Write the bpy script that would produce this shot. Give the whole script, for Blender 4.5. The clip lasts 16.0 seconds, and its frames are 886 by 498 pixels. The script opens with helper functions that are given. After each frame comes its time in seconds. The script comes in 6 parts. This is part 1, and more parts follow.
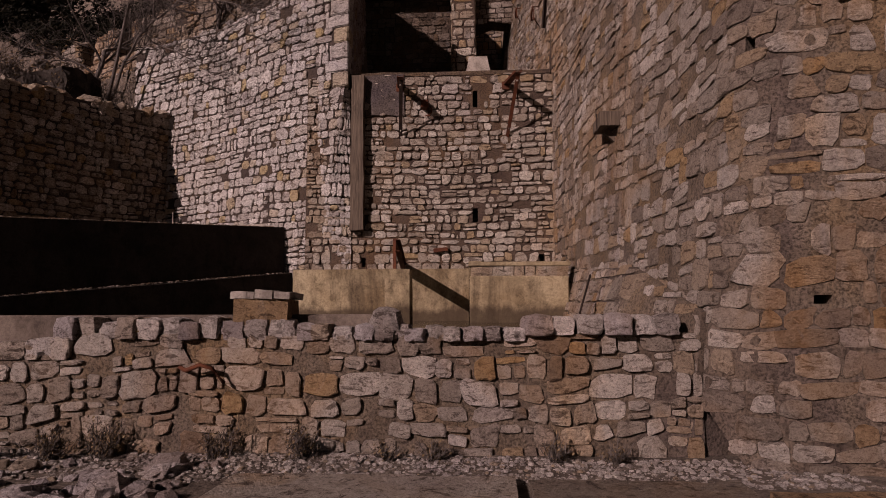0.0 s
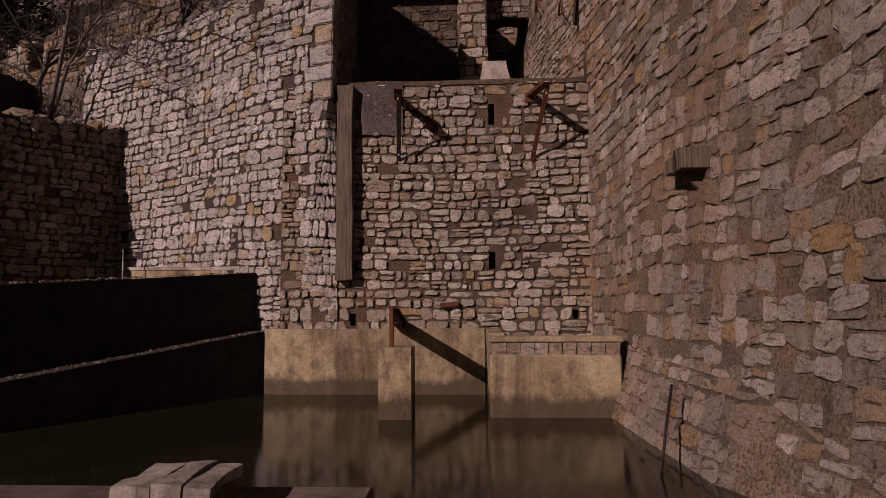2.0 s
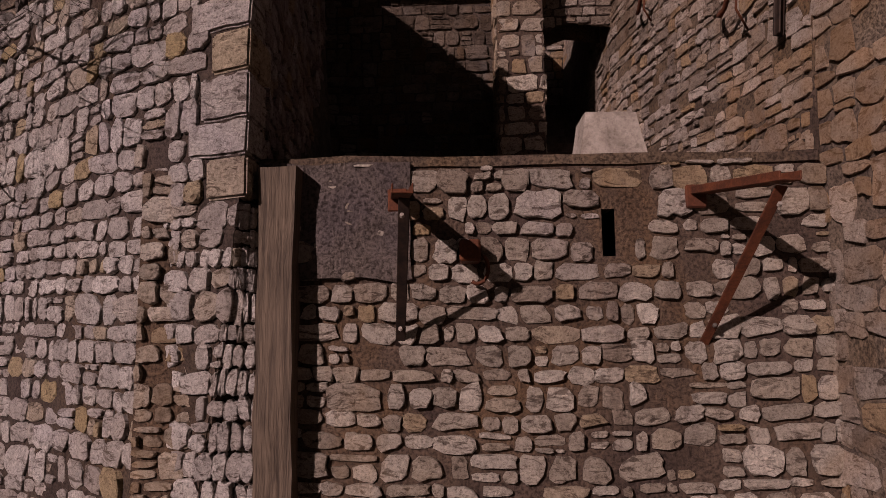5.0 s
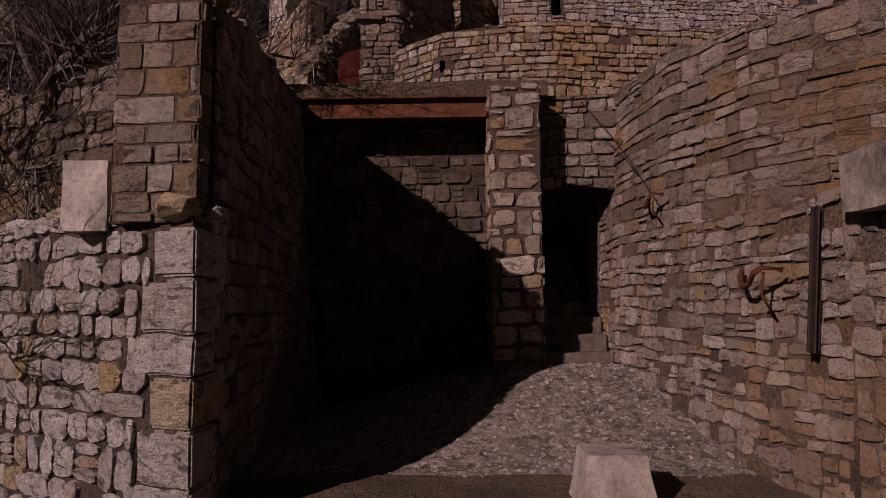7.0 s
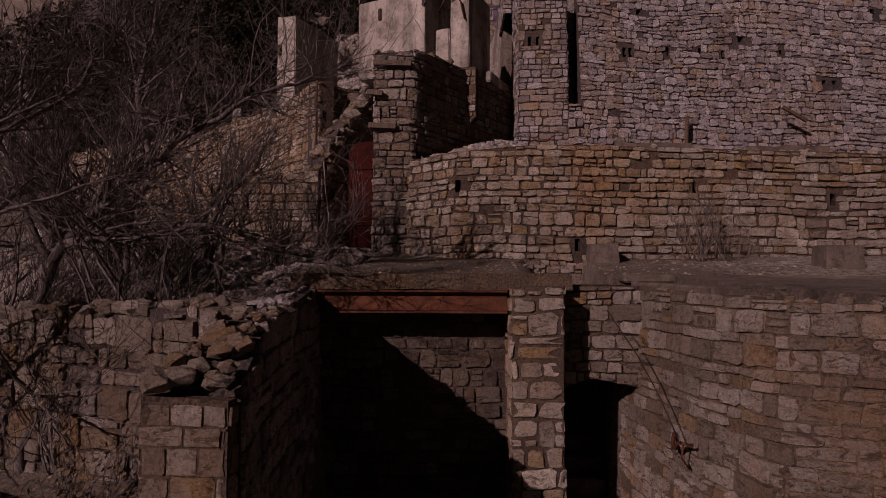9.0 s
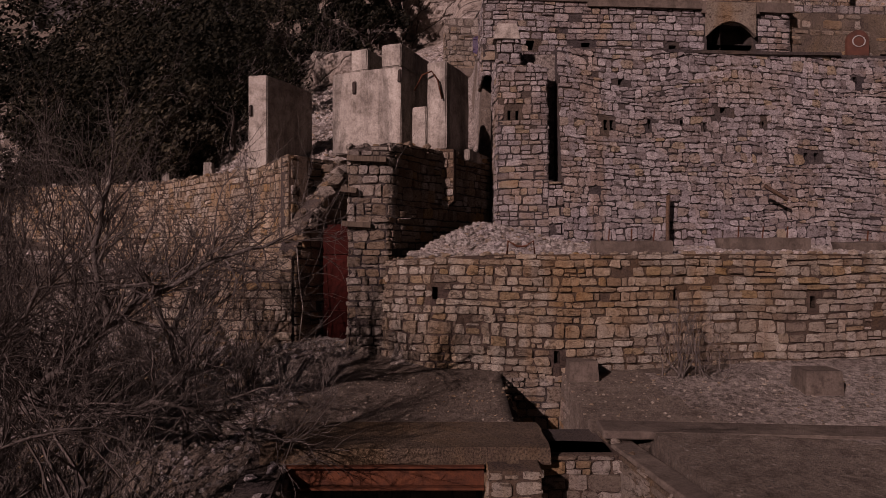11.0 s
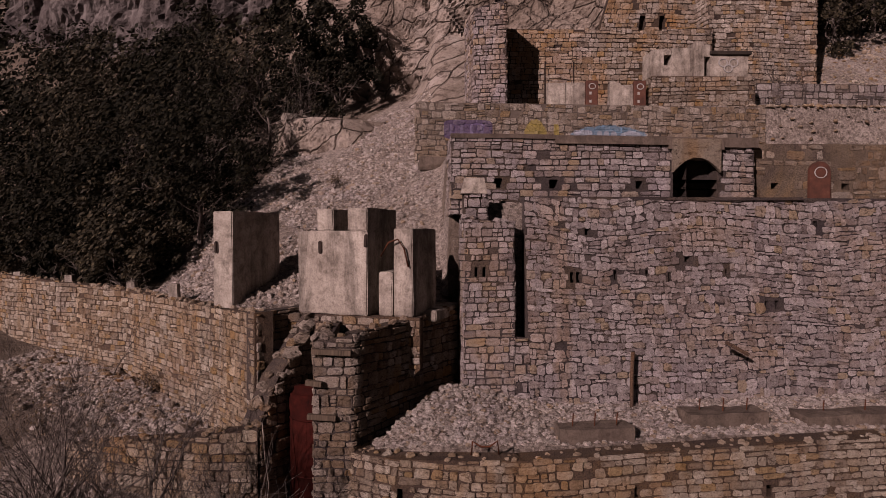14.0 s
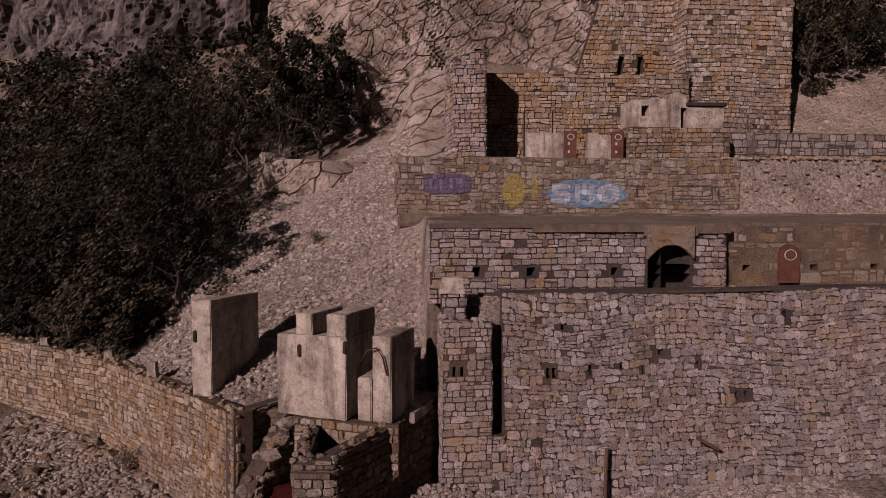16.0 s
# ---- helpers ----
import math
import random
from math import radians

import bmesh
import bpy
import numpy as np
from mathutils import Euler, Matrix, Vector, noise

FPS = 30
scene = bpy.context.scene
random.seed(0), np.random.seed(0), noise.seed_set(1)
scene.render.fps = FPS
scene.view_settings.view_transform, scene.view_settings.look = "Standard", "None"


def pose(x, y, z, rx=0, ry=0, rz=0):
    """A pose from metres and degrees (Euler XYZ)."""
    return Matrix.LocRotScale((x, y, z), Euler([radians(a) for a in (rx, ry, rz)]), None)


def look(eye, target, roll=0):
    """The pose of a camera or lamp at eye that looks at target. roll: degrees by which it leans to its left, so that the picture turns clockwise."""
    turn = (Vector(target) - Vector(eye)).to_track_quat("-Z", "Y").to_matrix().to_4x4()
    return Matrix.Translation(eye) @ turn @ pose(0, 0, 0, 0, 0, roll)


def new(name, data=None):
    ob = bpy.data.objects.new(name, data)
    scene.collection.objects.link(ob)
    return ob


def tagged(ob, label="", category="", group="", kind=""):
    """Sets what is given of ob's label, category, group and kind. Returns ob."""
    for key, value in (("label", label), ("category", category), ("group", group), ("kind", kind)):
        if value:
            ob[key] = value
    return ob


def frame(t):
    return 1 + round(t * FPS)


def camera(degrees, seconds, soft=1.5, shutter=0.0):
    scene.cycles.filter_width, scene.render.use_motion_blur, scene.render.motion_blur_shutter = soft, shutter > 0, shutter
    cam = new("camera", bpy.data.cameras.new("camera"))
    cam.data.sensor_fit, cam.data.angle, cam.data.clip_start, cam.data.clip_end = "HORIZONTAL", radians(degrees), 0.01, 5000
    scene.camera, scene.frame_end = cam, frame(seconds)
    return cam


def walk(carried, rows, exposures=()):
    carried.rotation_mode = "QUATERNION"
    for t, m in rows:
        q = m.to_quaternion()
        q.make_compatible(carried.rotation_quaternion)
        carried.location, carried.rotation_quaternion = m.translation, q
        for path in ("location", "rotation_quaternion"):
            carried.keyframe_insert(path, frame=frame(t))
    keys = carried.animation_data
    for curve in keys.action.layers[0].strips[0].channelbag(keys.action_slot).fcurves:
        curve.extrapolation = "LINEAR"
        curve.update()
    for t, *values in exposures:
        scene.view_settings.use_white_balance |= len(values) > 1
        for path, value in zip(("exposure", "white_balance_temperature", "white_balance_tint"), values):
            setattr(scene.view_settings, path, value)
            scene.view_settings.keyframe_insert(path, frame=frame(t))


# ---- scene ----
cam = camera(70.0, 16.0, soft=0.45)

PATH = [
    (0, (0.555, 4.87, 0.802), (0.455, 6.857, 1.002), -0.2),
    (0.5, (0.546, 5.222, 0.98), (0.443, 7.21, 1.174), -0.3),
    (1, (0.494, 5.747, 1.239), (0.391, 7.736, 1.429), -0.3),
    (1.5, (0.409, 6.349, 1.55), (0.31, 8.338, 1.732), -0.3),
    (2, (0.294, 7.095, 1.931), (0.198, 9.084, 2.109), -0.4),
    (2.5, (0.171, 7.84, 2.314), (0.077, 9.831, 2.48), -0.6),
    (3, (0.161, 8.713, 2.673), (0.038, 10.702, 2.837), -0.4),
    (3.2, (0.142, 9.065, 2.813), (0.01, 11.053, 2.977), -0.4),
    (5.3, (-0.446, 12.458, 4.532), (-0.493, 14.445, 4.755), -0.5),
    (5.5, (-0.425, 12.53, 4.747), (-0.479, 14.517, 4.966), -0.5),
    (6, (-0.351, 12.547, 5.322), (-0.409, 14.535, 5.534), -0.5),
    (6.5, (-0.319, 12.55, 5.91), (-0.364, 14.54, 6.104), -0.5),
    (7, (-0.293, 12.617, 6.569), (-0.342, 14.609, 6.743), -0.4),
    (7.5, (-0.334, 12.684, 7.179), (-0.383, 14.678, 7.333), -0.2),
    (8, (-0.409, 12.728, 7.83), (-0.459, 14.723, 7.963), -0.0),
    (8.5, (-0.449, 12.701, 8.458), (-0.502, 14.698, 8.566), 0.2),
    (9, (-0.494, 12.635, 9.115), (-0.549, 14.632, 9.197), 0.2),
    (9.5, (-0.477, 12.604, 9.69), (-0.531, 14.602, 9.75), 0.4),
    (9.7, (-0.419, 12.623, 9.926), (-0.481, 14.622, 9.974), 0.5),
    (11.8, (-0.461, 13.033, 12.035), (-0.408, 15.032, 12.028), 0.0),
    (12, (-0.469, 13.067, 12.23), (-0.411, 15.067, 12.222), 0.1),
    (12.5, (-0.467, 13.08, 12.851), (-0.404, 15.079, 12.831), 0.0),
    (13, (-0.363, 13.035, 13.505), (-0.297, 15.033, 13.476), 0.0),
    (13.5, (-0.281, 12.964, 14.146), (-0.209, 14.963, 14.104), -0.0),
    (14, (-0.219, 12.901, 14.806), (-0.143, 14.899, 14.754), -0.1),
    (14.5, (-0.222, 12.84, 15.391), (-0.142, 14.837, 15.329), -0.1),
    (15, (-0.243, 12.839, 16.008), (-0.158, 14.836, 15.935), -0.0),
    (15.5, (-0.237, 12.854, 16.594), (-0.13, 14.849, 16.507), -0.0),
    (16, (-0.165, 12.85, 17.156), (-0.029, 14.843, 17.06), 0.0),
]
walk(cam, [(t, look(eye, target, roll)) for t, eye, target, roll in PATH],
     exposures=[(0, 0.15, 7050, 32), (2, 0.08, 7100, 33), (3, 0.1, 7100, 33), (6.0, 0.24, 7050, 35), (7.0, 0.04, 7000, 38), (8.5, -0.46, 7050, 45), (9.5, -0.35, 7050, 42), (12, 0.0, 7100, 37), (16, 0.12, 7100, 34)])

# ---- light ----
SUN_AZ, SUN_EL = 217.0, 25.0      # compass angle of the sun from +y clockwise, and its height
world = bpy.data.worlds.new("world")
scene.world = world
world.use_nodes = True
wn = world.node_tree
sky = wn.nodes.new("ShaderNodeTexSky")
sky.sky_type, sky.sun_disc = "NISHITA", False
sky.sun_elevation, sky.sun_rotation = radians(SUN_EL), radians(SUN_AZ)
wn.nodes["Background"].inputs[1].default_value = 0.0046
wn.links.new(sky.outputs[0], wn.nodes["Background"].inputs[0])
sun = new("sun", bpy.data.lights.new("sun", "SUN"))
sun.data.energy, sun.data.angle, sun.data.color = 4.1, radians(0.5), (1.0, 0.9, 0.84)
sun_way = Vector((math.sin(radians(SUN_AZ)) * math.cos(radians(SUN_EL)), math.cos(radians(SUN_AZ)) * math.cos(radians(SUN_EL)), math.sin(radians(SUN_EL))))
sun.matrix_world = look(sun_way * 50, (0, 0, 0))

# ---- materials ----


class Mat:
    """A small helper that builds one node material."""

    def __init__(self, name, rough=0.9, metal=0.0):
        self.m = bpy.data.materials.new(name)
        self.m.use_nodes = True
        self.t = self.m.node_tree
        self.b = self.t.nodes["Principled BSDF"]
        self.b.inputs["Roughness"].default_value = rough
        self.b.inputs["Metallic"].default_value = metal
        self.b.inputs["Specular IOR Level"].default_value = 0.25
        self.coord = self.n("ShaderNodeNewGeometry").outputs["Position"]

    def n(self, kind):
        return self.t.nodes.new(kind)

    def put(self, a, b):
        self.t.links.new(a, b)

    def noise(self, scale, detail=4.0, rough=0.6, vec=None, warp=0.0):
        x = self.n("ShaderNodeTexNoise")
        x.inputs["Scale"].default_value, x.inputs["Detail"].default_value = scale, detail
        x.inputs["Roughness"].default_value, x.inputs["Distortion"].default_value = rough, warp
        self.put(vec or self.coord, x.inputs["Vector"])
        return x.outputs["Fac"]

    def stretched(self, sx, sy, sz):
        x = self.n("ShaderNodeVectorMath")
        x.operation = "MULTIPLY"
        x.inputs[1].default_value = (sx, sy, sz)
        self.put(self.coord, x.inputs[0])
        return x.outputs[0]

    def ramp(self, fac, *stops):
        x = self.n("ShaderNodeValToRGB")
        els = x.color_ramp.elements
        while len(els) < len(stops):
            els.new(0.5)
        for e, (p, c) in zip(els, stops):
            e.position = p
            e.color = (*c, 1) if len(c) == 3 else c
        self.put(fac, x.inputs["Fac"])
        return x.outputs["Color"]

    def level(self, fac, lo, hi, a=0.0, b=1.0):
        x = self.n("ShaderNodeMapRange")
        for k, v in zip(("From Min", "From Max", "To Min", "To Max"), (lo, hi, a, b)):
            x.inputs[k].default_value = v
        self.put(fac, x.inputs["Value"])
        return x.outputs[0]

    def mix(self, fac, a, b, how="MIX"):
        x = self.n("ShaderNodeMix")
        x.data_type, x.blend_type = "RGBA", how
        for k, v in ((0, fac), (6, a), (7, b)):
            if isinstance(v, (int, float)):
                x.inputs[k].default_value = v
            elif isinstance(v, tuple):
                x.inputs[k].default_value = (*v, 1)
            else:
                self.put(v, x.inputs[k])
        return x.outputs[2]

    def math(self, op, a, b=0.0):
        x = self.n("ShaderNodeMath")
        x.operation = op
        for k, v in ((0, a), (1, b)):
            if isinstance(v, (int, float)):
                x.inputs[k].default_value = v
            else:
                self.put(v, x.inputs[k])
        return x.outputs[0]

    def piece(self):
        """A random number for each piece, loose or joined."""
        a = self.n("ShaderNodeObjectInfo").outputs["Random"]
        g = self.n("ShaderNodeNewGeometry").outputs["Random Per Island"]
        return self.math("FRACT", self.math("ADD", a, g))

    def done(self, color, height=None, strength=0.5, dist=0.02, rough=None):
        if isinstance(color, tuple):
            self.b.inputs["Base Color"].default_value = (*color, 1)
        else:
            self.put(color, self.b.inputs["Base Color"])
        if height is not None:
            bump = self.n("ShaderNodeBump")
            bump.inputs["Strength"].default_value, bump.inputs["Distance"].default_value = strength, dist
            self.put(height, bump.inputs["Height"])
            self.put(bump.outputs[0], self.b.inputs["Normal"])
        if rough is not None:
            self.put(rough, self.b.inputs["Roughness"])
        return self.m


TONE = 1.0                      # how dark the weathered local stone is, wet and dusty


def toned(*colours):
    return [tuple(v * TONE for v in c) for c in colours]


def stone_mat(name, dark, mid, light, ochre, stain=0.35, paint=None, dirt=0.55):
    dark, mid, light, ochre = toned(dark, mid, light, ochre)
    k = Mat(name, 0.92)
    r = k.piece()
    base = k.ramp(r, (0.0, dark), (0.22, mid), (0.40, light), (0.55, tuple(v * 0.8 for v in mid)), (0.72, tuple(v * 1.15 for v in light)), (0.86, mid), (1.0, ochre))
    grain = k.noise(13.0, 9.0, 0.8, warp=0.7)
    fine = k.noise(55.0, 6.0, 0.85, warp=0.3)
    crack = k.noise(5.0, 8.0, 0.7, vec=k.stretched(1.0, 1.0, 2.6), warp=1.2)
    c = k.mix(0.85, base, k.ramp(grain, (0.34, (0.42, 0.38, 0.36)), (0.46, (0.92, 0.90, 0.89)), (0.62, (1.22, 1.21, 1.20))), "MULTIPLY")
    c = k.mix(0.8, c, k.ramp(fine, (0.39, (0.45, 0.42, 0.40)), (0.50, (1.0, 1.0, 1.0)), (0.62, (1.2, 1.2, 1.2))), "MULTIPLY")
    c = k.mix(0.85, c, k.ramp(crack, (0.39, (0.24, 0.20, 0.18)), (0.45, (1, 1, 1))), "MULTIPLY")
    chip = k.noise(17.0, 5.0, 0.65, vec=k.stretched(1.0, 1.0, 1.8), warp=1.5)
    c = k.mix(0.8, c, k.ramp(chip, (0.35, (0.30, 0.26, 0.24)), (0.42, (1, 1, 1)), (0.60, (1, 1, 1)), (0.68, (1.25, 1.24, 1.23))), "MULTIPLY")
    big = k.noise(0.5, 4.0, 0.65, warp=0.8)
    c = k.mix(k.level(big, 0.48, 0.66, 0.0, stain), c, k.mix(1.0, k.mix(0.35, ochre, c), (1.0, 0.80, 0.54), "MULTIPLY"))
    cool = k.noise(0.8, 4.0, 0.6, vec=k.stretched(1.0, 1.0, 0.6), warp=0.6)
    c = k.mix(k.level(cool, 0.55, 0.72, 0.0, 0.5), c, k.mix(1.0, c, (0.80, 0.78, 0.92), "MULTIPLY"))
    run = k.noise(1.0, 5.0, 0.72, vec=k.stretched(2.2, 2.2, 0.3), warp=0.4)
    c = k.mix(k.level(run, 0.52, 0.70, 0.0, dirt), c, k.mix(1.0, c, (0.50, 0.42, 0.38), "MULTIPLY"))
    band = k.noise(1.0, 5.0, 0.65, vec=k.stretched(0.55, 0.55, 0.10), warp=0.9)
    c = k.mix(k.level(band, 0.54, 0.66, 0.0, min(stain * 1.4, 0.6)), c, k.mix(1.0, c, (1.0, 0.74, 0.42), "MULTIPLY"))
    bloom = k.noise(1.3, 6.0, 0.7, vec=k.stretched(1.0, 1.0, 0.5), warp=1.0)
    c = k.mix(k.level(bloom, 0.60, 0.72, 0.0, 0.45), c, k.mix(0.6, c, (0.47, 0.44, 0.43)))
    c = spray(k, c, paint)
    h = k.math("ADD", k.math("ADD", grain, k.math("MULTIPLY", fine, 0.45)), k.math("MULTIPLY", k.math("ADD", crack, chip), 0.7))
    return k.done(c, h, 1.0, 0.085)


def spray(k, c, paint):
    """Sprayed paint: blotchy patches (x, z, half width, half height, roundness, colour) on a wall face."""
    if not paint:
        return c
    xyz = k.n("ShaderNodeSeparateXYZ")
    k.put(k.coord, xyz.inputs[0])
    edge = k.noise(6.0, 4.0, 0.7)
    for x, z, w, h, power, colour in paint:
        a = k.math("POWER", k.math("ABSOLUTE", k.math("DIVIDE", k.math("SUBTRACT", xyz.outputs[0], x), w)), power)
        b = k.math("POWER", k.math("ABSOLUTE", k.math("DIVIDE", k.math("SUBTRACT", xyz.outputs[2], z), h)), power)
        inside = k.math("ADD", k.math("ADD", a, b), k.math("MULTIPLY", k.math("SUBTRACT", edge, 0.5), 0.9))
        c = k.mix(k.level(inside, 1.05, 0.9, 0.0, 0.72), c, colour)
    return c


def mortar_mat(name, a, b):
    a, b = (tuple(v * 0.75 for v in c) for c in (a, b))
    k = Mat(name, 0.95)
    n1, n2 = k.noise(2.2, 5.0, 0.65), k.noise(40.0, 4.0, 0.7)
    c = k.mix(1.0, k.ramp(n1, (0.3, a), (0.7, b)), k.ramp(n2, (0.38, (0.34, 0.31, 0.29)), (0.52, (0.95, 0.95, 0.95)), (0.64, (1.25, 1.22, 1.2))), "MULTIPLY")
    patch = k.noise(0.6, 5.0, 0.65, vec=k.stretched(1.0, 1.0, 0.7), warp=0.9)
    c = k.mix(1.0, c, k.ramp(patch, (0.36, (0.72, 0.70, 0.78)), (0.50, (1.0, 0.98, 0.96)), (0.64, (1.22, 1.06, 0.82))), "MULTIPLY")
    return k.done(c, k.math("ADD", k.math("MULTIPLY", n1, 0.5), n2), 1.0, 0.04)


def concrete_mat(name, a, b, streak=(0.05, 0.04, 0.033), amount=0.75, waterline=None):
    a, b, streak = (tuple(v * 0.85 for v in c) for c in (a, b, streak))
    k = Mat(name, 0.9)
    n0, n1, n2, n3 = k.noise(0.9, 4.0, 0.6, warp=0.7), k.noise(5.0, 7.0, 0.72, warp=0.5), k.noise(30.0, 6.0, 0.8), k.noise(120.0, 3.0, 0.8)
    run = k.noise(1.0, 6.0, 0.75, vec=k.stretched(1.5, 1.5, 0.28), warp=0.6)
    c = k.ramp(n0, (0.32, a), (0.66, b))
    c = k.mix(k.level(run, 0.46, 0.68, 0.0, amount), c, streak)
    c = k.mix(0.85, c, k.ramp(n1, (0.33, (0.38, 0.35, 0.33)), (0.5, (0.9, 0.88, 0.87)), (0.66, (1.1, 1.1, 1.1))), "MULTIPLY")
    c = k.mix(0.6, c, k.ramp(n2, (0.36, (0.45, 0.43, 0.42)), (0.56, (1.05, 1.05, 1.05))), "MULTIPLY")
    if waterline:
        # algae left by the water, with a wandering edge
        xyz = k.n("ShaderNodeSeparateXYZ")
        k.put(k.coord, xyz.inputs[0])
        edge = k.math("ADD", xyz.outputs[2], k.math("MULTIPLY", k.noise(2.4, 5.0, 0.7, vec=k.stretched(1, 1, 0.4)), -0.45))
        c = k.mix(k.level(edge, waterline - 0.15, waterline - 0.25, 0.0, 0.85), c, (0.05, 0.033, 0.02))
    h = k.math("ADD", k.math("ADD", n1, k.math("MULTIPLY", n2, 0.7)), k.math("MULTIPLY", n3, 0.3))
    return k.done(c, h, 0.8, 0.025)


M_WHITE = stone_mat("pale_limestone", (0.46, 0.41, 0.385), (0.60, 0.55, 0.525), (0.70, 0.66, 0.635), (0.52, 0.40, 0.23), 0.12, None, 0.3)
M_CREAM = stone_mat("cream_limestone", (0.31, 0.25, 0.20), (0.45, 0.385, 0.32), (0.60, 0.54, 0.475), (0.42, 0.30, 0.17), 0.45)
M_TAN = stone_mat("tan_limestone", (0.25, 0.19, 0.145), (0.38, 0.31, 0.245), (0.52, 0.455, 0.385), (0.37, 0.25, 0.13), 0.45)
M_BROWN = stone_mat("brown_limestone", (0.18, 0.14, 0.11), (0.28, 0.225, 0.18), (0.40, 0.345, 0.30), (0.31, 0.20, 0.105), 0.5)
M_MIXED = stone_mat("mixed_limestone", (0.23, 0.18, 0.145), (0.35, 0.285, 0.235), (0.52, 0.455, 0.405), (0.40, 0.265, 0.14), 0.6)
# limestone darkened so that its colour carries the alcove's shade
M_ALCOVE_SHADE = stone_mat("alcove_shade_limestone", (0.07, 0.052, 0.042), (0.125, 0.095, 0.075), (0.20, 0.165, 0.14), (0.13, 0.08, 0.045), 0.4)
M_GREY = stone_mat("grey_limestone", (0.25, 0.207, 0.205), (0.36, 0.312, 0.312), (0.50, 0.448, 0.45), (0.40, 0.31, 0.22), 0.35)
M_RUBBLE = stone_mat("rubble_stone", (0.28, 0.235, 0.215), (0.45, 0.395, 0.365), (0.62, 0.56, 0.53), (0.40, 0.30, 0.21), 0.1)
M_MORTAR = mortar_mat("mortar", (0.085, 0.057, 0.042), (0.155, 0.108, 0.08))
# brown mortar, darkened so its colour includes the recess shade of deep joints
M_MORTAR_BROWN = mortar_mat("brown_mortar", (0.06, 0.042, 0.034), (0.11, 0.08, 0.064))
M_MUD_PALE = mortar_mat("pale_mud_mortar", (0.13, 0.094, 0.068), (0.25, 0.195, 0.148))
M_MUD = mortar_mat("mud_mortar", (0.10, 0.068, 0.046), (0.20, 0.145, 0.10))
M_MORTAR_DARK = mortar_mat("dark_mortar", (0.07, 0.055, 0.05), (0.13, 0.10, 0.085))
M_MORTAR_GREY = mortar_mat("grey_mortar", (0.06, 0.048, 0.046), (0.115, 0.093, 0.09))
M_CONC = concrete_mat("weathered_concrete", (0.29, 0.245, 0.21), (0.58, 0.52, 0.46), (0.06, 0.047, 0.04), 0.9)
M_CONC_BROWN = concrete_mat("brown_concrete", (0.12, 0.09, 0.075), (0.21, 0.165, 0.135), (0.05, 0.038, 0.03), 0.7)
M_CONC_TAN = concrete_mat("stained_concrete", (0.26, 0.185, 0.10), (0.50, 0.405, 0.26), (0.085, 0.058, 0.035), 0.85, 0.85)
# near-black concrete for pool sides, soffit, cistern and machine house roof
M_CONC_DARK = concrete_mat("dark_concrete", (0.03, 0.023, 0.019), (0.062, 0.047, 0.039), (0.014, 0.011, 0.01), 0.7)

k = Mat("gravel_earth", 0.95)
n1, n2, n3 = k.noise(0.35, 5.0, 0.6), k.noise(6.0, 7.0, 0.75, warp=0.5), k.noise(34.0, 6.0, 0.8)
vor = k.n("ShaderNodeTexVoronoi")
vor.inputs["Scale"].default_value = 16.0
k.put(k.coord, vor.inputs["Vector"])
c = k.ramp(n1, (0.3, (0.13, 0.098, 0.078)), (0.5, (0.21, 0.165, 0.135)), (0.72, (0.29, 0.235, 0.195)))
c = k.mix(0.85, c, k.ramp(n2, (0.34, (0.35, 0.32, 0.30)), (0.58, (1.1, 1.1, 1.1))), "MULTIPLY")
chip = k.ramp(vor.outputs["Color"], (0.55, (0.12, 0.10, 0.085)), (0.8, (0.27, 0.235, 0.21)), (1.0, (0.38, 0.34, 0.32)))
mask = k.math("MULTIPLY", k.level(vor.outputs["Distance"], 0.38, 0.26, 0.0, 1.0), k.level(n2, 0.47, 0.56, 0.0, 0.9))
c = k.mix(mask, c, chip)
c = k.mix(0.8, c, k.ramp(n3, (0.36, (0.35, 0.33, 0.32)), (0.58, (1.1, 1.08, 1.06))), "MULTIPLY")
M_GROUND = k.done(c, k.math("ADD", k.math("ADD", n2, n3), k.math("MULTIPLY", mask, 0.7)), 1.0, 0.06)

k = Mat("pale_scree", 0.95)
n1, n2, n3 = k.noise(0.5, 5.0, 0.65, warp=0.5), k.noise(9.0, 7.0, 0.8, warp=0.5), k.noise(40.0, 6.0, 0.85)
vor = k.n("ShaderNodeTexVoronoi")
vor.inputs["Scale"].default_value = 14.0
k.put(k.coord, vor.inputs["Vector"])
c = k.ramp(n1, (0.3, (0.24, 0.195, 0.168)), (0.5, (0.37, 0.315, 0.282)), (0.72, (0.46, 0.407, 0.375)))
c = k.mix(0.6, c, k.ramp(vor.outputs["Color"], (0.2, (0.35, 0.32, 0.30)), (0.6, (0.95, 0.93, 0.92)), (1.0, (1.3, 1.28, 1.26))), "MULTIPLY")
c = k.mix(0.9, c, k.ramp(n2, (0.38, (0.30, 0.27, 0.25)), (0.52, (1.1, 1.1, 1.1))), "MULTIPLY")
c = k.mix(0.8, c, k.ramp(n3, (0.40, (0.35, 0.32, 0.30)), (0.54, (1.1, 1.1, 1.1))), "MULTIPLY")
M_SCREE = k.done(c, k.math("ADD", k.math("ADD", n2, n3), k.math("MULTIPLY", vor.outputs["Distance"], -0.6)), 1.0, 0.06)

k = Mat("wood", 0.85)
n1 = k.noise(1.0, 6.0, 0.7, vec=k.stretched(40, 40, 1.6), warp=0.4)
c = k.ramp(n1, (0.3, (0.03, 0.021, 0.016)), (0.6, (0.11, 0.08, 0.058)), (0.8, (0.17, 0.125, 0.09)))
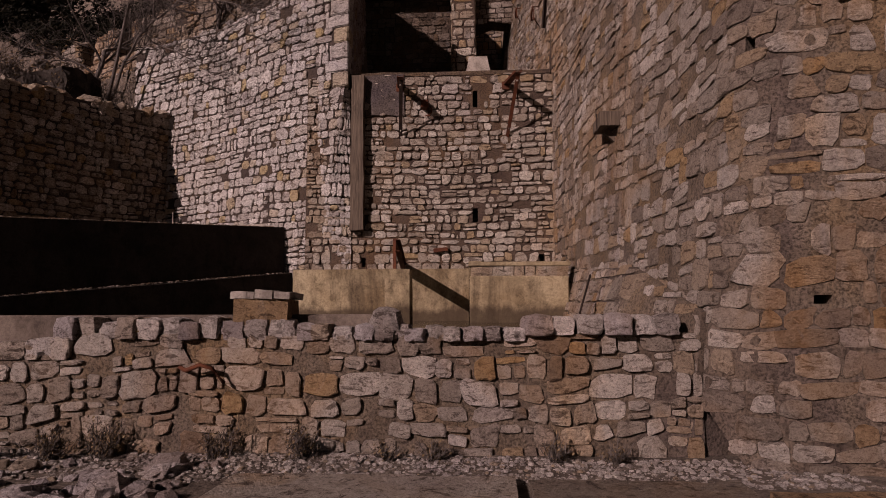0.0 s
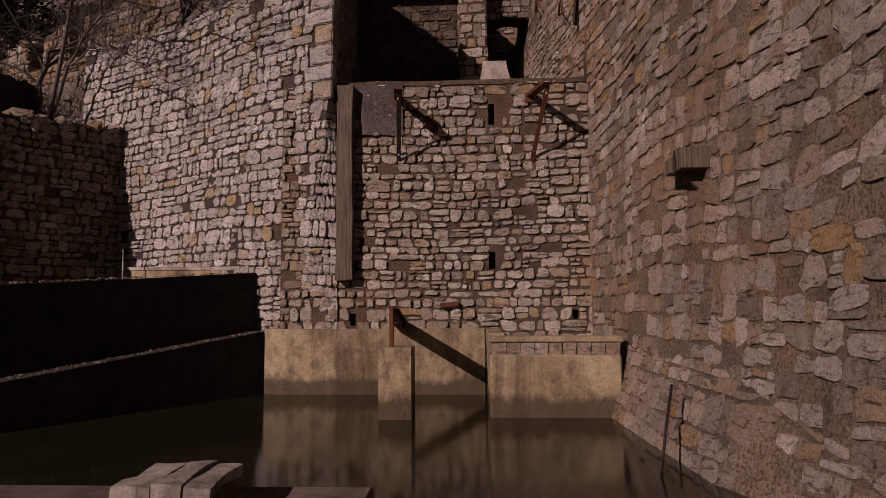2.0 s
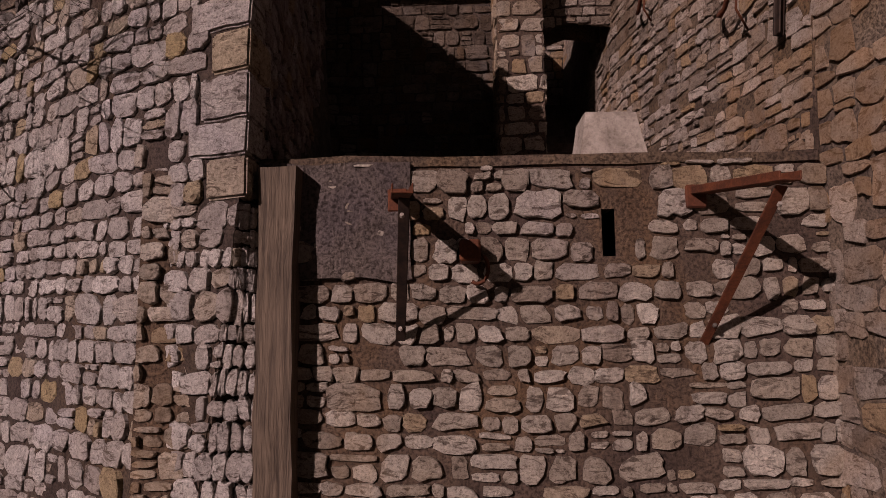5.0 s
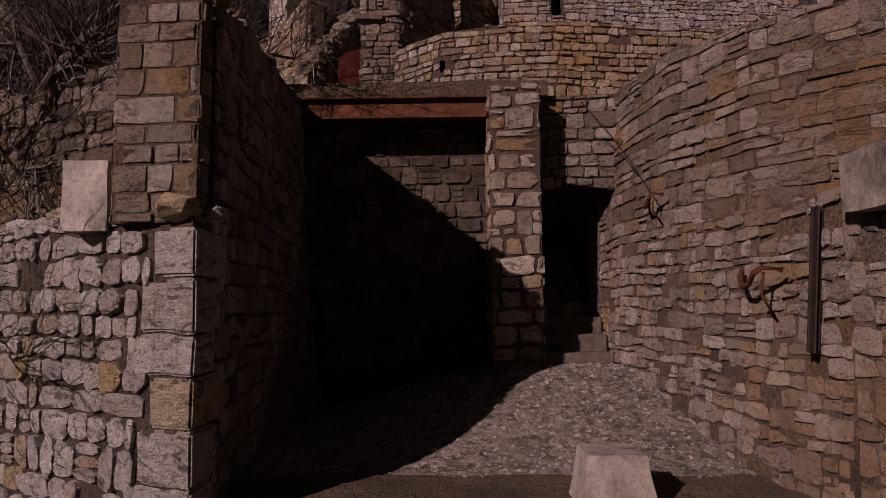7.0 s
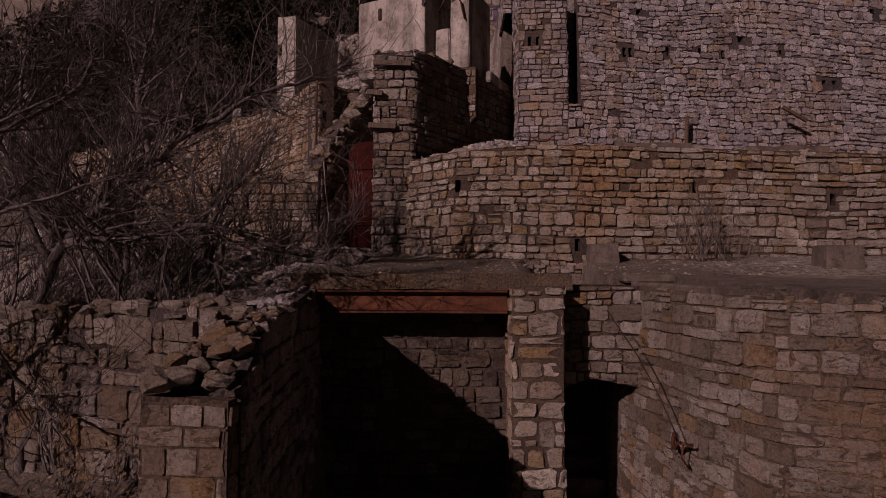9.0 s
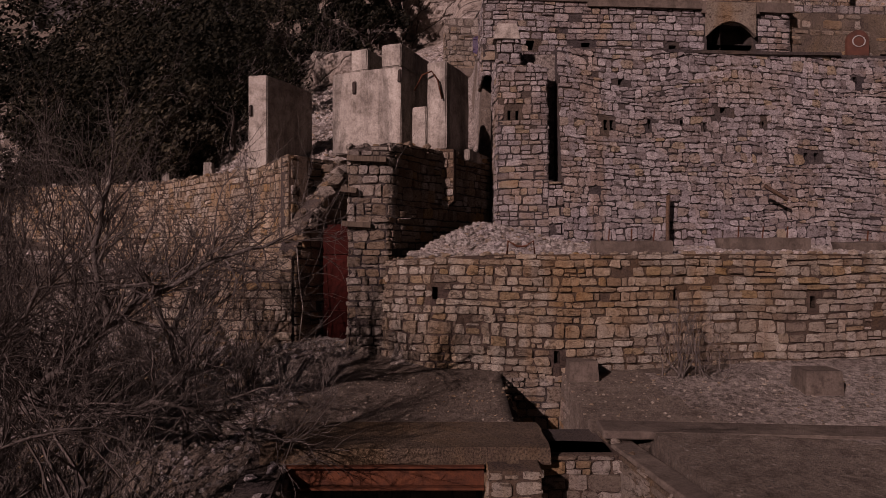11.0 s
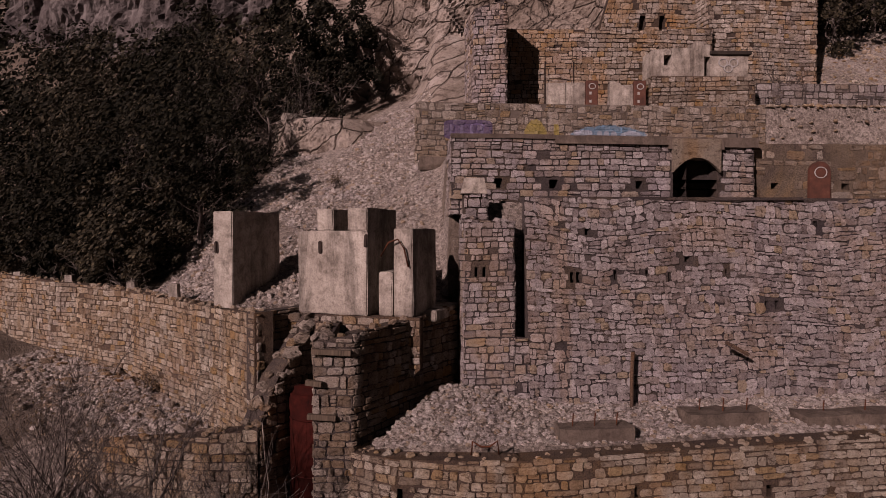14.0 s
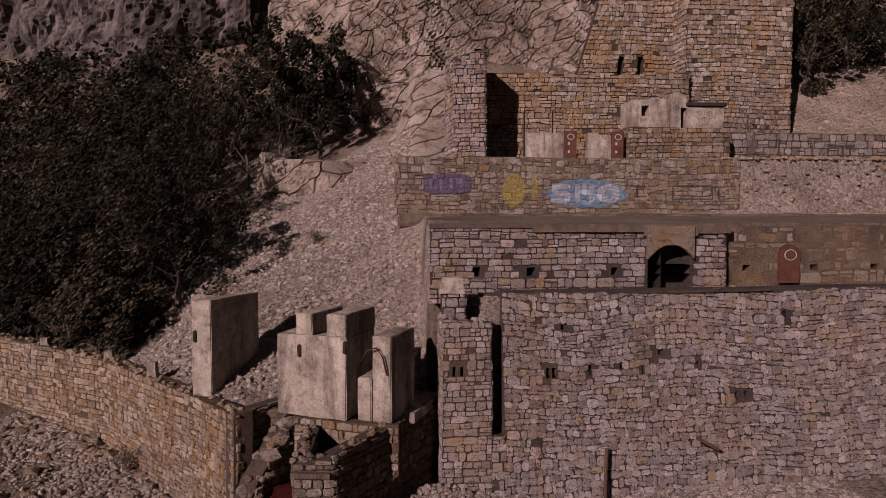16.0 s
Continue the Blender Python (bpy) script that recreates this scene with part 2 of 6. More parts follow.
M_WOOD = k.done(c, n1, 0.9, 0.02)

k = Mat("rust", 0.8, 0.25)
n1, n2 = k.noise(7.0, 5.0, 0.7), k.noise(70.0, 3.0, 0.7)
c = k.mix(0.6, k.ramp(n1, (0.3, (0.045, 0.016, 0.010)), (0.6, (0.115, 0.036, 0.016)), (0.8, (0.17, 0.065, 0.03))), k.ramp(n2, (0.3, (0.4, 0.35, 0.3)), (0.6, (1, 1, 1))), "MULTIPLY")
M_RUST = k.done(c, n2, 0.5, 0.006)

k = Mat("dark_iron", 0.7, 0.4)
n1 = k.noise(12.0, 5.0, 0.7)
M_IRON = k.done(k.ramp(n1, (0.35, (0.012, 0.009, 0.008)), (0.7, (0.045, 0.026, 0.019))), n1, 0.5, 0.006)

k = Mat("pool_water", 0.1)
k.b.inputs["Specular IOR Level"].default_value = 0.35
n1, n2 = k.noise(0.8, 3.0), k.noise(3.0, 3.0)
M_WATER = k.done(k.ramp(n1, (0.35, (0.008, 0.008, 0.004)), (0.7, (0.017, 0.014, 0.007))), n2, 0.06, 0.01)

# ---- mesh helpers ----


def link(name, verts, faces, mat, parent=None, smooth=False, origin=None):
    me = bpy.data.meshes.new(name)
    if origin is not None:
        verts = [(v[0] - origin[0], v[1] - origin[1], v[2] - origin[2]) for v in verts]
    me.from_pydata([tuple(map(float, v)) for v in verts], [], [tuple(map(int, f)) for f in faces])
    me.materials.append(mat)
    if smooth:
        me.polygons.foreach_set("use_smooth", [True] * len(me.polygons))
    ob = new(name, me)
    if origin is not None:
        ob.location = origin
    if parent is not None:
        ob.parent = parent
        if parent.location.length:
            ob.matrix_parent_inverse = Matrix.Translation(-parent.location)
    return ob


def part(name, bm, material, parent, label="", smooth=False):
    me = bpy.data.meshes.new(name)
    bm.to_mesh(me)
    bm.free()
    me.materials.append(material)
    if smooth:
        me.polygons.foreach_set("use_smooth", [True] * len(me.polygons))
    ob = new(name, me)
    if parent is not None:
        ob.parent = parent
        if parent.location.length:
            ob.matrix_parent_inverse = Matrix.Translation(-parent.location)
    return tagged(ob, label)


def block(bm, lo, hi, bevel=0.012, rough=0.0, turn=0.0, taper=1.0, cuts=0):
    """A worn box from lo to hi: bevelled, with slightly uneven corners, turned about its upright axis."""
    mid = [(a + b) / 2 for a, b in zip(lo, hi)]
    size = [b - a for a, b in zip(lo, hi)]
    made = bmesh.ops.create_cube(bm, size=1.0)["verts"]
    for v in made:
        s = taper if v.co.z > 0 else 1.0
        v.co = Vector((v.co.x * size[0] * s, v.co.y * size[1] * s, v.co.z * size[2]))
    edges = list({e for v in made for e in v.link_edges})
    if cuts:
        bmesh.ops.subdivide_edges(bm, edges=edges, cuts=cuts, use_grid_fill=True)
    elif bevel:
        bmesh.ops.bevel(bm, geom=edges, offset=bevel, segments=1, affect="EDGES")
    made = list(bm.verts)
    r = Matrix.Rotation(radians(turn), 3, "Z")
    for v in made:
        if rough:
            v.co += Vector(noise.noise_vector(v.co * 4.0 + Vector(mid))) * rough
        v.co = r @ v.co + Vector(mid)
    return bm


def box(name, lo, hi, mat, parent=None, label="", **kw):
    return part(name, block(bmesh.new(), lo, hi, **kw), mat, parent, label)


def tube(bm, points, radii, sides=6):
    """A round bar along points."""
    rings = []
    for i, p in enumerate(points):
        p = Vector(p)
        d = (Vector(points[min(i + 1, len(points) - 1)]) - Vector(points[max(i - 1, 0)])).normalized()
        a = d.orthogonal().normalized()
        b = d.cross(a)
        r = radii[i] if isinstance(radii, (list, tuple)) else radii
        rings.append([bm.verts.new(p + (a * math.cos(2 * math.pi * j / sides) + b * math.sin(2 * math.pi * j / sides)) * r) for j in range(sides)])
    for p, q in zip(rings, rings[1:]):
        for j in range(sides):
            bm.faces.new((p[j], p[(j + 1) % sides], q[(j + 1) % sides], q[j]))
    bm.faces.new(rings[0][::-1])
    bm.faces.new(rings[-1])
    return bm


# ---- masonry ----


def rock(rng, size):
    """A broken stone: vertices and faces about its middle."""
    bm = bmesh.new()
    bmesh.ops.create_icosphere(bm, subdivisions=1, radius=1.0)
    s = Vector(rng.uniform(0.6, 1.2, 3)) * size
    for v in bm.verts:
        v.co = Vector([v.co[n] * s[n] * (1 + rng.normal(0, 0.16)) for n in range(3)])
    r = Euler(rng.uniform(0, 6.28, 3)).to_matrix()
    out = np.array([tuple(r @ v.co) for v in bm.verts]), [tuple(v.index for v in f.verts) for f in bm.faces]
    bm.free()
    return out


class Face:
    """A ruled wall face: columns of (bottom x, y, z, top x, y, z), walked so that the outside lies on the right hand."""

    def __init__(self, cols):
        self.c = np.array(cols, float)
        step = np.hypot(*(self.c[1:, :2] - self.c[:-1, :2]).T)
        step = np.maximum(step, np.hypot(*(self.c[1:, 3:5] - self.c[:-1, 3:5]).T))
        self.u = np.r_[0, np.cumsum(step)]
        self.len = self.u[-1]

    def col(self, u):
        return np.array([np.interp(u, self.u, self.c[:, n]) for n in range(6)])

    def at(self, u, z, out=0.0):
        c = self.col(u)
        k = (z - c[2]) / max(c[5] - c[2], 1e-6)
        i = int(np.clip(np.searchsorted(self.u, u) - 1, 0, len(self.u) - 2))
        d = (self.c[i + 1, :2] - self.c[i, :2]) + (self.c[i + 1, 3:5] - self.c[i, 3:5])
        d = d / (np.hypot(*d) + 1e-9)
        p = c[:2] + (c[3:5] - c[:2]) * k
        j = int(np.argmin(abs(self.u - u)))
        if out < -0.05 and 0 < j < len(self.u) - 1 and abs(self.u[j] - u) < 1e-3:
            # a corner's inner point lies on the mitre
            e = [self.c[n + 1, :2] - self.c[n, :2] + self.c[n + 1, 3:5] - self.c[n, 3:5] for n in (j - 1, j)]
            e = [v / (np.hypot(*v) + 1e-9) for v in e]
            m = (e[0] + e[1]) / max(1 + float(e[0] @ e[1]), 0.4)
            return np.array([p[0] + m[1] * out, p[1] - m[0] * out, z])
        return np.array([p[0] + d[1] * out, p[1] - d[0] * out, z])

    def span(self, u):
        c = self.col(u)
        return c[2], c[5]


def clip(poly, px, py, nx, ny):
    """The part of a convex outline on the near side of the line through (px, py) with normal (nx, ny)."""
    out = []
    for (ax, ay), (bx, by) in zip(poly, poly[1:] + poly[:1]):
        da, db = (ax - px) * nx + (ay - py) * ny, (bx - px) * nx + (by - py) * ny
        if da <= 0:
            out.append((ax, ay))
        if (da < 0 < db) or (db < 0 < da):
            k = da / (da - db)
            out.append((ax + (bx - ax) * k, ay + (by - ay) * k))
    return out


def course_cells(rng, face, zlo, zhi, course, width, wander, wild, phase, split):
    """Outlines of stones laid in rough courses, some of them two or three thin ones high."""
    def bed(k, z, u):
        return z + wander * (noise.noise((u * 0.45 + phase, z * 0.3, phase)) * 2 + noise.noise((u * 1.9, k * 3.7, phase)))

    out, z, k = [], zlo - rng.random() * course[0], 0
    while z < zhi:
        h, u = rng.uniform(*course), -rng.random() * width[1]
        if rng.random() < 0.35:
            h *= 1.4
        while u < face.len:
            w = rng.uniform(*width) * rng.choice((0.7, 1.0, 1.0, 1.35)) * (1.12 if h > course[1] else 1.0)
            lean = rng.normal(0, wild * 0.22, 2) * w
            a, b = u, u + w
            cuts = [0.0, 1.0]
            odds = rng.random()
            if h > course[1] * 0.95 and odds < split:
                cuts = [0.0, rng.uniform(0.3, 0.7), 1.0]
            elif h > course[1] * 1.2 and odds > 0.95:
                cuts = [0.0, 0.34, 0.67, 1.0]
            for lo, hi in zip(cuts, cuts[1:]):
                def corner(x, f):
                    zb, zt = bed(k, z, x), bed(k + 1, z + h, x)
                    return (x, zb + (zt - zb) * f)
                tip = rng.normal(0, wild * 0.35, 4) * h * (hi - lo)
                pts = [corner(a + lean[0] * lo, lo), corner(b + lean[1] * lo, lo), corner(b + lean[1] * hi, hi), corner(a + lean[0] * hi, hi)]
                pts = [(x, y + t * 0.5) for (x, y), t in zip(pts, tip)]
                mid = (sum(p[0] for p in pts) / 4, sum(p[1] for p in pts) / 4)
                if len(cuts) == 3 and rng.random() < 0.3 and w > width[0] * 1.3:
                    s = rng.uniform(0.35, 0.65)
                    m0 = tuple(pts[0][n] + (pts[1][n] - pts[0][n]) * s for n in (0, 1))
                    m1 = tuple(pts[3][n] + (pts[2][n] - pts[3][n]) * s for n in (0, 1))
                    out += [((mid[0] - w / 4, mid[1]), [pts[0], m0, m1, pts[3]]), ((mid[0] + w / 4, mid[1]), [m0, pts[1], pts[2], m1])]
                else:
                    out.append((mid, pts))
            u += w
        z += h
        k += 1
    return out


def masonry(name, cols, mat, mortar, label, category="wall", course=(0.13, 0.24), width=(0.16, 0.40), joint=0.022, proud=0.045,
            thick=0.5, holes=(), singles=0, focus=None, ragged=0.06, seed=1, wander=0.03, hole_depth=0.35, kind="structure", wild=0.2, lost=0.02, crest=0.0, keep=None, split=0.3, worn=0.12):
    """A rubble wall: a mortar core with real openings and stones that stand proud of it, one by one near focus, joined further off."""
    face, rng = Face(cols), np.random.default_rng(seed)
    us = sorted({round(float(x), 4) for x in np.r_[face.u, np.linspace(0, face.len, max(2, int(face.len / 0.8)) + 1)]} | {v for o in holes for v in o[:2]})
    zlo, zhi = face.c[:, 2].min(), face.c[:, 5].max()
    # core
    verts, faces = [], []

    def cell_depth(u, z):
        return hole_depth if any(o[0] < u < o[1] and o[2] < z < o[3] for o in holes) else 0.0

    def quad(*p):
        n = len(verts)
        verts.extend(p)
        faces.append((n, n + 1, n + 2, n + 3))

    hz = sorted({v for o in holes for v in o[2:4]})
    for ua, ub in zip(us, us[1:]):
        um = (ua + ub) / 2
        lo_a, hi_a, lo_b, hi_b = *face.span(ua), *face.span(ub)
        lo_m, hi_m = face.span(um)
        cuts = [v for v in hz if lo_m + 0.02 < v < hi_m - 0.02]
        za, zb = [lo_a] + cuts + [hi_a], [lo_b] + cuts + [hi_b]
        for n in range(len(za) - 1):
            zm = (za[n] + za[n + 1] + zb[n] + zb[n + 1]) / 4
            d = cell_depth(um, zm)
            quad(face.at(ua, za[n], -d), face.at(ub, zb[n], -d), face.at(ub, zb[n + 1], -d), face.at(ua, za[n + 1], -d))
            if d:
                for p, q in (((ua, za[n]), (ub, zb[n])), ((ub, zb[n]), (ub, zb[n + 1])), ((ub, zb[n + 1]), (ua, za[n + 1])), ((ua, za[n + 1]), (ua, za[n]))):
                    quad(face.at(*p, 0), face.at(*q, 0), face.at(*q, -d), face.at(*p, -d))
        quad(face.at(ua, hi_a, 0), face.at(ub, hi_b, 0), face.at(ub, hi_b, -thick), face.at(ua, hi_a, -thick))
        quad(face.at(ub, lo_b, -thick), face.at(ua, lo_a, -thick), face.at(ua, hi_a, -thick), face.at(ub, hi_b, -thick))
    for u in (0.0, face.len):
        lo, hi = face.span(u)
        quad(face.at(u, lo, 0), face.at(u, hi, 0), face.at(u, hi, -thick), face.at(u, lo, -thick))
    core = link(name, verts, faces, mortar)
    tagged(core, label, category, kind=kind)
    if mat is None:
        return core
    # stones
    phase = rng.random() * 50
    cells = course_cells(rng, face, zlo, zhi, course, width, wander, wild, phase, split)
    made = []
    for (su, sz), poly in cells:
        if not (-0.1 < su < face.len + 0.1):
            continue
        lo, hi = face.span(min(max(su, 0), face.len))
        hi += ragged * noise.noise((su * 2.3, phase, 3.1))
        ends = keep(su, sz) if keep else (0, face.len)
        for line in ((ends[0], 0, -1, 0), (ends[1], 0, 1, 0), (0, hi, 0, 1), (0, lo, 0, -1)):
            poly = clip(poly, *line) if len(poly) > 2 else poly
        if len(poly) < 3:
            continue
        q = np.array(poly)
        mid, size = q.mean(0), q.max(0) - q.min(0)
        if size[0] < 0.06 or size[1] < 0.045 or size[0] > 2.2 * width[1]:
            continue
        if any(o[0] - size[0] * 0.3 < mid[0] < o[1] + size[0] * 0.3 and o[2] - size[1] * 0.3 < mid[1] < o[3] + size[1] * 0.3 for o in holes):
            continue
        if rng.random() < lost:
            continue
        gap = joint * rng.uniform(0.6, 1.7)
        q = mid + (q - mid) * np.maximum(1 - gap / np.maximum(size, 0.05), 0.45)
        pts = []
        for a, b, c in zip(np.roll(q, 1, 0), q, np.roll(q, -1, 0)):
            ka, kc = rng.uniform(worn * 0.5, worn * 1.7, 2)
            pts += [b + (a - b) * ka, b + (c - b) * kc]
            if len(q) < 6:
                pts.append((b + c) / 2)
        ring = np.array(pts) + rng.normal(0, 0.028 * min(size), (len(pts), 2)) - mid
        tilt = rng.normal(0, 0.045, 2)
        p = proud * rng.uniform(0.35, 1.3)
        vs, k = [], len(ring)
        for scale, depth in ((1.0, -0.03), (0.99, p * 0.8), (0.93 - 0.07 * rng.random(), p)):
            for x, y in ring * scale:
                dd = depth + (rng.normal(0, 0.11 * p) + x * tilt[0] + y * tilt[1] if depth > 0 else 0)
                vs.append(face.at(mid[0] + x, mid[1] + y, max(dd, 0.004) if depth > 0 else dd))
        vs.append(face.at(mid[0] + rng.normal(0, 0.1) * size[0], mid[1] + rng.normal(0, 0.1) * size[1], p * rng.uniform(0.92, 1.12)))
        made.append(np.array(vs))

    def stone_faces(k):
        fs = [(r + j, r + (j + 1) % k, r + k + (j + 1) % k, r + k + j) for r in (0, k) for j in range(k)]
        return fs + [(2 * k + j, 2 * k + (j + 1) % k, 3 * k) for j in range(k)]

    loose = []
    if crest:
        for n in range(int(face.len * 9)):
            u = rng.uniform(0.05, face.len - 0.05)
            size = crest * rng.uniform(0.45, 1.15)
            v, f = rock(rng, size)
            loose.append((v * (1, 1, 0.7) + face.at(u, face.span(u)[1] + size * 0.2, -rng.uniform(0.0, max(thick - size, 0.05))), f))
    if focus is not None:
        made.sort(key=lambda v: float(np.sum((v[-1] - focus) ** 2)))
    for vs in made[:singles]:
        link("stone", vs, stone_faces(len(vs) // 3), mat, core, origin=tuple(float(x) for x in vs[0]))
    rest = made[singles:]
    if rest or loose:
        allf, n = [], 0
        for vs in rest:
            allf += [tuple(a + n for a in f) for f in stone_faces(len(vs) // 3)]
            n += len(vs)
        for v, f in loose:
            allf += [tuple(a + n for a in t) for t in f]
            rest.append(v)
            n += len(v)
        tagged(link("stonework", np.concatenate(rest), allf, mat, core), kind="stuff")
    return core

# ---- ground ----


def smooth(a, b, x):
    t = min(max((x - a) / (b - a), 0.0), 1.0)
    return t * t * (3 - 2 * t)


def w2_line(x):
    return 23.05 + 0.12 * max(x - 3.0, 0) + 0.25 * max(-x - 0.6, 0)


def w3_line(x):
    return 25.75 + 0.09 * (x - 2.0)


def height(x, y):
    n = noise.noise((x * 0.35, y * 0.35, 1.7)) * 0.10 + noise.noise((x * 1.4, y * 1.4, 4.2)) * 0.04
    # terraces in front of the tall walls
    r = -0.42 + 0.3 * n
    if y > 16.75:
        r = 5.32 + 0.57 * smooth(17.0, 19.6, y) * smooth(-1.8, 0.9, x + 0.25 * (y - 18)) + 0.25 * n
    r = r + smooth(20.5, 20.62, y) * (9.05 + 0.14 * (y - 20.5) + 0.3 * n - r) if not (0.62 < x < 1.38 and y < 22.7) else r
    if 16.4 < y < 18.7 and x > 1.9 + (18.6 - y) * 0.16:
        r = 7.2
    if x > max(2.0, 1.95 + (18.6 - y) * 0.82) and y > 16.6:
        r = 8.9 + 0.05 * (y - 16) + 0.3 * n if y < 20.6 else r
    w2 = w2_line(x)
    if x > -2.2:
        r += smooth(w2 + 0.25, w2 + 0.4, y) * (11.15 + 0.5 * n + 0.5 * math.exp(-((x - 0.2) / 1.6) ** 2) * smooth(w2 + 0.3, w2 + 2.3, y) + 0.07 * (y - w2) - r)
    w3 = w3_line(x)
    r += smooth(w3 + 0.5, w3 + 0.6, y) * smooth(0.7, 0.8, x) * (15.45 + 0.3 * n - r)
    r += smooth(27.9, 28.0, y - 0.08 * x) * (17.0 + 0.04 * (y - 28) + 0.3 * n - r)
    r += smooth(35.3, 35.4, y) * (19.35 + 0.3 * n - r)
    r += smooth(37.5, 46, y) * 6.0 + max(y - 46, 0) * 0.45
    # hillside on the other hand
    yt = 16.9 + 0.5 * max(-x - 2.2, 0)
    l = -0.42 + 0.3 * n
    par = -3.35 - 0.77 * (16.9 - y)
    if x < par:
        l = 2.0 + 0.05 * n
        dw = 18.6 + 1.2 * (x + 6.6)
        l += smooth(dw + 0.3, dw + 0.6, y) * (5.2 + 0.25 * (y - dw) + n - l)
    if y > yt:
        l = 6.9 + 2.3 * smooth(yt, yt + 4.0, y) + 1.5 * n
        l += smooth(22.5, 28, y) * (10.5 - 0.12 * (x + 6) - 9.2)
    lw = float(np.interp(x, (-60, -19, -13.6, -8.4, -4.75, -3.5), (70, 38.4, 34.2, 30.9, 27.2, 26.5))) + 0.1
    back = 13.1 + 0.46 * (y - 27.5) + 0.30 * (x + 3.0) * smooth(28, 36, y) + 0.8 * n
    back = max(back, 13.0 + 0.2 * n) if y < 60 else back
    back = back + max(y - 47, 0) * 0.25 + max(-x - 9, 0) * 0.12 * smooth(30, 40, y)
    if x < -4.7:
        back = 13.0 + 0.2 * n + (back - 13.0) * smooth(lw, lw + 5.5, y)
    if 23.0 < y < 26.6 and x > -3.4:
        l = 9.55 + 0.3 * n
    l += smooth(lw + 0.15, lw + 0.35, y) * (back - l)
    # the line where the terraces end and the hillside begins
    if y < 23.6:
        edge = -2.1
    elif y < 26.3:
        edge = -1.2 + 0.83 * (y - 23.6)
    else:
        edge = 1.0 + (0.55 - 1.0) * smooth(26.3, 28, y) - 0.8 * smooth(34.0, 34.6, y)
    k = smooth(edge - 0.1, edge + 0.1, x) if y < 36.5 else smooth(edge - 0.3, edge + 1.2, x)
    return l + k * (r - l)


def axis(lo, hi, step, far_lo, far_hi):
    mid = np.arange(lo, hi + 1e-6, step)
    out = [hi + step * 1.3 ** (n + 1) * 1.6 for n in range(40)]
    inn = [lo - step * 1.3 ** (n + 1) * 1.6 for n in range(40)]
    return np.array(sorted([v for v in inn if v > far_lo] + [far_lo]) + list(mid) + [v for v in out if v < far_hi] + [far_hi])


gx, gy = axis(-16, 19, 0.16, -400, 400), axis(7, 48, 0.16, -300, 500)
gv = [(x, y, height(x, y)) for y in gy for x in gx]
gn = len(gx)
gf = [(j * gn + i, j * gn + i + 1, (j + 1) * gn + i + 1, (j + 1) * gn + i) for j in range(len(gy) - 1) for i in range(gn - 1)]
gsheet = link("ground", gv, gf, M_GROUND, smooth=True)
gsheet.data.materials.append(M_SCREE)


def stony(x, y):
    w = noise.noise((x * 0.5, y * 0.5, 6.0)) * 1.6
    return (-9.5 < x - w < 1.0 and 27.5 < y + w < 43 and x > -8.6 + 0.25 * (y - 28) + w) or (-1.2 < x < 12 and 23.2 < y < 27.3) or (x > 9 and 34.6 < y < 38) or (x > 12.6 and 36.9 < y < 56) or (-9 + w < x < -1.9 and 21.6 < y + w < 30 and y < 27.8) or (x > 3.4 - w and 20.4 < y + w < 23.4) or (-1.9 < x < 1.9 and 17.25 < y < 20.4)


gsheet.data.polygons.foreach_set("material_index", [int(stony((gx[i] + gx[i + 1]) / 2, (gy[j] + gy[j + 1]) / 2)) for j in range(len(gy) - 1) for i in range(gn - 1)])
ground = tagged(gsheet, "brown gravelly earth with scattered limestone rubble", "ground", kind="structure")

# ---- the pool ----
masonry("wall_low", [(-6.5, 10.4, -0.5, -6.5, 10.4, 0.42), (-3.7, 10.4, -0.5, -3.7, 10.4, 0.45), (-3.1, 10.4, -0.5, -3.1, 10.42, 0.62), (2.5, 10.5, -0.5, 2.5, 10.5, 0.62)],
        M_MIXED, M_MUD_PALE, "low tumbledown brown rubble stone wall before the pool", course=(0.105, 0.18), width=(0.14, 0.29), proud=0.034, thick=0.5, singles=300, focus=(0, 10.4, 0.2), seed=3, wild=0.42, wander=0.07, joint=0.02, split=0.3, worn=0.15, lost=0.1, crest=0.07)
masonry("wall_right", [(2.0, 16.5, 1.4, 2.05, 16.5, 7.3), (2.1, 14.2, 1.4, 2.4, 14.2, 7.3), (2.5, 10.45, 0.0, 3.15, 9.9, 7.6), (2.72, 10.12, -0.5, 3.28, 9.80, 7.6), (3.05, 9.98, -0.5, 3.5, 9.73, 7.6), (8.0, 9.4, -0.5, 8.0, 9.4, 7.6)],
        M_MIXED, M_MUD_PALE, "tall tan rubble stone wall turning a rounded corner", course=(0.12, 0.20), width=(0.15, 0.33), proud=0.017, joint=0.018, wild=0.5, split=0.3, wander=0.05, worn=0.16, lost=0.12, thick=0.8, singles=300, focus=(2.5, 11.2, 1.8), seed=4,
        holes=[(7.5, 7.64, 0.86, 0.93), (6.86, 6.96, 2.98, 3.10)])
masonry("wall_right_base", [(1.72, 16.5, 0.0, 2.02, 16.5, 1.42), (1.66, 14.2, 0.0, 2.12, 14.2, 1.42), (1.66, 11.6, -0.1, 2.3, 12.0, 1.3), (2.38, 10.5, -0.5, 2.5, 10.45, 0.8)],
        M_MIXED, M_MUD_PALE, "battered tan stone footing of the side wall", course=(0.14, 0.26), width=(0.18, 0.36), proud=0.02, thick=0.5, singles=40, focus=(2, 12, 1), seed=5)
main_holes = [(3.14, 3.23, 4.64, 4.96), (3.12, 3.22, 2.46, 2.72), (1.06, 1.14, 1.64, 1.82), (4.33, 4.42, 1.72, 1.86)]
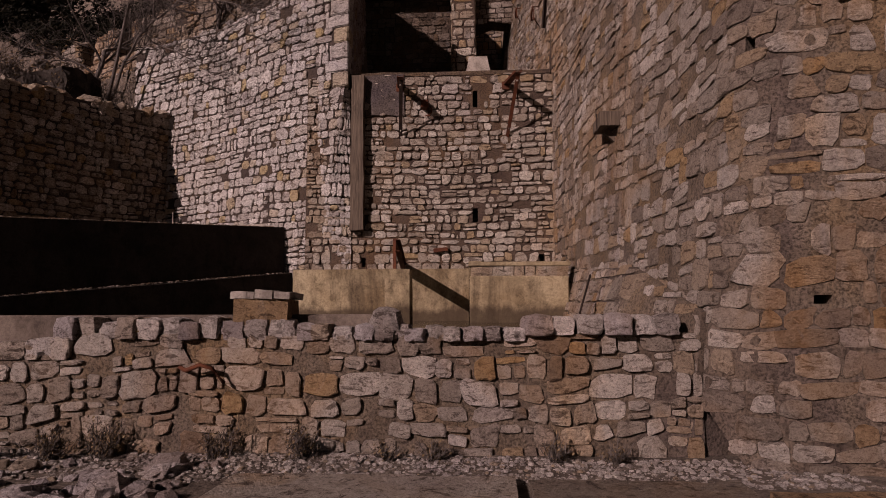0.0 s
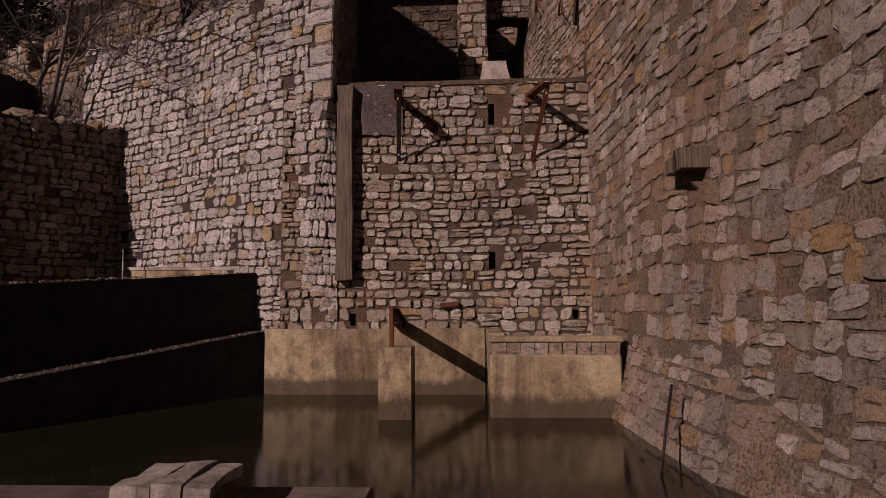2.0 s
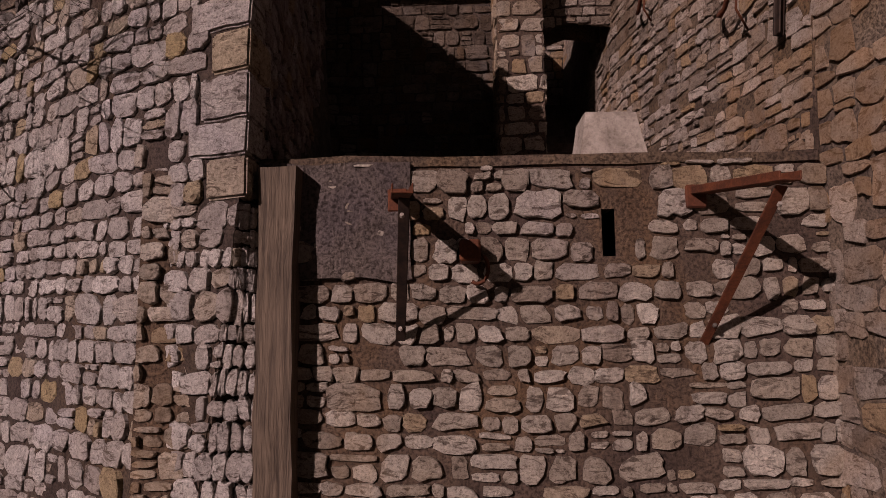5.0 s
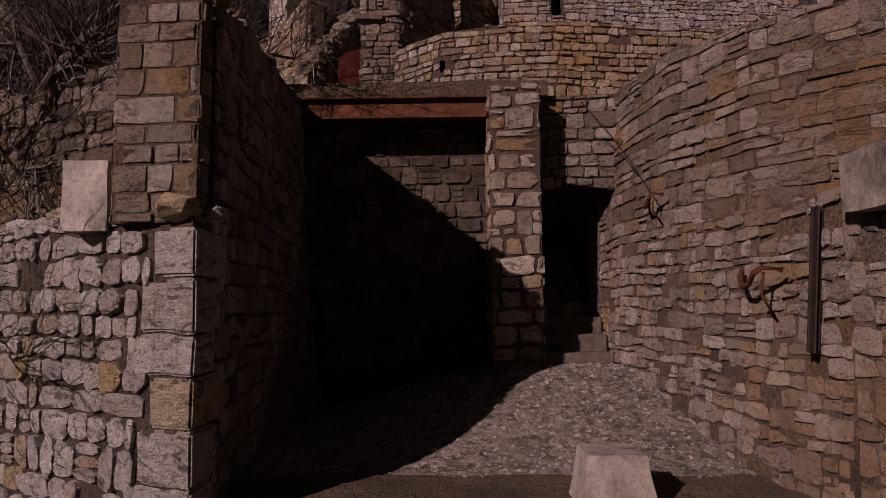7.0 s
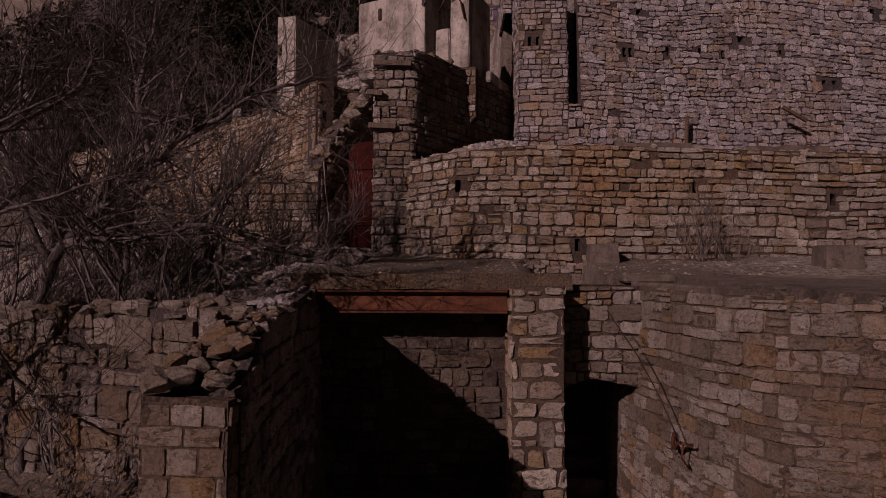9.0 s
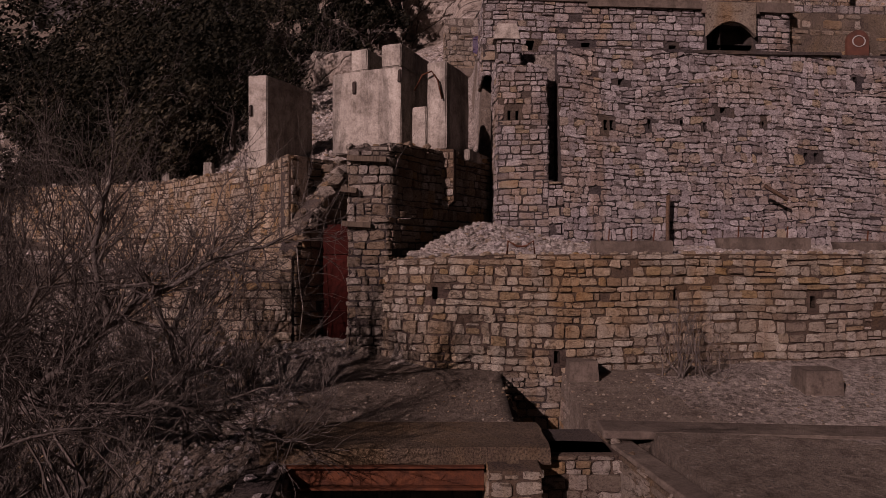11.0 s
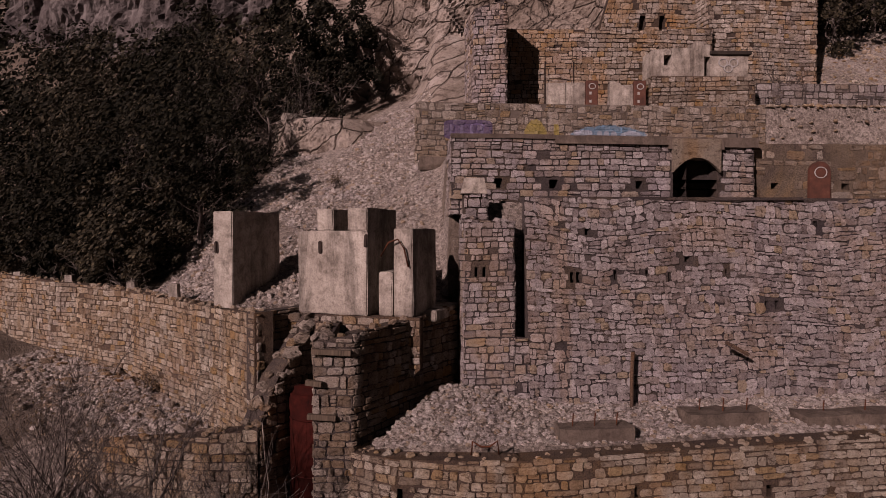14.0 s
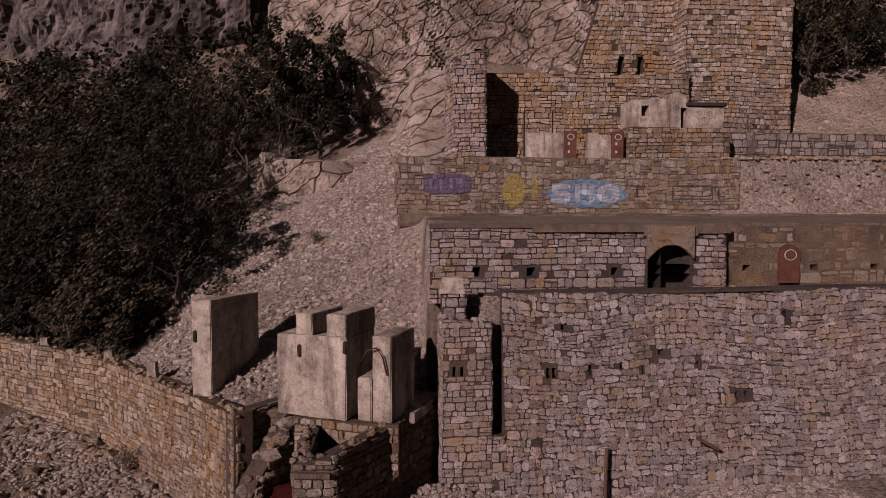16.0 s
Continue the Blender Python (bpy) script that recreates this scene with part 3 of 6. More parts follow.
masonry("wall_main", [(-2.6, 16.45, 0.0, -2.6, 16.45, 5.27), (2.05, 16.45, 0.0, 2.05, 16.45, 5.27)],
        M_CREAM, M_MORTAR, "tan limestone rubble wall above the pool with narrow slots", course=(0.095, 0.15), width=(0.12, 0.25), proud=0.034, joint=0.024, lost=0.045, split=0.2, worn=0.18, wild=0.45, thick=0.5, holes=main_holes, singles=300, focus=(0, 16.5, 4.2), seed=7)
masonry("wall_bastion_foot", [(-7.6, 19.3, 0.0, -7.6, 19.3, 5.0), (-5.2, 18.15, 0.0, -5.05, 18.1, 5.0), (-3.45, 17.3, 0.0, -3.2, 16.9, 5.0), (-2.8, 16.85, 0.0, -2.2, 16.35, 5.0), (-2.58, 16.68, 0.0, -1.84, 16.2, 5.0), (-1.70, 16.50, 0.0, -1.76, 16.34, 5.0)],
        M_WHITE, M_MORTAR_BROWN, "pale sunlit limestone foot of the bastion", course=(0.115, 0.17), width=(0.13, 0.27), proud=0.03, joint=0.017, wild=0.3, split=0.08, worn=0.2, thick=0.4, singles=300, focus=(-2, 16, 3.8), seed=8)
QUOIN_H, QUOIN_W, QUOIN_D = (0.29, 0.25, 0.32), (0.28, 0.46, 0.36), (0.36, 0.22, 0.3)


def quoin_at(z):
    i, top = 0, 5.02
    while top + QUOIN_H[i % 3] < z:
        top += QUOIN_H[i % 3]
        i += 1
    return i


def bastion_keep(u, z):
    i = quoin_at(z) % 3
    return (0, U_BASTION - QUOIN_W[i] - 0.012) if u < U_BASTION else (U_BASTION + QUOIN_D[i] + 0.012, 99)


BASTION = [(-7.6, 19.3, 5.0, -7.6, 19.3, 7.1), (-5.05, 18.1, 5.0, -5.0, 18.1, 7.1), (-3.2, 16.9, 5.0, -3.1, 16.75, 7.1), (-2.2, 16.35, 5.0, -2.15, 16.27, 7.1), (-1.84, 16.2, 5.0, -1.8, 16.15, 7.1), (-1.83, 16.6, 5.0, -1.79, 16.6, 7.1)]
U_BASTION = float(Face(BASTION).u[4])
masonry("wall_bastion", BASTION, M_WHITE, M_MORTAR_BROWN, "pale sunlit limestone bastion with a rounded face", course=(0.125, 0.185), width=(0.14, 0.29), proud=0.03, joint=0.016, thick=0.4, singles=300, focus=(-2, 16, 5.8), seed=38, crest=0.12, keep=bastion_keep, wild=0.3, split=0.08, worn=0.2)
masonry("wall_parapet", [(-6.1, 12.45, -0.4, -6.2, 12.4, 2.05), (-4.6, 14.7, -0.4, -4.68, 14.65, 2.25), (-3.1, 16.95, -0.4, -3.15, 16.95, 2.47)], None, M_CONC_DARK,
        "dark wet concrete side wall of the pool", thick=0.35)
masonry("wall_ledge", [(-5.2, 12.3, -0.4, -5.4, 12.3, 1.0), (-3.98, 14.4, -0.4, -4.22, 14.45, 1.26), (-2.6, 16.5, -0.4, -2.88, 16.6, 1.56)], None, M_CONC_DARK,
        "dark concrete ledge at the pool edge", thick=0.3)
fill = [(2.6, 16.4), (2.8, 14.2), (3.45, 10.4), (8.0, 9.9), (8.0, 16.4)]
fill_top = link("bank_fill", [(x, y, z) for z in (-0.4, 7.0) for x, y in fill], [(4, 3, 2, 1, 0), (5, 6, 7, 8, 9)] + [(i, (i + 1) % 5, 5 + (i + 1) % 5, 5 + i) for i in range(5)], M_GROUND)
tagged(fill_top, "earth bank behind the tall side wall", "ground", kind="structure")
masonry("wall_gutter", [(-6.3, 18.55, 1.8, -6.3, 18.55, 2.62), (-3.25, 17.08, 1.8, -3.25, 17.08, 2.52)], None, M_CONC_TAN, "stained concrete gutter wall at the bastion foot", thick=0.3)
masonry("gutter_coping", [(-6.3, 18.53, 2.625, -6.3, 18.53, 2.68), (-3.25, 17.06, 2.525, -3.25, 17.06, 2.58)], None, M_CONC, "pale concrete coping of the gutter wall", "coping", thick=0.34)
water = link("water", [(-7, 10.8, 0.65), (2.4, 10.8, 0.65), (2.4, 16.6, 0.65), (-7, 16.6, 0.65)], [(0, 1, 2, 3)], M_WATER)
tagged(water, "still murky brown water in the pool", "water", kind="structure")

# ---- the alcove ----
masonry("wall_alcove_left", [(-1.8, 16.5, 5.2, -1.8, 16.4, 8.45), (-1.95, 17.4, 5.2, -1.95, 17.4, 8.75), (-2.2, 20.3, 5.2, -2.2, 20.3, 9.0)],
        M_GREY, M_MORTAR_DARK, "shaded rubble stone side wall of the alcove", course=(0.12, 0.2), width=(0.14, 0.28), proud=0.035, thick=0.4, singles=300, focus=(-1.8, 16.5, 6.5), seed=9, crest=0.08)
# the back wall's shade is put into its stone colour
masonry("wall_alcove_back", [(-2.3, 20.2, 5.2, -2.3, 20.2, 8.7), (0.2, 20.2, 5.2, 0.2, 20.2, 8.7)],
        M_ALCOVE_SHADE, M_MORTAR_DARK, "rubble stone back wall of the alcove with shade in its colour", course=(0.10, 0.17), width=(0.13, 0.28), proud=0.03, thick=0.25, singles=300, focus=(-0.5, 20.2, 7.5), seed=10)
masonry("wall_alcove_right", [(1.4, 22.7, 5.2, 1.41, 22.7, 7.25), (1.44, 19.8, 5.2, 1.5, 19.8, 7.25), (1.58, 18.6, 5.2, 1.68, 18.6, 7.25), (1.86, 17.1, 5.2, 1.96, 17.15, 7.25), (1.98, 16.45, 5.2, 2.08, 16.43, 7.25)],
        M_MIXED, M_MUD, "tan rubble stone side wall of the alcove", course=(0.08, 0.135), width=(0.10, 0.24), proud=0.026, joint=0.018, wild=0.5, wander=0.05, split=0.15, lost=0.1, worn=0.13, thick=0.45, singles=300, focus=(1.8, 17.5, 7), seed=11, crest=0.05)
masonry("wall_alcove_upper", [(1.41, 22.7, 7.2, 1.42, 22.7, 9.0), (1.5, 19.8, 7.2, 1.56, 19.8, 9.0), (1.68, 18.6, 7.2, 1.76, 18.6, 8.95), (2.02, 17.7, 7.2, 2.18, 17.8, 8.9), (2.9, 17.05, 7.2, 2.98, 17.15, 8.9), (3.9, 16.7, 7.2, 3.95, 16.8, 8.9)],
        M_BROWN, M_MUD, "coursed brown stone upper wall of the alcove", course=(0.09, 0.14), width=(0.16, 0.32), proud=0.022, joint=0.016, wild=0.25, wander=0.03, split=0.1, lost=0.03, worn=0.1, thick=0.3, singles=200, focus=(2.2, 17.7, 8.2), seed=54, crest=0.06)

PURPLE, BLUE, PALE, YELLOW, INK = (0.10, 0.07, 0.17), (0.14, 0.27, 0.40), (0.42, 0.42, 0.48), (0.34, 0.26, 0.06), (0.03, 0.025, 0.025)
PAINT = [(1.5, 18.36, 0.85, 0.34, 6, PURPLE)] + [(0.9 + 0.36 * n, 18.36, 0.05, 0.2, 4, (0.2, 0.17, 0.27)) for n in range(4)]
PAINT += [(3.85, 18.15, 0.42, 0.6, 2, YELLOW), (4.6, 18.2, 0.10, 0.4, 4, YELLOW), (6.5, 18.05, 1.5, 0.52, 2, BLUE)]
PAINT += [(5.55, 18.30, 0.34, 0.09, 4, PALE), (5.32, 18.16, 0.10, 0.16, 3, PALE), (5.55, 18.05, 0.32, 0.08, 4, PALE), (5.78, 17.93, 0.10, 0.15, 3, PALE), (5.52, 17.80, 0.34, 0.08, 4, PALE)]
PAINT += [(6.15, 18.05, 0.10, 0.32, 4, PALE), (6.40, 18.18, 0.10, 0.2, 3, PALE), (6.66, 18.05, 0.11, 0.32, 4, PALE), (7.3, 18.05, 0.42, 0.34, 2.5, PALE), (7.3, 18.05, 0.17, 0.15, 2, BLUE)]
PAINT += [(8.35, 18.3, 0.22, 0.03, 4, INK), (8.35, 18.1, 0.04, 0.2, 4, INK), (8.5, 17.95, 0.24, 0.03, 4, INK), (11.5, 18.3, 0.2, 0.03, 4, INK), (11.45, 18.05, 0.04, 0.2, 4, INK)]
PAINT += [(10.45, 18.34, 0.75, 0.03, 4, INK), (10.45, 17.86, 0.75, 0.03, 4, INK), (9.7, 18.1, 0.03, 0.25, 4, INK), (11.2, 18.1, 0.03, 0.25, 4, INK)]
M_PAINTED = stone_mat("painted_limestone", (0.17, 0.135, 0.11), (0.29, 0.235, 0.19), (0.40, 0.35, 0.31), (0.30, 0.21, 0.12), 0.3, PAINT)
k = Mat("painted_mortar", 0.95)
n1, n2 = k.noise(2.2, 5.0, 0.65), k.noise(40.0, 4.0, 0.7)
M_MORTAR_PAINTED = k.done(spray(k, k.ramp(n1, (0.3, (0.06, 0.046, 0.038)), (0.7, (0.12, 0.095, 0.08))), PAINT), n2, 0.8, 0.02)
STROKES = [(14.6, 19.5, 0.05, 0.6, 4, INK), (15.3, 19.0, 0.7, 0.05, 4, INK), (16.0, 19.55, 0.05, 0.5, 4, INK), (17.2, 20.0, 0.6, 0.05, 4, INK), (17.3, 19.45, 0.06, 0.6, 4, INK)]
M_LETTERED = stone_mat("lettered_limestone", (0.18, 0.15, 0.145), (0.30, 0.26, 0.25), (0.42, 0.38, 0.37), (0.30, 0.22, 0.15), 0.2, STROKES)

# ---- upper terraces ----
masonry("wall_terrace_low", [(-1.45, 23.62, 9.2, -1.42, 23.6, 11.1), (-0.6, 23.02, 9.2, -0.6, 23.02, 11.15), (0.5, 22.76, 9.2, 0.5, 22.78, 11.2), (1.4, 22.7, 9.2, 1.4, 22.72, 11.2), (3.4, 23.0, 9.2, 3.4, 23.02, 11.2), (6.5, 23.45, 9.3, 6.5, 23.47, 11.2), (14, 24.4, 9.4, 14, 24.4, 11.2)],
        M_TAN, M_MORTAR, "curved tan stone retaining wall of the middle terrace", course=(0.09, 0.16), width=(0.13, 0.32), proud=0.035, joint=0.022, wild=0.35, split=0.15, thick=0.4, singles=300, focus=(0, 23, 10.4), seed=12, crest=0.07,
        holes=[(1.06, 1.15, 10.48, 10.68), (2.99, 3.08, 9.5, 9.7), (4.97, 5.05, 10.45, 10.65), (7.4, 7.5, 10.3, 10.5)])
masonry("wall_terrace_high", [(2.0, 25.35, 11.0, 2.0, 26.25, 15.55), (14.5, 26.5, 11.0, 14.5, 27.3, 15.55)],
        M_GREY, M_MORTAR_GREY, "tall grey purple rubble retaining wall", course=(0.09, 0.15), width=(0.11, 0.235), proud=0.034, joint=0.013, wild=0.45, wander=0.09, split=0.12, worn=0.17, thick=0.5, singles=300, focus=(4, 26, 13.5), seed=13, lost=0.004,
        holes=[(0.94, 1.02, 13.75, 13.97), (1.07, 1.15, 13.75, 13.97), (3.5, 3.62, 14.16, 14.28), (5.27, 5.37, 13.14, 13.32), (5.5, 5.6, 13.14, 13.32),
               (1.9, 1.96, 13.8, 14.0), (2.6, 2.66, 13.8, 14.0), (3.1, 3.16, 13.75, 13.95), (4.4, 4.46, 13.8, 14.0), (6.6, 6.7, 14.9, 15.05), (1.3, 1.4, 14.75, 14.9)])
masonry("wall_pier_high", [(0.62, 26.5, 11.0, 0.66, 26.5, 15.1), (0.66, 25.45, 11.0, 0.74, 25.8, 15.1), (1.72, 25.45, 11.0, 1.72, 25.8, 15.0), (1.74, 26.4, 11.0, 1.74, 26.5, 15.0)],
        M_GREY, M_MORTAR_GREY, "grey stone buttress of the tall retaining wall", course=(0.095, 0.155), width=(0.13, 0.27), proud=0.026, joint=0.02, thick=0.3, singles=200, crest=0.1, focus=(1, 25.6, 13), seed=23, holes=[(1.25, 1.32, 13.9, 14.1), (1.42, 1.49, 13.9, 14.1)])
masonry("wall_pier_top", [(0.70, 25.86, 15.0, 0.70, 25.9, 15.62), (1.2, 25.86, 15.0, 1.16, 25.9, 15.6), (1.22, 26.4, 15.0, 1.2, 26.4, 15.6)], M_GREY, M_MORTAR_GREY, "stub of grey masonry on the buttress", course=(0.13, 0.22), width=(0.16, 0.3), thick=0.4, seed=39, crest=0.08)
masonry("wall_recess_high", [(1.6, 26.35, 11.0, 1.6, 26.6, 15.5), (2.1, 26.4, 11.0, 2.1, 26.6, 15.5)], M_GREY, M_MORTAR_GREY, "shaded stone recess beside the buttress", thick=0.3, seed=24)
masonry("wall_recess_foot", [(1.70, 25.44, 11.0, 1.70, 25.66, 12.7), (2.03, 25.40, 11.0, 2.03, 25.64, 12.6)], M_GREY, M_MORTAR_GREY, "stone filling below the recess", course=(0.13, 0.22), width=(0.14, 0.28), thick=0.3, seed=44)
masonry("wall_gallery", [(0.5, 28.6, 15.2, 0.5, 28.6, 17.0), (0.52, 27.2, 15.2, 0.52, 27.22, 17.0), (7.75, 27.68, 15.3, 7.75, 27.72, 17.0), (7.8, 28.6, 15.3, 7.8, 28.6, 17.0)],
        M_GREY, M_MORTAR_GREY, "stone gallery wall with square holes and an arch", course=(0.11, 0.18), width=(0.15, 0.34), proud=0.03, thick=0.4, singles=300, focus=(4, 27.5, 16), seed=14, hole_depth=1.1,
        holes=[(6.63, 7.72, 15.45, 16.5), (2.36, 2.56, 15.82, 16.04), (3.66, 3.86, 15.82, 16.02), (5.72, 5.9, 15.82, 16.0)])
masonry("wall_gallery_right", [(7.8, 27.98, 15.3, 7.8, 28.0, 16.95), (15.5, 28.5, 15.3, 15.5, 28.55, 17.0)], M_BROWN, M_MUD_PALE, "plastered stone gallery wall with small niches",
        course=(0.14, 0.25), width=(0.2, 0.42), proud=0.015, joint=0.04, thick=0.4, seed=25, lost=0.35, holes=[(0.55, 0.75, 15.85, 16.0), (2.4, 2.62, 15.85, 16.0), (4.1, 4.3, 15.85, 16.0)])
masonry("wall_painted", [(-0.32, 37, 16.8, -0.32, 37, 19.3), (-0.32, 34.75, 16.8, -0.3, 34.8, 19.3), (12.3, 35.3, 16.9, 12.3, 35.4, 19.3)],
        M_PAINTED, M_MORTAR_PAINTED, "stone terrace wall with faded sprayed paint", course=(0.12, 0.2), width=(0.15, 0.32), wild=0.5, wander=0.06, proud=0.035, thick=0.4, singles=200, focus=(4, 35, 18), seed=15)
masonry("wall_painted_right", [(12.3, 36.6, 17.8, 12.3, 36.7, 20.5), (19.5, 36.9, 18.2, 19.5, 37.0, 20.5)],
        M_LETTERED, M_MORTAR_GREY, "pale stone wall with sprayed black strokes", course=(0.16, 0.28), width=(0.2, 0.45), proud=0.02, joint=0.035, thick=0.4, seed=26)
masonry("wall_tower_left", [(1.7, 38.8, 19.0, 1.7, 38.8, 23.3), (1.9, 36.75, 19.0, 1.9, 36.8, 23.2), (3.06, 36.55, 19.0, 3.06, 36.6, 23.5), (3.1, 39.2, 19.0, 3.1, 39.2, 23.6)],
        M_GREY, M_MORTAR_GREY, "ruined grey stone tower pier", course=(0.13, 0.21), width=(0.17, 0.34), thick=0.4, seed=16, ragged=0.25)
masonry("wall_ruin_back", [(3.0, 38.7, 19.0, 3.0, 38.8, 23.1), (9.0, 38.7, 19.0, 9.0, 38.8, 23.1), (12.0, 38.9, 19.0, 12.0, 39.0, 23.3)],
        M_MIXED, M_MORTAR_BROWN, "brown stone back wall of the upper ruin", course=(0.13, 0.21), width=(0.17, 0.34), thick=0.4, seed=17, ragged=0.2)
masonry("wall_ruin_mid", [(8.4, 38.7, 19.0, 8.4, 38.7, 20.7), (8.45, 36.2, 19.0, 8.45, 36.2, 20.6), (12.1, 35.75, 19.0, 12.1, 35.8, 20.5), (12.15, 38.7, 19.0, 12.15, 38.7, 20.5)],
        M_BROWN, M_MORTAR, "brown stone base of the upper machine house", course=(0.12, 0.2), width=(0.17, 0.34), thick=0.4, seed=27)
masonry("wall_tower_tall", [(7.2, 40.6, 22.0, 8.6, 40.6, 26.6), (11.9, 40.5, 19.0, 11.9, 40.5, 30.0), (12.0, 39.3, 19.0, 12.0, 39.4, 30.0), (16.7, 39.4, 19.0, 16.8, 39.5, 30.0), (16.9, 43, 19.0, 16.9, 43, 30)],
        M_MIXED, M_MORTAR_BROWN, "tall tan stone tower wall", course=(0.14, 0.23), width=(0.17, 0.36), thick=0.5, seed=18, ragged=0.3, holes=[(1.9, 2.2, 23.4, 24.3), (2.9, 3.2, 23.4, 24.3)])
masonry("wall_retaining_left", [(-19, 38.4, 9.8, -19, 38.5, 13.6), (-13.6, 34.2, 9.8, -13.6, 34.3, 13.4), (-8.4, 30.9, 9.8, -8.4, 31.0, 13.2), (-4.75, 27.2, 9.8, -4.75, 27.3, 13.1), (-3.55, 25.68, 9.6, -3.52, 25.7, 13.2)],
        M_TAN, M_MORTAR, "long curved tan stone retaining wall on the slope", course=(0.10, 0.16), width=(0.14, 0.30), proud=0.028, joint=0.02, wild=0.35, split=0.15, thick=0.4, singles=300, focus=(-4, 26, 12), seed=19, crest=0.09)
# same wall, but browner stone and mortar paint this face's shade
masonry("wall_retaining_end", [(-3.52, 25.7, 9.6, -3.5, 25.72, 13.2), (-2.5, 27.0, 9.6, -2.5, 27.0, 13.2)], M_BROWN, M_MORTAR_DARK, "end face of the retaining wall, shade put into its darker stone", course=(0.13, 0.23), width=(0.18, 0.38), thick=0.3, seed=28)
masonry("wall_retaining_low", [(-7.2, 25.6, 9.2, -7.2, 25.6, 10.6), (-4.3, 24.75, 9.2, -4.3, 24.78, 11.0), (-3.25, 24.74, 9.2, -3.24, 24.76, 11.15)], M_TAN, M_MORTAR, "low tan stone wall before the doorway",
        course=(0.12, 0.22), width=(0.16, 0.34), proud=0.03, thick=0.4, singles=60, focus=(-3.3, 24.7, 10.5), seed=29, crest=0.1)
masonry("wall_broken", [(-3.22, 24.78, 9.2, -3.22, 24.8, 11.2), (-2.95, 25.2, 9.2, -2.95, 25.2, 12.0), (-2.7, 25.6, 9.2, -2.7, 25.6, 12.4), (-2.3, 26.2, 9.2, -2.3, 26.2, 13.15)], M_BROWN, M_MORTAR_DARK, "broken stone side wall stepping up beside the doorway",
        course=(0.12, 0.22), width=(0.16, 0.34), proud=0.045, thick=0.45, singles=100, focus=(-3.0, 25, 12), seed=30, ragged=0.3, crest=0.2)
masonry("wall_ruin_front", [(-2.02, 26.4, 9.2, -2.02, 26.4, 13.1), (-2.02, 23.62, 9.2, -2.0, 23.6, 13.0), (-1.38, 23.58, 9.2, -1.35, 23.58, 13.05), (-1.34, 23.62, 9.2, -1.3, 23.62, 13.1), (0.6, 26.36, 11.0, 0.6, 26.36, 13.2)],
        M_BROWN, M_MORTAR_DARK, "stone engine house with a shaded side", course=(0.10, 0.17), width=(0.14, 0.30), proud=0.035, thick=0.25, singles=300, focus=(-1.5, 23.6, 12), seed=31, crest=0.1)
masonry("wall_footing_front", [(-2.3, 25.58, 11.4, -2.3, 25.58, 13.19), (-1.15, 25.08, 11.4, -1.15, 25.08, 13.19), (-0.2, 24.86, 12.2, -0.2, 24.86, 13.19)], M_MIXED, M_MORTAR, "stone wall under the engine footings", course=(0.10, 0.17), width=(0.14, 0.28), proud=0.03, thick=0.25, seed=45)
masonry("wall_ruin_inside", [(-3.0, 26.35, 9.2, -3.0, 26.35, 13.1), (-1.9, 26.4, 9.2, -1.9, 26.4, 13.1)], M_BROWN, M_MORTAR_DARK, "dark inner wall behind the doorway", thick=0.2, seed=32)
masonry("wall_brick_pier", [(-2.33, 16.9, 7.05, -2.33, 16.9, 8.4), (-2.32, 16.22, 7.05, -2.32, 16.24, 8.42), (-1.8, 16.18, 7.05, -1.8, 16.2, 8.4), (-1.79, 16.32, 7.05, -1.79, 16.32, 8.4)], M_BROWN, M_MORTAR, "brown brick pier on the bastion corner",
        course=(0.115, 0.125), width=(0.16, 0.28), joint=0.014, proud=0.012, thick=0.1, singles=120, focus=(-2, 16, 7.8), seed=33, wander=0.004, wild=0.04, lost=0.0, ragged=0.04, split=0.0, worn=0.06)
masonry("wall_dark_left", [(-10.7, 11.8, 1.6, -10.7, 11.9, 4.9), (-7.25, 17.4, 1.6, -7.25, 17.5, 5.2), (-6.4, 18.8, 1.6, -6.4, 18.85, 5.3)], M_TAN, M_MORTAR_DARK, "shaded brown rubble wall below the hillside",
        course=(0.115, 0.19), width=(0.13, 0.27), wild=0.45, worn=0.2, proud=0.05, thick=0.4, singles=300, focus=(-7.5, 17.5, 4), seed=34, ragged=0.3, crest=0.2)
masonry("wall_behind_bastion", [(-8.5, 20.6, 6.6, -8.5, 20.6, 8.5), (-2.4, 17.9, 6.6, -2.4, 17.9, 8.85)], M_BROWN, M_MORTAR_DARK, "weathered stone wall behind the bastion top",
        course=(0.12, 0.24), width=(0.16, 0.36), proud=0.04, thick=0.3, singles=60, focus=(-3, 18, 7.8), seed=35, ragged=0.2, crest=0.14)
masonry("wall_far_left", [(-17, 24.6, 6.0, -17, 24.6, 7.6), (-11.4, 21.9, 6.0, -11.4, 21.9, 7.6), (-8.5, 20.62, 6.0, -8.5, 20.62, 7.65)], M_MIXED, M_MORTAR_BROWN, "pale distant stone wall below raised merlons",
        course=(0.12, 0.2), width=(0.14, 0.3), proud=0.04, thick=0.4, seed=36, ragged=0.1, singles=60, focus=(-9, 21, 7.4))
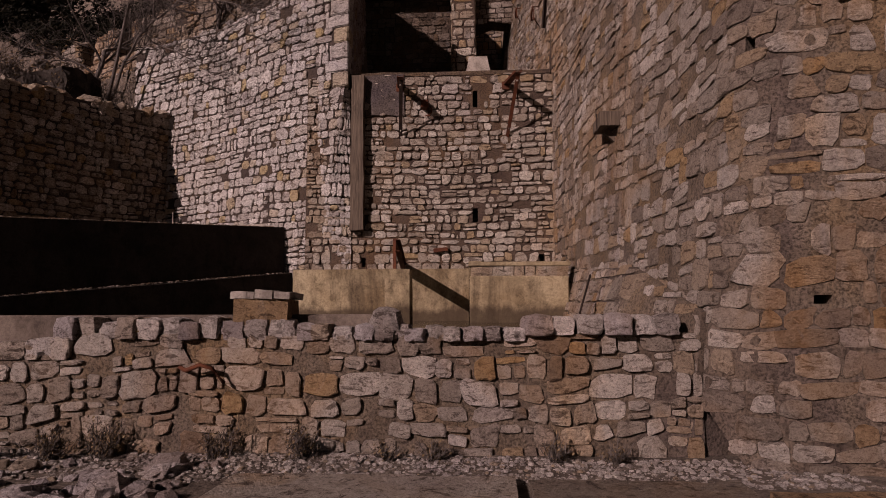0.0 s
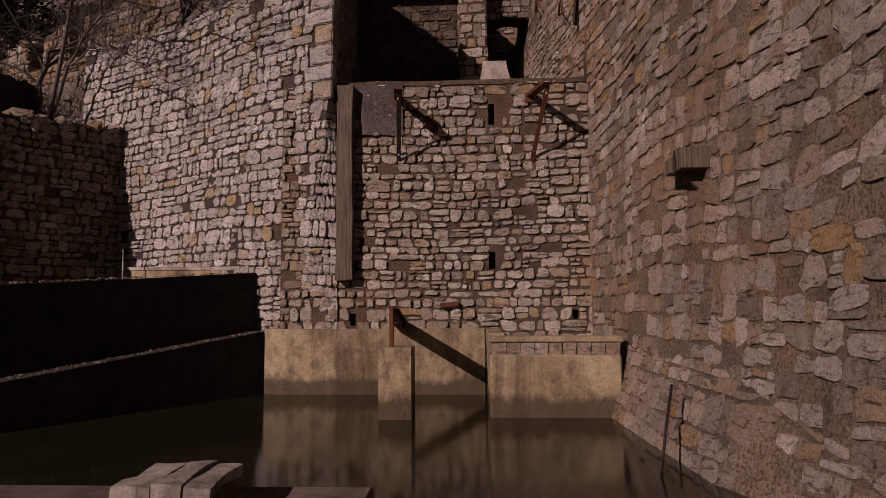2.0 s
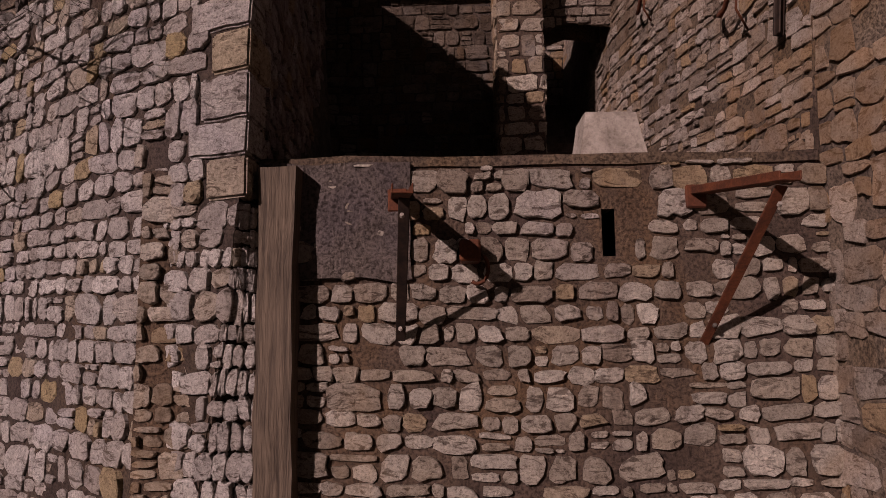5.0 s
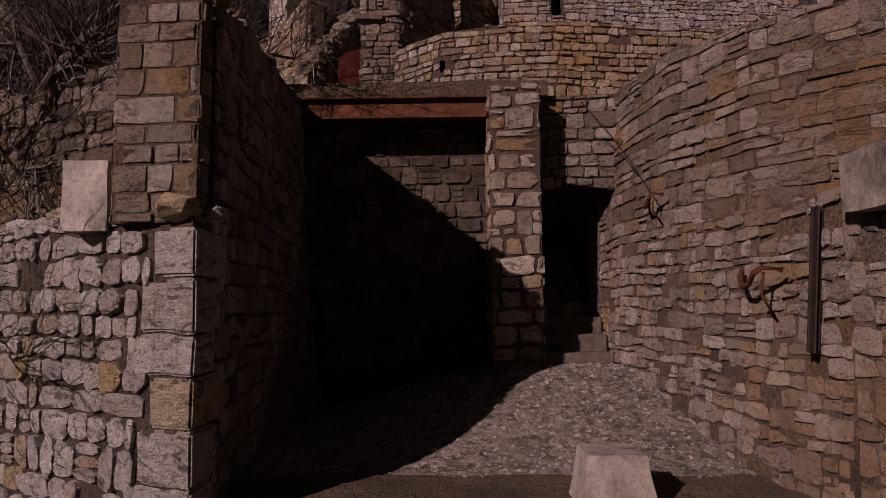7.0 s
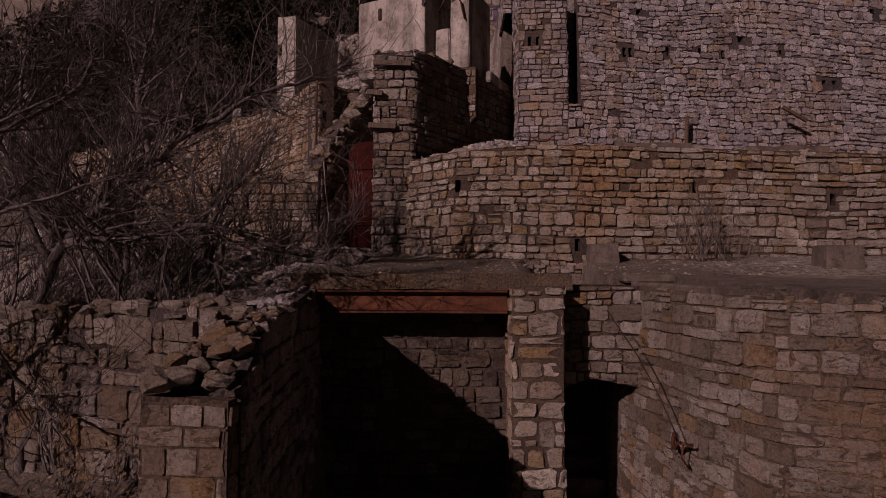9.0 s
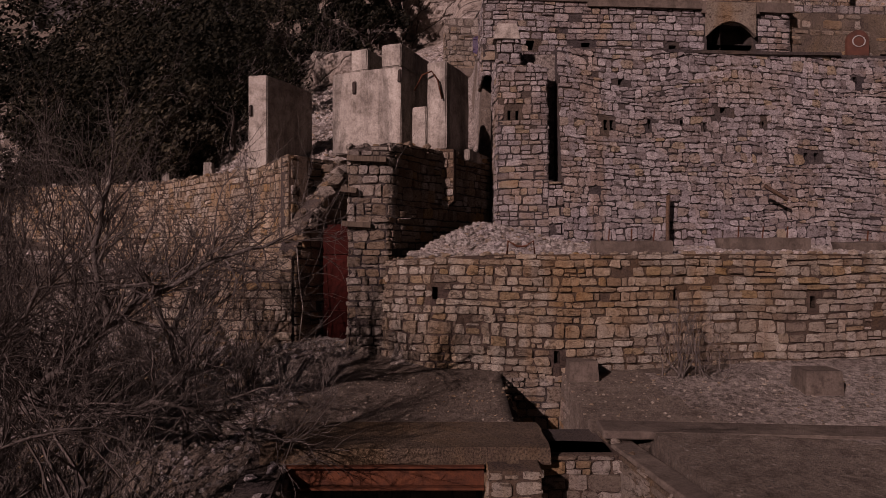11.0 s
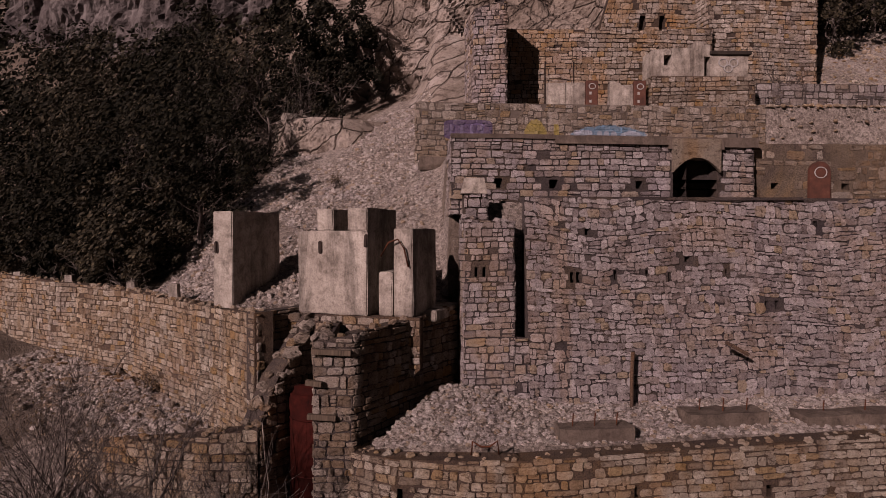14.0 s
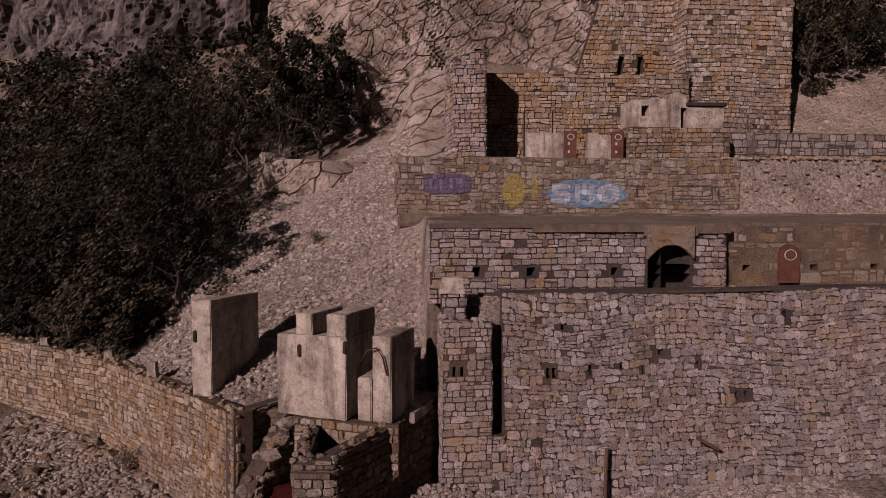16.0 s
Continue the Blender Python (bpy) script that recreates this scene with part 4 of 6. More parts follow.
for n, (x0, x1, top) in enumerate(((-12.7, -12.1, 8.2), (-11.25, -10.5, 8.42), (-9.9, -9.1, 8.5))):
    y0, y1 = 21.9 - (x0 + 11.4) * 0.44, 21.9 - (x1 + 11.4) * 0.44
    masonry("wall_merlon", [(x0 - 0.1, y0 + 0.5, 7.55, x0 - 0.1, y0 + 0.5, top - 0.1), (x0, y0, 7.55, x0 + 0.05, y0, top - 0.12), (x1, y1, 7.55, x1 - 0.03, y1, top), (x1 + 0.15, y1 + 0.4, 7.55, x1 + 0.15, y1 + 0.4, top)],
            M_MIXED, M_MORTAR_BROWN, "pale stone merlon on the distant wall", course=(0.12, 0.2), width=(0.14, 0.3), proud=0.035, thick=0.2, seed=60 + n, crest=0.1)

# ---- small builders ----


def thing(name, at, label, category, group=""):
    ob = new(name)
    ob.location = at
    ob.empty_display_size = 0.2
    return tagged(ob, label, category, group)


def beam(bm, a, b, w, h, bevel=0.004, up=(0, 0, 1)):
    """A square bar from a to b, w wide and h high."""
    a, b = Vector(a), Vector(b)
    d = (b - a).normalized()
    side = d.cross(Vector(up)).normalized()
    top = side.cross(d)
    vs = [bm.verts.new(p + side * (sx * w / 2) + top * (sz * h / 2)) for p in (a, b) for sx, sz in ((-1, -1), (1, -1), (1, 1), (-1, 1))]
    fs = [bm.faces.new([vs[i] for i in f]) for f in ((3, 2, 1, 0), (4, 5, 6, 7), (0, 1, 5, 4), (1, 2, 6, 5), (2, 3, 7, 6), (3, 0, 4, 7))]
    if bevel:
        bmesh.ops.bevel(bm, geom=list({e for f in fs for e in f.edges}), offset=bevel, segments=1, affect="EDGES")
    return bm


def bar(name, a, b, w, h, mat, parent, label="", **kw):
    return part(name, beam(bmesh.new(), a, b, w, h, **kw), mat, parent, label)


def worn_block(name, lo, hi, mat, label, category, rough=0.02, turn=0.0, taper=1.0, group="", cuts=5, parent=None):
    """A lump of stone or concrete with an uneven skin, standing on its own."""
    bm = block(bmesh.new(), lo, hi, bevel=0, rough=rough, turn=turn, taper=taper, cuts=cuts)
    ob = part(name, bm, mat, parent)
    return tagged(ob, label, category, group) if parent is None else ob


def rubble_field(name, count, place, size, mat, label, seed, category="rubble"):
    """Loose stones scattered by place(rng), lying on the ground, as one field."""
    rng = np.random.default_rng(seed)
    shapes = [rock(rng, 1.0) for _ in range(14)]
    vs, fs, n = [], [], 0
    for _ in range(count):
        spot = place(rng)
        if spot is None:
            continue
        x, y = spot[:2]
        z = spot[2] if len(spot) > 2 else height(x, y)
        s = size[0] + (size[1] - size[0]) * rng.random() ** 3
        v, f = shapes[rng.integers(14)]
        a = rng.uniform(0, 6.28)
        c, d = math.cos(a), math.sin(a)
        vs.append(np.stack([v[:, 0] * c - v[:, 1] * d, v[:, 0] * d + v[:, 1] * c, v[:, 2] * 0.7], 1) * s + (x, y, z + s * 0.15))
        fs += [tuple(i + n for i in t) for t in f]
        n += len(v)
    return tagged(link(name, np.concatenate(vs), fs, mat), label, category, kind="stuff")


# ---- plants ----
k = Mat("bark", 0.9)
n1 = k.noise(1.0, 5.0, 0.7, vec=k.stretched(30, 30, 6))
M_BARK = k.done(k.ramp(n1, (0.3, (0.035, 0.027, 0.024)), (0.55, (0.085, 0.068, 0.06)), (0.78, (0.25, 0.218, 0.2))), n1, 0.7, 0.01)
k = Mat("evergreen_leaf", 0.75)
k.b.inputs["Specular IOR Level"].default_value = 0.12
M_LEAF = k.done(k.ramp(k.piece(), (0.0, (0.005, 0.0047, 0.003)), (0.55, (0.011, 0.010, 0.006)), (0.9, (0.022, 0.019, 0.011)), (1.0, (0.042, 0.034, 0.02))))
k = Mat("dry_leaf", 0.7)
M_DRY = k.done(k.ramp(k.piece(), (0.0, (0.04, 0.025, 0.014)), (0.5, (0.09, 0.058, 0.03)), (1.0, (0.19, 0.13, 0.07))))


def grow(bm, rng, start, way, length, radius, depth, tips, spread=0.6, lift=0.12):
    """A limb that wanders, tapers and forks into finer ones."""
    pts, rad = [Vector(start)], [radius]
    d = Vector(way).normalized()
    steps = 5 if depth > 1 else 4
    for n in range(steps):
        d = (d + Vector(rng.normal(0, 0.17, 3)) + Vector((0, 0, lift * 0.3))).normalized()
        pts.append(pts[-1] + d * length / steps)
        rad.append(radius * (1 - 0.6 * (n + 1) / steps))
    tube(bm, pts, rad, 6 if radius > 0.03 else (4 if radius > 0.012 else 3))
    if depth == 0:
        tips.append(pts[-1])
        return
    for n in range(int(rng.integers(3, 6))):
        at = int(rng.integers(1, steps + 1))
        side = (d + Vector(rng.normal(0, spread, 3)) + Vector((0, 0, lift))).normalized()
        grow(bm, rng, pts[at], side, length * rng.uniform(0.5, 0.8), max(rad[at] * 0.62, 0.0035), depth - 1, tips, spread, lift)
    tips.append(pts[-1])


def bare_tree(name, at, tall, seed, label, radius=0.09, depth=4, lean=(0, 0, 1), spread=0.65, category="tree"):
    rng = np.random.default_rng(seed)
    tree = thing(name, at, label, category, "leafless trees")
    trunk, crown, tips = bmesh.new(), bmesh.new(), []
    a = Vector(at)
    pts = [a + Vector(lean).normalized() * tall * 0.30 * n / 4 + Vector(rng.normal(0, 0.03, 3)) * (n > 0) for n in range(5)]
    pts[0] = a - Vector((0, 0, 0.2))
    tube(trunk, pts, [radius * (1.15 - 0.1 * n) for n in range(5)], 8)
    for n in range(5):
        grow(crown, rng, pts[2 + n % 3], Vector(lean) * 0.7 + Vector(rng.normal(0, 0.6, 3)), tall * 0.42, radius * 0.55, depth - 1, tips, spread)
    part("trunk", trunk, M_BARK, tree, smooth=True)
    part("crown", crown, M_BARK, tree, "bare forking twigs")
    return tree


def leafy_tree(name, at, radius, tall, count, seed, label, leaf=0.09, category="tree", mat=None):
    """A trunk with limbs and a crown of many small leaves in uneven clumps."""
    rng = np.random.default_rng(seed)
    tree = thing(name, at, label, category, "evergreen trees on the slope")
    wood, tips, a = bmesh.new(), [], Vector(at)
    base = tall * 0.18
    tube(wood, [a - Vector((0, 0, 0.3)), a + Vector((0.05, 0, base)), a + Vector((0, 0.1, base * 2))], [0.12, 0.1, 0.07], 7)
    for n in range(6):
        w = Vector((math.cos(n * 1.05), math.sin(n * 1.05), 0.9)) + Vector(rng.normal(0, 0.3, 3))
        grow(wood, rng, a + Vector((0, 0, base * rng.uniform(0.7, 1.8))), w, radius * 0.75, 0.045, 1, tips, 0.7)
    part("trunk", wood, M_BARK, tree)
    clumps = []
    for n in range(max(14, int(count / 110))):
        d = Vector(rng.normal(0, 1, 3)).normalized()
        r = radius * (0.3 + 0.8 * rng.random() ** 0.6)
        c = a + Vector((d.x * r, d.y * r, tall * 0.55 + d.z * tall * 0.45 * r / radius))
        clumps.append((c, radius * rng.uniform(0.10, 0.26)))
    vs, fs = [], []
    for n in range(count):
        c, s = clumps[int(rng.integers(len(clumps)))]
        d = Vector(rng.normal(0, 1, 3)).normalized()
        p = c + d * s * (0.55 + 0.5 * rng.random())
        u = (d + Vector(rng.normal(0, 0.7, 3))).normalized()
        v = u.orthogonal().normalized()
        w = u.cross(v)
        q = leaf * rng.uniform(0.6, 1.5)
        k = len(vs)
        vs += [p - v * q, p + w * q * 0.45, p + v * q, p - w * q * 0.45]
        fs.append((k, k + 1, k + 2, k + 3))
    link("crown", vs, fs, mat or M_LEAF, tree)
    return tree


def shrub(name, at, tall, seed, label, stems=9, mat=None, leaves=0, category="shrub", leaf=0.024):
    """A clump of thin upright stems, with a few leaves if asked."""
    rng = np.random.default_rng(seed)
    ob = thing(name, at, label, category, "shrubs")
    bm, tips = bmesh.new(), []
    for n in range(stems):
        a = Vector(at) + Vector((*rng.normal(0, tall * 0.1, 2), -0.04))
        grow(bm, rng, a, Vector((*rng.normal(0, 0.45, 2), 1)), tall * rng.uniform(0.35, 0.6), 0.004 + 0.006 * tall, 2, tips, 0.5, 0.3)
    part("stem_clump", bm, M_BARK, ob)
    if leaves:
        vs, fs = [], []
        for n in range(leaves):
            p = tips[int(rng.integers(len(tips)))] + Vector(rng.normal(0, tall * 0.07, 3))
            u = Vector(rng.normal(0, 1, 3)).normalized()
            v = u.orthogonal().normalized() * leaf * rng.uniform(0.6, 1.6)
            w = u.cross(v) * 0.5
            k = len(vs)
            vs += [p - v, p + w, p + v, p - w]
            fs.append((k, k + 1, k + 2, k + 3))
        link("foliage", vs, fs, mat or M_DRY, ob)
    return ob


M_DULL = mortar_mat("dull_rusted_iron", (0.09, 0.06, 0.045), (0.20, 0.13, 0.10))

# ---- the pool's things ----
def boulder_stone(name, mid, size, mat, seed, parent=None, square=0.55, turn=0.0):
    """A field stone: a box worn round, lying flat."""
    bm, rng = bmesh.new(), np.random.default_rng(seed)
    bmesh.ops.create_cube(bm, size=2.0)
    bmesh.ops.subdivide_edges(bm, edges=list(bm.edges), cuts=3, use_grid_fill=True)
    r, o = Matrix.Rotation(turn, 3, "Z"), Vector(rng.uniform(0, 50, 3))
    for v in bm.verts:
        p = v.co * square + v.co.normalized() * (1.15 * (1 - square))
        p += Vector(noise.noise_vector(p * 1.3 + o)) * 0.22 + Vector(noise.noise_vector(p * 3.5 + o)) * 0.07
        v.co = r @ Vector([p[n] * size[n] / 2 for n in range(3)]) + Vector(mid)
    return part(name, bm, mat, parent)


low = bpy.data.objects["wall_low"]
rng = np.random.default_rng(41)
for x0, x1, n, z0, tall in ((0.95, 2.35, 6, 0.60, 0.16), (-1.72, -1.05, 3, 0.56, 0.2), (-3.2, -1.7, 8, 0.57, 0.18), (-1.05, 0.0, 6, 0.56, 0.13), (-0.05, 0.95, 6, 0.55, 0.12), (-6.2, -3.2, 12, 0.42, 0.15)):
    w = (x1 - x0) / n
    for i in range(n):
        x, h = x0 + w * (i + 0.5) + rng.uniform(-0.025, 0.025), tall * rng.uniform(0.85, 1.2)
        boulder_stone("stone", (x, 10.53 + rng.uniform(-0.03, 0.05), z0 + h / 2), (w * rng.uniform(0.9, 1.1), 0.3, h), M_RUBBLE if i % 3 else M_GREY, 700 + i + int(x0 * 40), low, 0.6, rng.uniform(-0.2, 0.2))
boulder_stone("stone", (-0.24, 10.52, 0.71), (0.27, 0.28, 0.26), M_RUBBLE, 790, low, 0.4)
tagged(box("walkway", (-7.5, 10.64, 0.2), (-0.35, 11.2, 0.79), M_CONC_BROWN, bevel=0.02), "grey concrete walkway along the pool edge", "walkway", kind="structure")

M_BRICKRED = stone_mat("brick", (0.16, 0.08, 0.055), (0.24, 0.13, 0.09), (0.30, 0.19, 0.14), (0.28, 0.15, 0.08), 0.3)
plinth = thing("masonry_plinth", (-1.3, 10.7, 0.7), "square brick plinth with a broken concrete cap", "plinth")
worn_block("body", (-1.61, 10.44, 0.70), (-1.13, 10.92, 0.93), M_BROWN, "", "", rough=0.012, turn=4, parent=plinth, cuts=3)
for i, (xa, xb) in enumerate(((-1.63, -1.43), (-1.42, -1.26), (-1.25, -1.10))):
    worn_block("cap_slab", (xa, 10.42, 0.933), (xb, 10.95, 0.99 + 0.014 * (i % 2)), M_CONC, "", "", rough=0.03, turn=3, parent=plinth, cuts=3)

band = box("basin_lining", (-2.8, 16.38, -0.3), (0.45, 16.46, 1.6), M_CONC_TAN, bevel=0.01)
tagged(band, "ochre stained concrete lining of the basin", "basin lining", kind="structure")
basin = thing("concrete_chamber", (1.1, 15.5, 0.0), "ochre stained concrete chamber with a brick rim", "chamber")
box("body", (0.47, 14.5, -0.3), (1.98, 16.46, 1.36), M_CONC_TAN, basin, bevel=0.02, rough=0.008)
for i in range(9):
    worn_block("brick", (0.5 + i * 0.163, 14.51, 1.355), (0.652 + i * 0.163, 14.68, 1.50), M_TAN, "", "", rough=0.03, parent=basin, cuts=3)
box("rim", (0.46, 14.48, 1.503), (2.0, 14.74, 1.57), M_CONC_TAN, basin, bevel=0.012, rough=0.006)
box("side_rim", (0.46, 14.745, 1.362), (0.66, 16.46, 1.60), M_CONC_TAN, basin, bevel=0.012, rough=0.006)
pier = thing("pool_pier", (-0.6, 14.5, 0.0), "small weathered concrete pier standing in the pool", "pier")
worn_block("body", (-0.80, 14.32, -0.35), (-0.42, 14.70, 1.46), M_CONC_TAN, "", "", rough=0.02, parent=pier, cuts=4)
gantry = thing("rusty_channel_beam", (-0.64, 15.4, 1.7), "rusty steel channel beam from wall to pool pier", "beam")
bar("web", (-0.64, 14.36, 1.82), (-0.77, 16.44, 1.62), 0.012, 0.16, M_RUST, gantry)
bar("flange", (-0.61, 14.36, 1.905), (-0.74, 16.44, 1.705), 0.08, 0.012, M_RUST, gantry)
bar("flange", (-0.61, 14.36, 1.735), (-0.74, 16.44, 1.535), 0.08, 0.012, M_RUST, gantry)
bar("upright", (-0.66, 14.42, 1.44), (-0.66, 14.42, 1.93), 0.05, 0.05, M_RUST, gantry, up=(0, 1, 0))

M_CEMENT = mortar_mat("rough_cement", (0.11, 0.088, 0.078), (0.19, 0.155, 0.14))
post = part("timber_post", block(bmesh.new(), (-1.73, 16.25, 2.31), (-1.49, 16.44, 5.24), bevel=0, rough=0.025, cuts=8), M_WOOD, None)
tagged(post, "cracked old timber post fixed against the stone wall", "post")
patch = part("cement_patch", block(bmesh.new(), (-1.84, 16.41, 4.50), (-0.74, 16.50, 5.29), bevel=0, rough=0.04, cuts=9), M_CEMENT, None)
for v in patch.data.vertices:
    v.co.y = max(v.co.y, 16.40 + 0.02 * noise.noise(v.co * 7))
tagged(patch, "rough grey cement patch at the wall top", "cement patch", kind="structure")
coping = part("coping", block(bmesh.new(), (-1.82, 16.43, 5.27), (2.0, 17.3, 5.34), bevel=0, rough=0.02, cuts=11), M_MUD, None)
tagged(coping, "thin worn mortar lip along the wall top", "coping", kind="structure")


def bracket(x, tip_x, z, drop, label):
    ob = thing("wall_bracket", (x, 16.5, z), label, "bracket", "steel brackets on the pool wall")
    a, t, f = Vector((x, 16.5, z + 0.03)), Vector((tip_x, 15.54, z - drop)), Vector((x + (tip_x - x) * 0.1, 16.46, z - 0.98))
    bar("arm", a, t, 0.12, 0.012, M_RUST, ob)
    for s in (-0.055, 0.055):
        bar("arm_flange", a + Vector((s, 0, 0.025)), t + Vector((s, 0, 0.025)), 0.01, 0.05, M_RUST, ob)
    bar("strut", t + Vector((0, 0.1, -0.012)), f, 0.065, 0.012, M_IRON if x < 0 else M_RUST, ob, up=(0, 1, 0))
    box("plate", (x - 0.07, 16.39, z - 0.08), (x + 0.07, 16.415, z + 0.08), M_RUST, ob)
    for k in (0.12, 0.85):
        p = t + (f - t) * k + Vector((0, 0.0, 0.0))
        b = bmesh.new()
        bmesh.ops.create_cone(b, cap_ends=True, segments=8, radius1=0.014, radius2=0.012, depth=0.02, matrix=Matrix.Translation(p + Vector((0, -0.012, -0.006))) @ Matrix.Rotation(radians(60), 4, "X"))
        part("bolt", b, M_CONC, ob, "pale steel bolt")
    return ob


bracket(-0.83, -0.72, 5.03, 0.12, "dark rusted steel bracket with a sloping strut")
bracket(1.16, 1.34, 5.03, 0.08, "orange rusted steel bracket with a sloping strut")

hookbox = thing("anchor_hook", (-0.35, 16.4, 4.66), "rusty anchor block with a curved hook", "hook")
box("anchor", (-0.42, 16.24, 4.60), (-0.28, 16.46, 4.74), M_RUST, hookbox, bevel=0.015, rough=0.01)
b = bmesh.new()
tube(b, [(-0.30 + 0.07 * math.sin(a), 16.36, 4.50 - 0.10 * math.cos(a) + 0.06) for a in np.linspace(2.9, -0.6, 10)], 0.014, 6)
part("hook", b, M_RUST, hookbox, smooth=True)
low_iron = thing("iron_cramp", (0.0, 16.4, 1.95), "short rusty iron cramp in the wall", "cramp")
bar("cramp", (-0.2, 16.38, 1.93), (0.06, 16.40, 1.96), 0.09, 0.07, M_RUST, low_iron)

crate = thing("wooden_box", (2.3, 12.95, 3.2), "weathered wooden box fixed to the stone wall", "box")
for i in range(3):
    box("board", (2.14 + 0.015 * (i % 2), 12.70 + i * 0.165, 3.13 + 0.01 * i), (2.45, 12.855 + i * 0.165, 3.32 - 0.012 * i), M_WOOD, crate, bevel=0.006)
bar("support", (2.24, 12.9, 3.11), (2.42, 12.9, 2.95), 0.07, 0.07, M_WOOD, crate, up=(0, 1, 0))
bar("strap", (2.13, 12.86, 3.33), (2.13, 12.86, 3.11), 0.03, 0.012, M_IRON, crate, up=(1, 0, 0))

pole = thing("iron_pole", (-5.85, 17.9, 2.0), "thin upright iron pole beside the dark wall", "pole")
b = bmesh.new()
tube(b, [(-5.85, 17.9, 1.9), (-5.86, 17.9, 2.95)], 0.012, 6)
part("bar", b, M_CONC, pole, smooth=True)
rod = thing("iron_rod", (1.9, 12.2, 0.9), "bent rusty iron rod leaning in the pool corner", "rod")
b = bmesh.new()
tube(b, [(1.66, 12.0, 0.6), (1.82, 12.35, 0.95), (1.95, 12.6, 1.25)], 0.013, 5)
part("bar", b, M_IRON, rod, smooth=True)
tie = thing("wall_hook", (-1.9, 10.38, 0.3), "bent rusty iron hook in the low wall", "hook")
b = bmesh.new()
tube(b, [(-2.05, 10.4, 0.33), (-1.95, 10.30, 0.31), (-1.82, 10.28, 0.36), (-1.72, 10.3, 0.33), (-1.62, 10.33, 0.2)], 0.02, 6)
part("bar", b, M_RUST, tie, smooth=True)
for x0, x1, y0, y1 in ((-1.2, 0.82, 7.2, 9.55), (0.92, 2.35, 7.4, 9.45), (2.45, 4.6, 7.6, 9.2)):
    tagged(worn_block("paving_slab", (x0, y0, -0.55), (x1, y1, -0.36), M_BROWN, "worn flat paving slab before the wall", "paving slab", rough=0.02, group="paving slabs", cuts=6), kind="structure")

# ---- the alcove's things ----
foot = worn_block("concrete_footing", (0.42, 16.48, 5.33), (0.88, 16.9, 5.66), M_CONC, "grey tapered concrete footing on the ledge", "footing", rough=0.012, taper=0.78)
tagged(worn_block("dark_cistern", (-11.5, 18.0, 5.0), (-7.9, 18.9, 6.05), M_CONC_DARK, "low dark crumbling cistern on the bank", "cistern", rough=0.16, turn=-18, cuts=9), kind="structure")
foot2 = worn_block("concrete_block", (-2.70, 16.32, 7.02), (-2.45, 16.78, 7.45), M_CONC, "rough grey concrete block on the bastion top", "block", rough=0.012, turn=9)
slabtop = worn_block("terrace_slab", (-2.4, 19.72, 8.95), (0.75, 20.75, 9.13), M_MUD, "earth-stained concrete slab over the alcove", "slab", rough=0.02, cuts=6)
tagged(slabtop, kind="structure")
lintel = thing("steel_lintel", (-0.9, 19.7, 8.8), "orange rusted steel lintel beam over the alcove", "beam")
box("web", (-2.15, 19.74, 8.715), (0.03, 19.77, 8.92), M_RUST, lintel, bevel=0.003)
box("flange", (-2.15, 19.66, 8.922), (0.03, 19.85, 8.945), M_RUST, lintel, bevel=0.003)
box("flange", (-2.15, 19.66, 8.69), (0.03, 19.85, 8.713), M_RUST, lintel, bevel=0.003)
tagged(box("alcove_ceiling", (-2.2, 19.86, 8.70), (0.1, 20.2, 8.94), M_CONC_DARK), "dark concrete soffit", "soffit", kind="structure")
masonry("wall_door_pier", [(0.06, 20.2, 5.2, 0.06, 20.2, 8.98), (0.06, 19.42, 5.2, 0.06, 19.42, 8.98), (0.60, 19.40, 5.2, 0.60, 19.40, 9.0), (0.62, 22.7, 5.2, 0.62, 22.7, 9.0)],
        M_TAN, M_MORTAR, "tan stone pier between alcove and doorway", course=(0.14, 0.24), width=(0.22, 0.40), proud=0.025, joint=0.03, thick=0.2, singles=90, focus=(0.3, 19.4, 7.5), seed=51)
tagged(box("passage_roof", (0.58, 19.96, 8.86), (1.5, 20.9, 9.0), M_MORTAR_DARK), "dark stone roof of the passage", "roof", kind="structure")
masonry("wall_door_head", [(0.56, 19.9, 7.78, 0.56, 19.9, 9.0), (1.0, 19.9, 7.95, 1.0, 19.9, 9.0), (1.6, 19.85, 7.85, 1.6, 19.85, 9.0)], M_BROWN, M_MORTAR, "rubble stone head over the passage doorway", course=(0.10, 0.17), width=(0.14, 0.28), proud=0.03, thick=0.5, seed=52, ragged=0.02)
masonry("wall_passage_end", [(0.45, 22.72, 5.2, 0.45, 22.72, 9.3), (1.45, 22.72, 5.2, 1.45, 22.72, 9.3)], M_BROWN, M_MORTAR_DARK, "stone end wall of the stair passage", course=(0.10, 0.17), width=(0.14, 0.30), proud=0.03, thick=0.1, seed=53)
stairs = thing("stone_steps", (0.95, 20.4, 5.9), "dark worn stone steps rising in the passage", "steps")
for i in range(10):
    box("step", (0.62, 19.75 + i * 0.29, 5.6), (1.42, 20.1 + i * 0.29, 6.02 + i * 0.19), M_CONC_BROWN, stairs, bevel=0.015, rough=0.01)


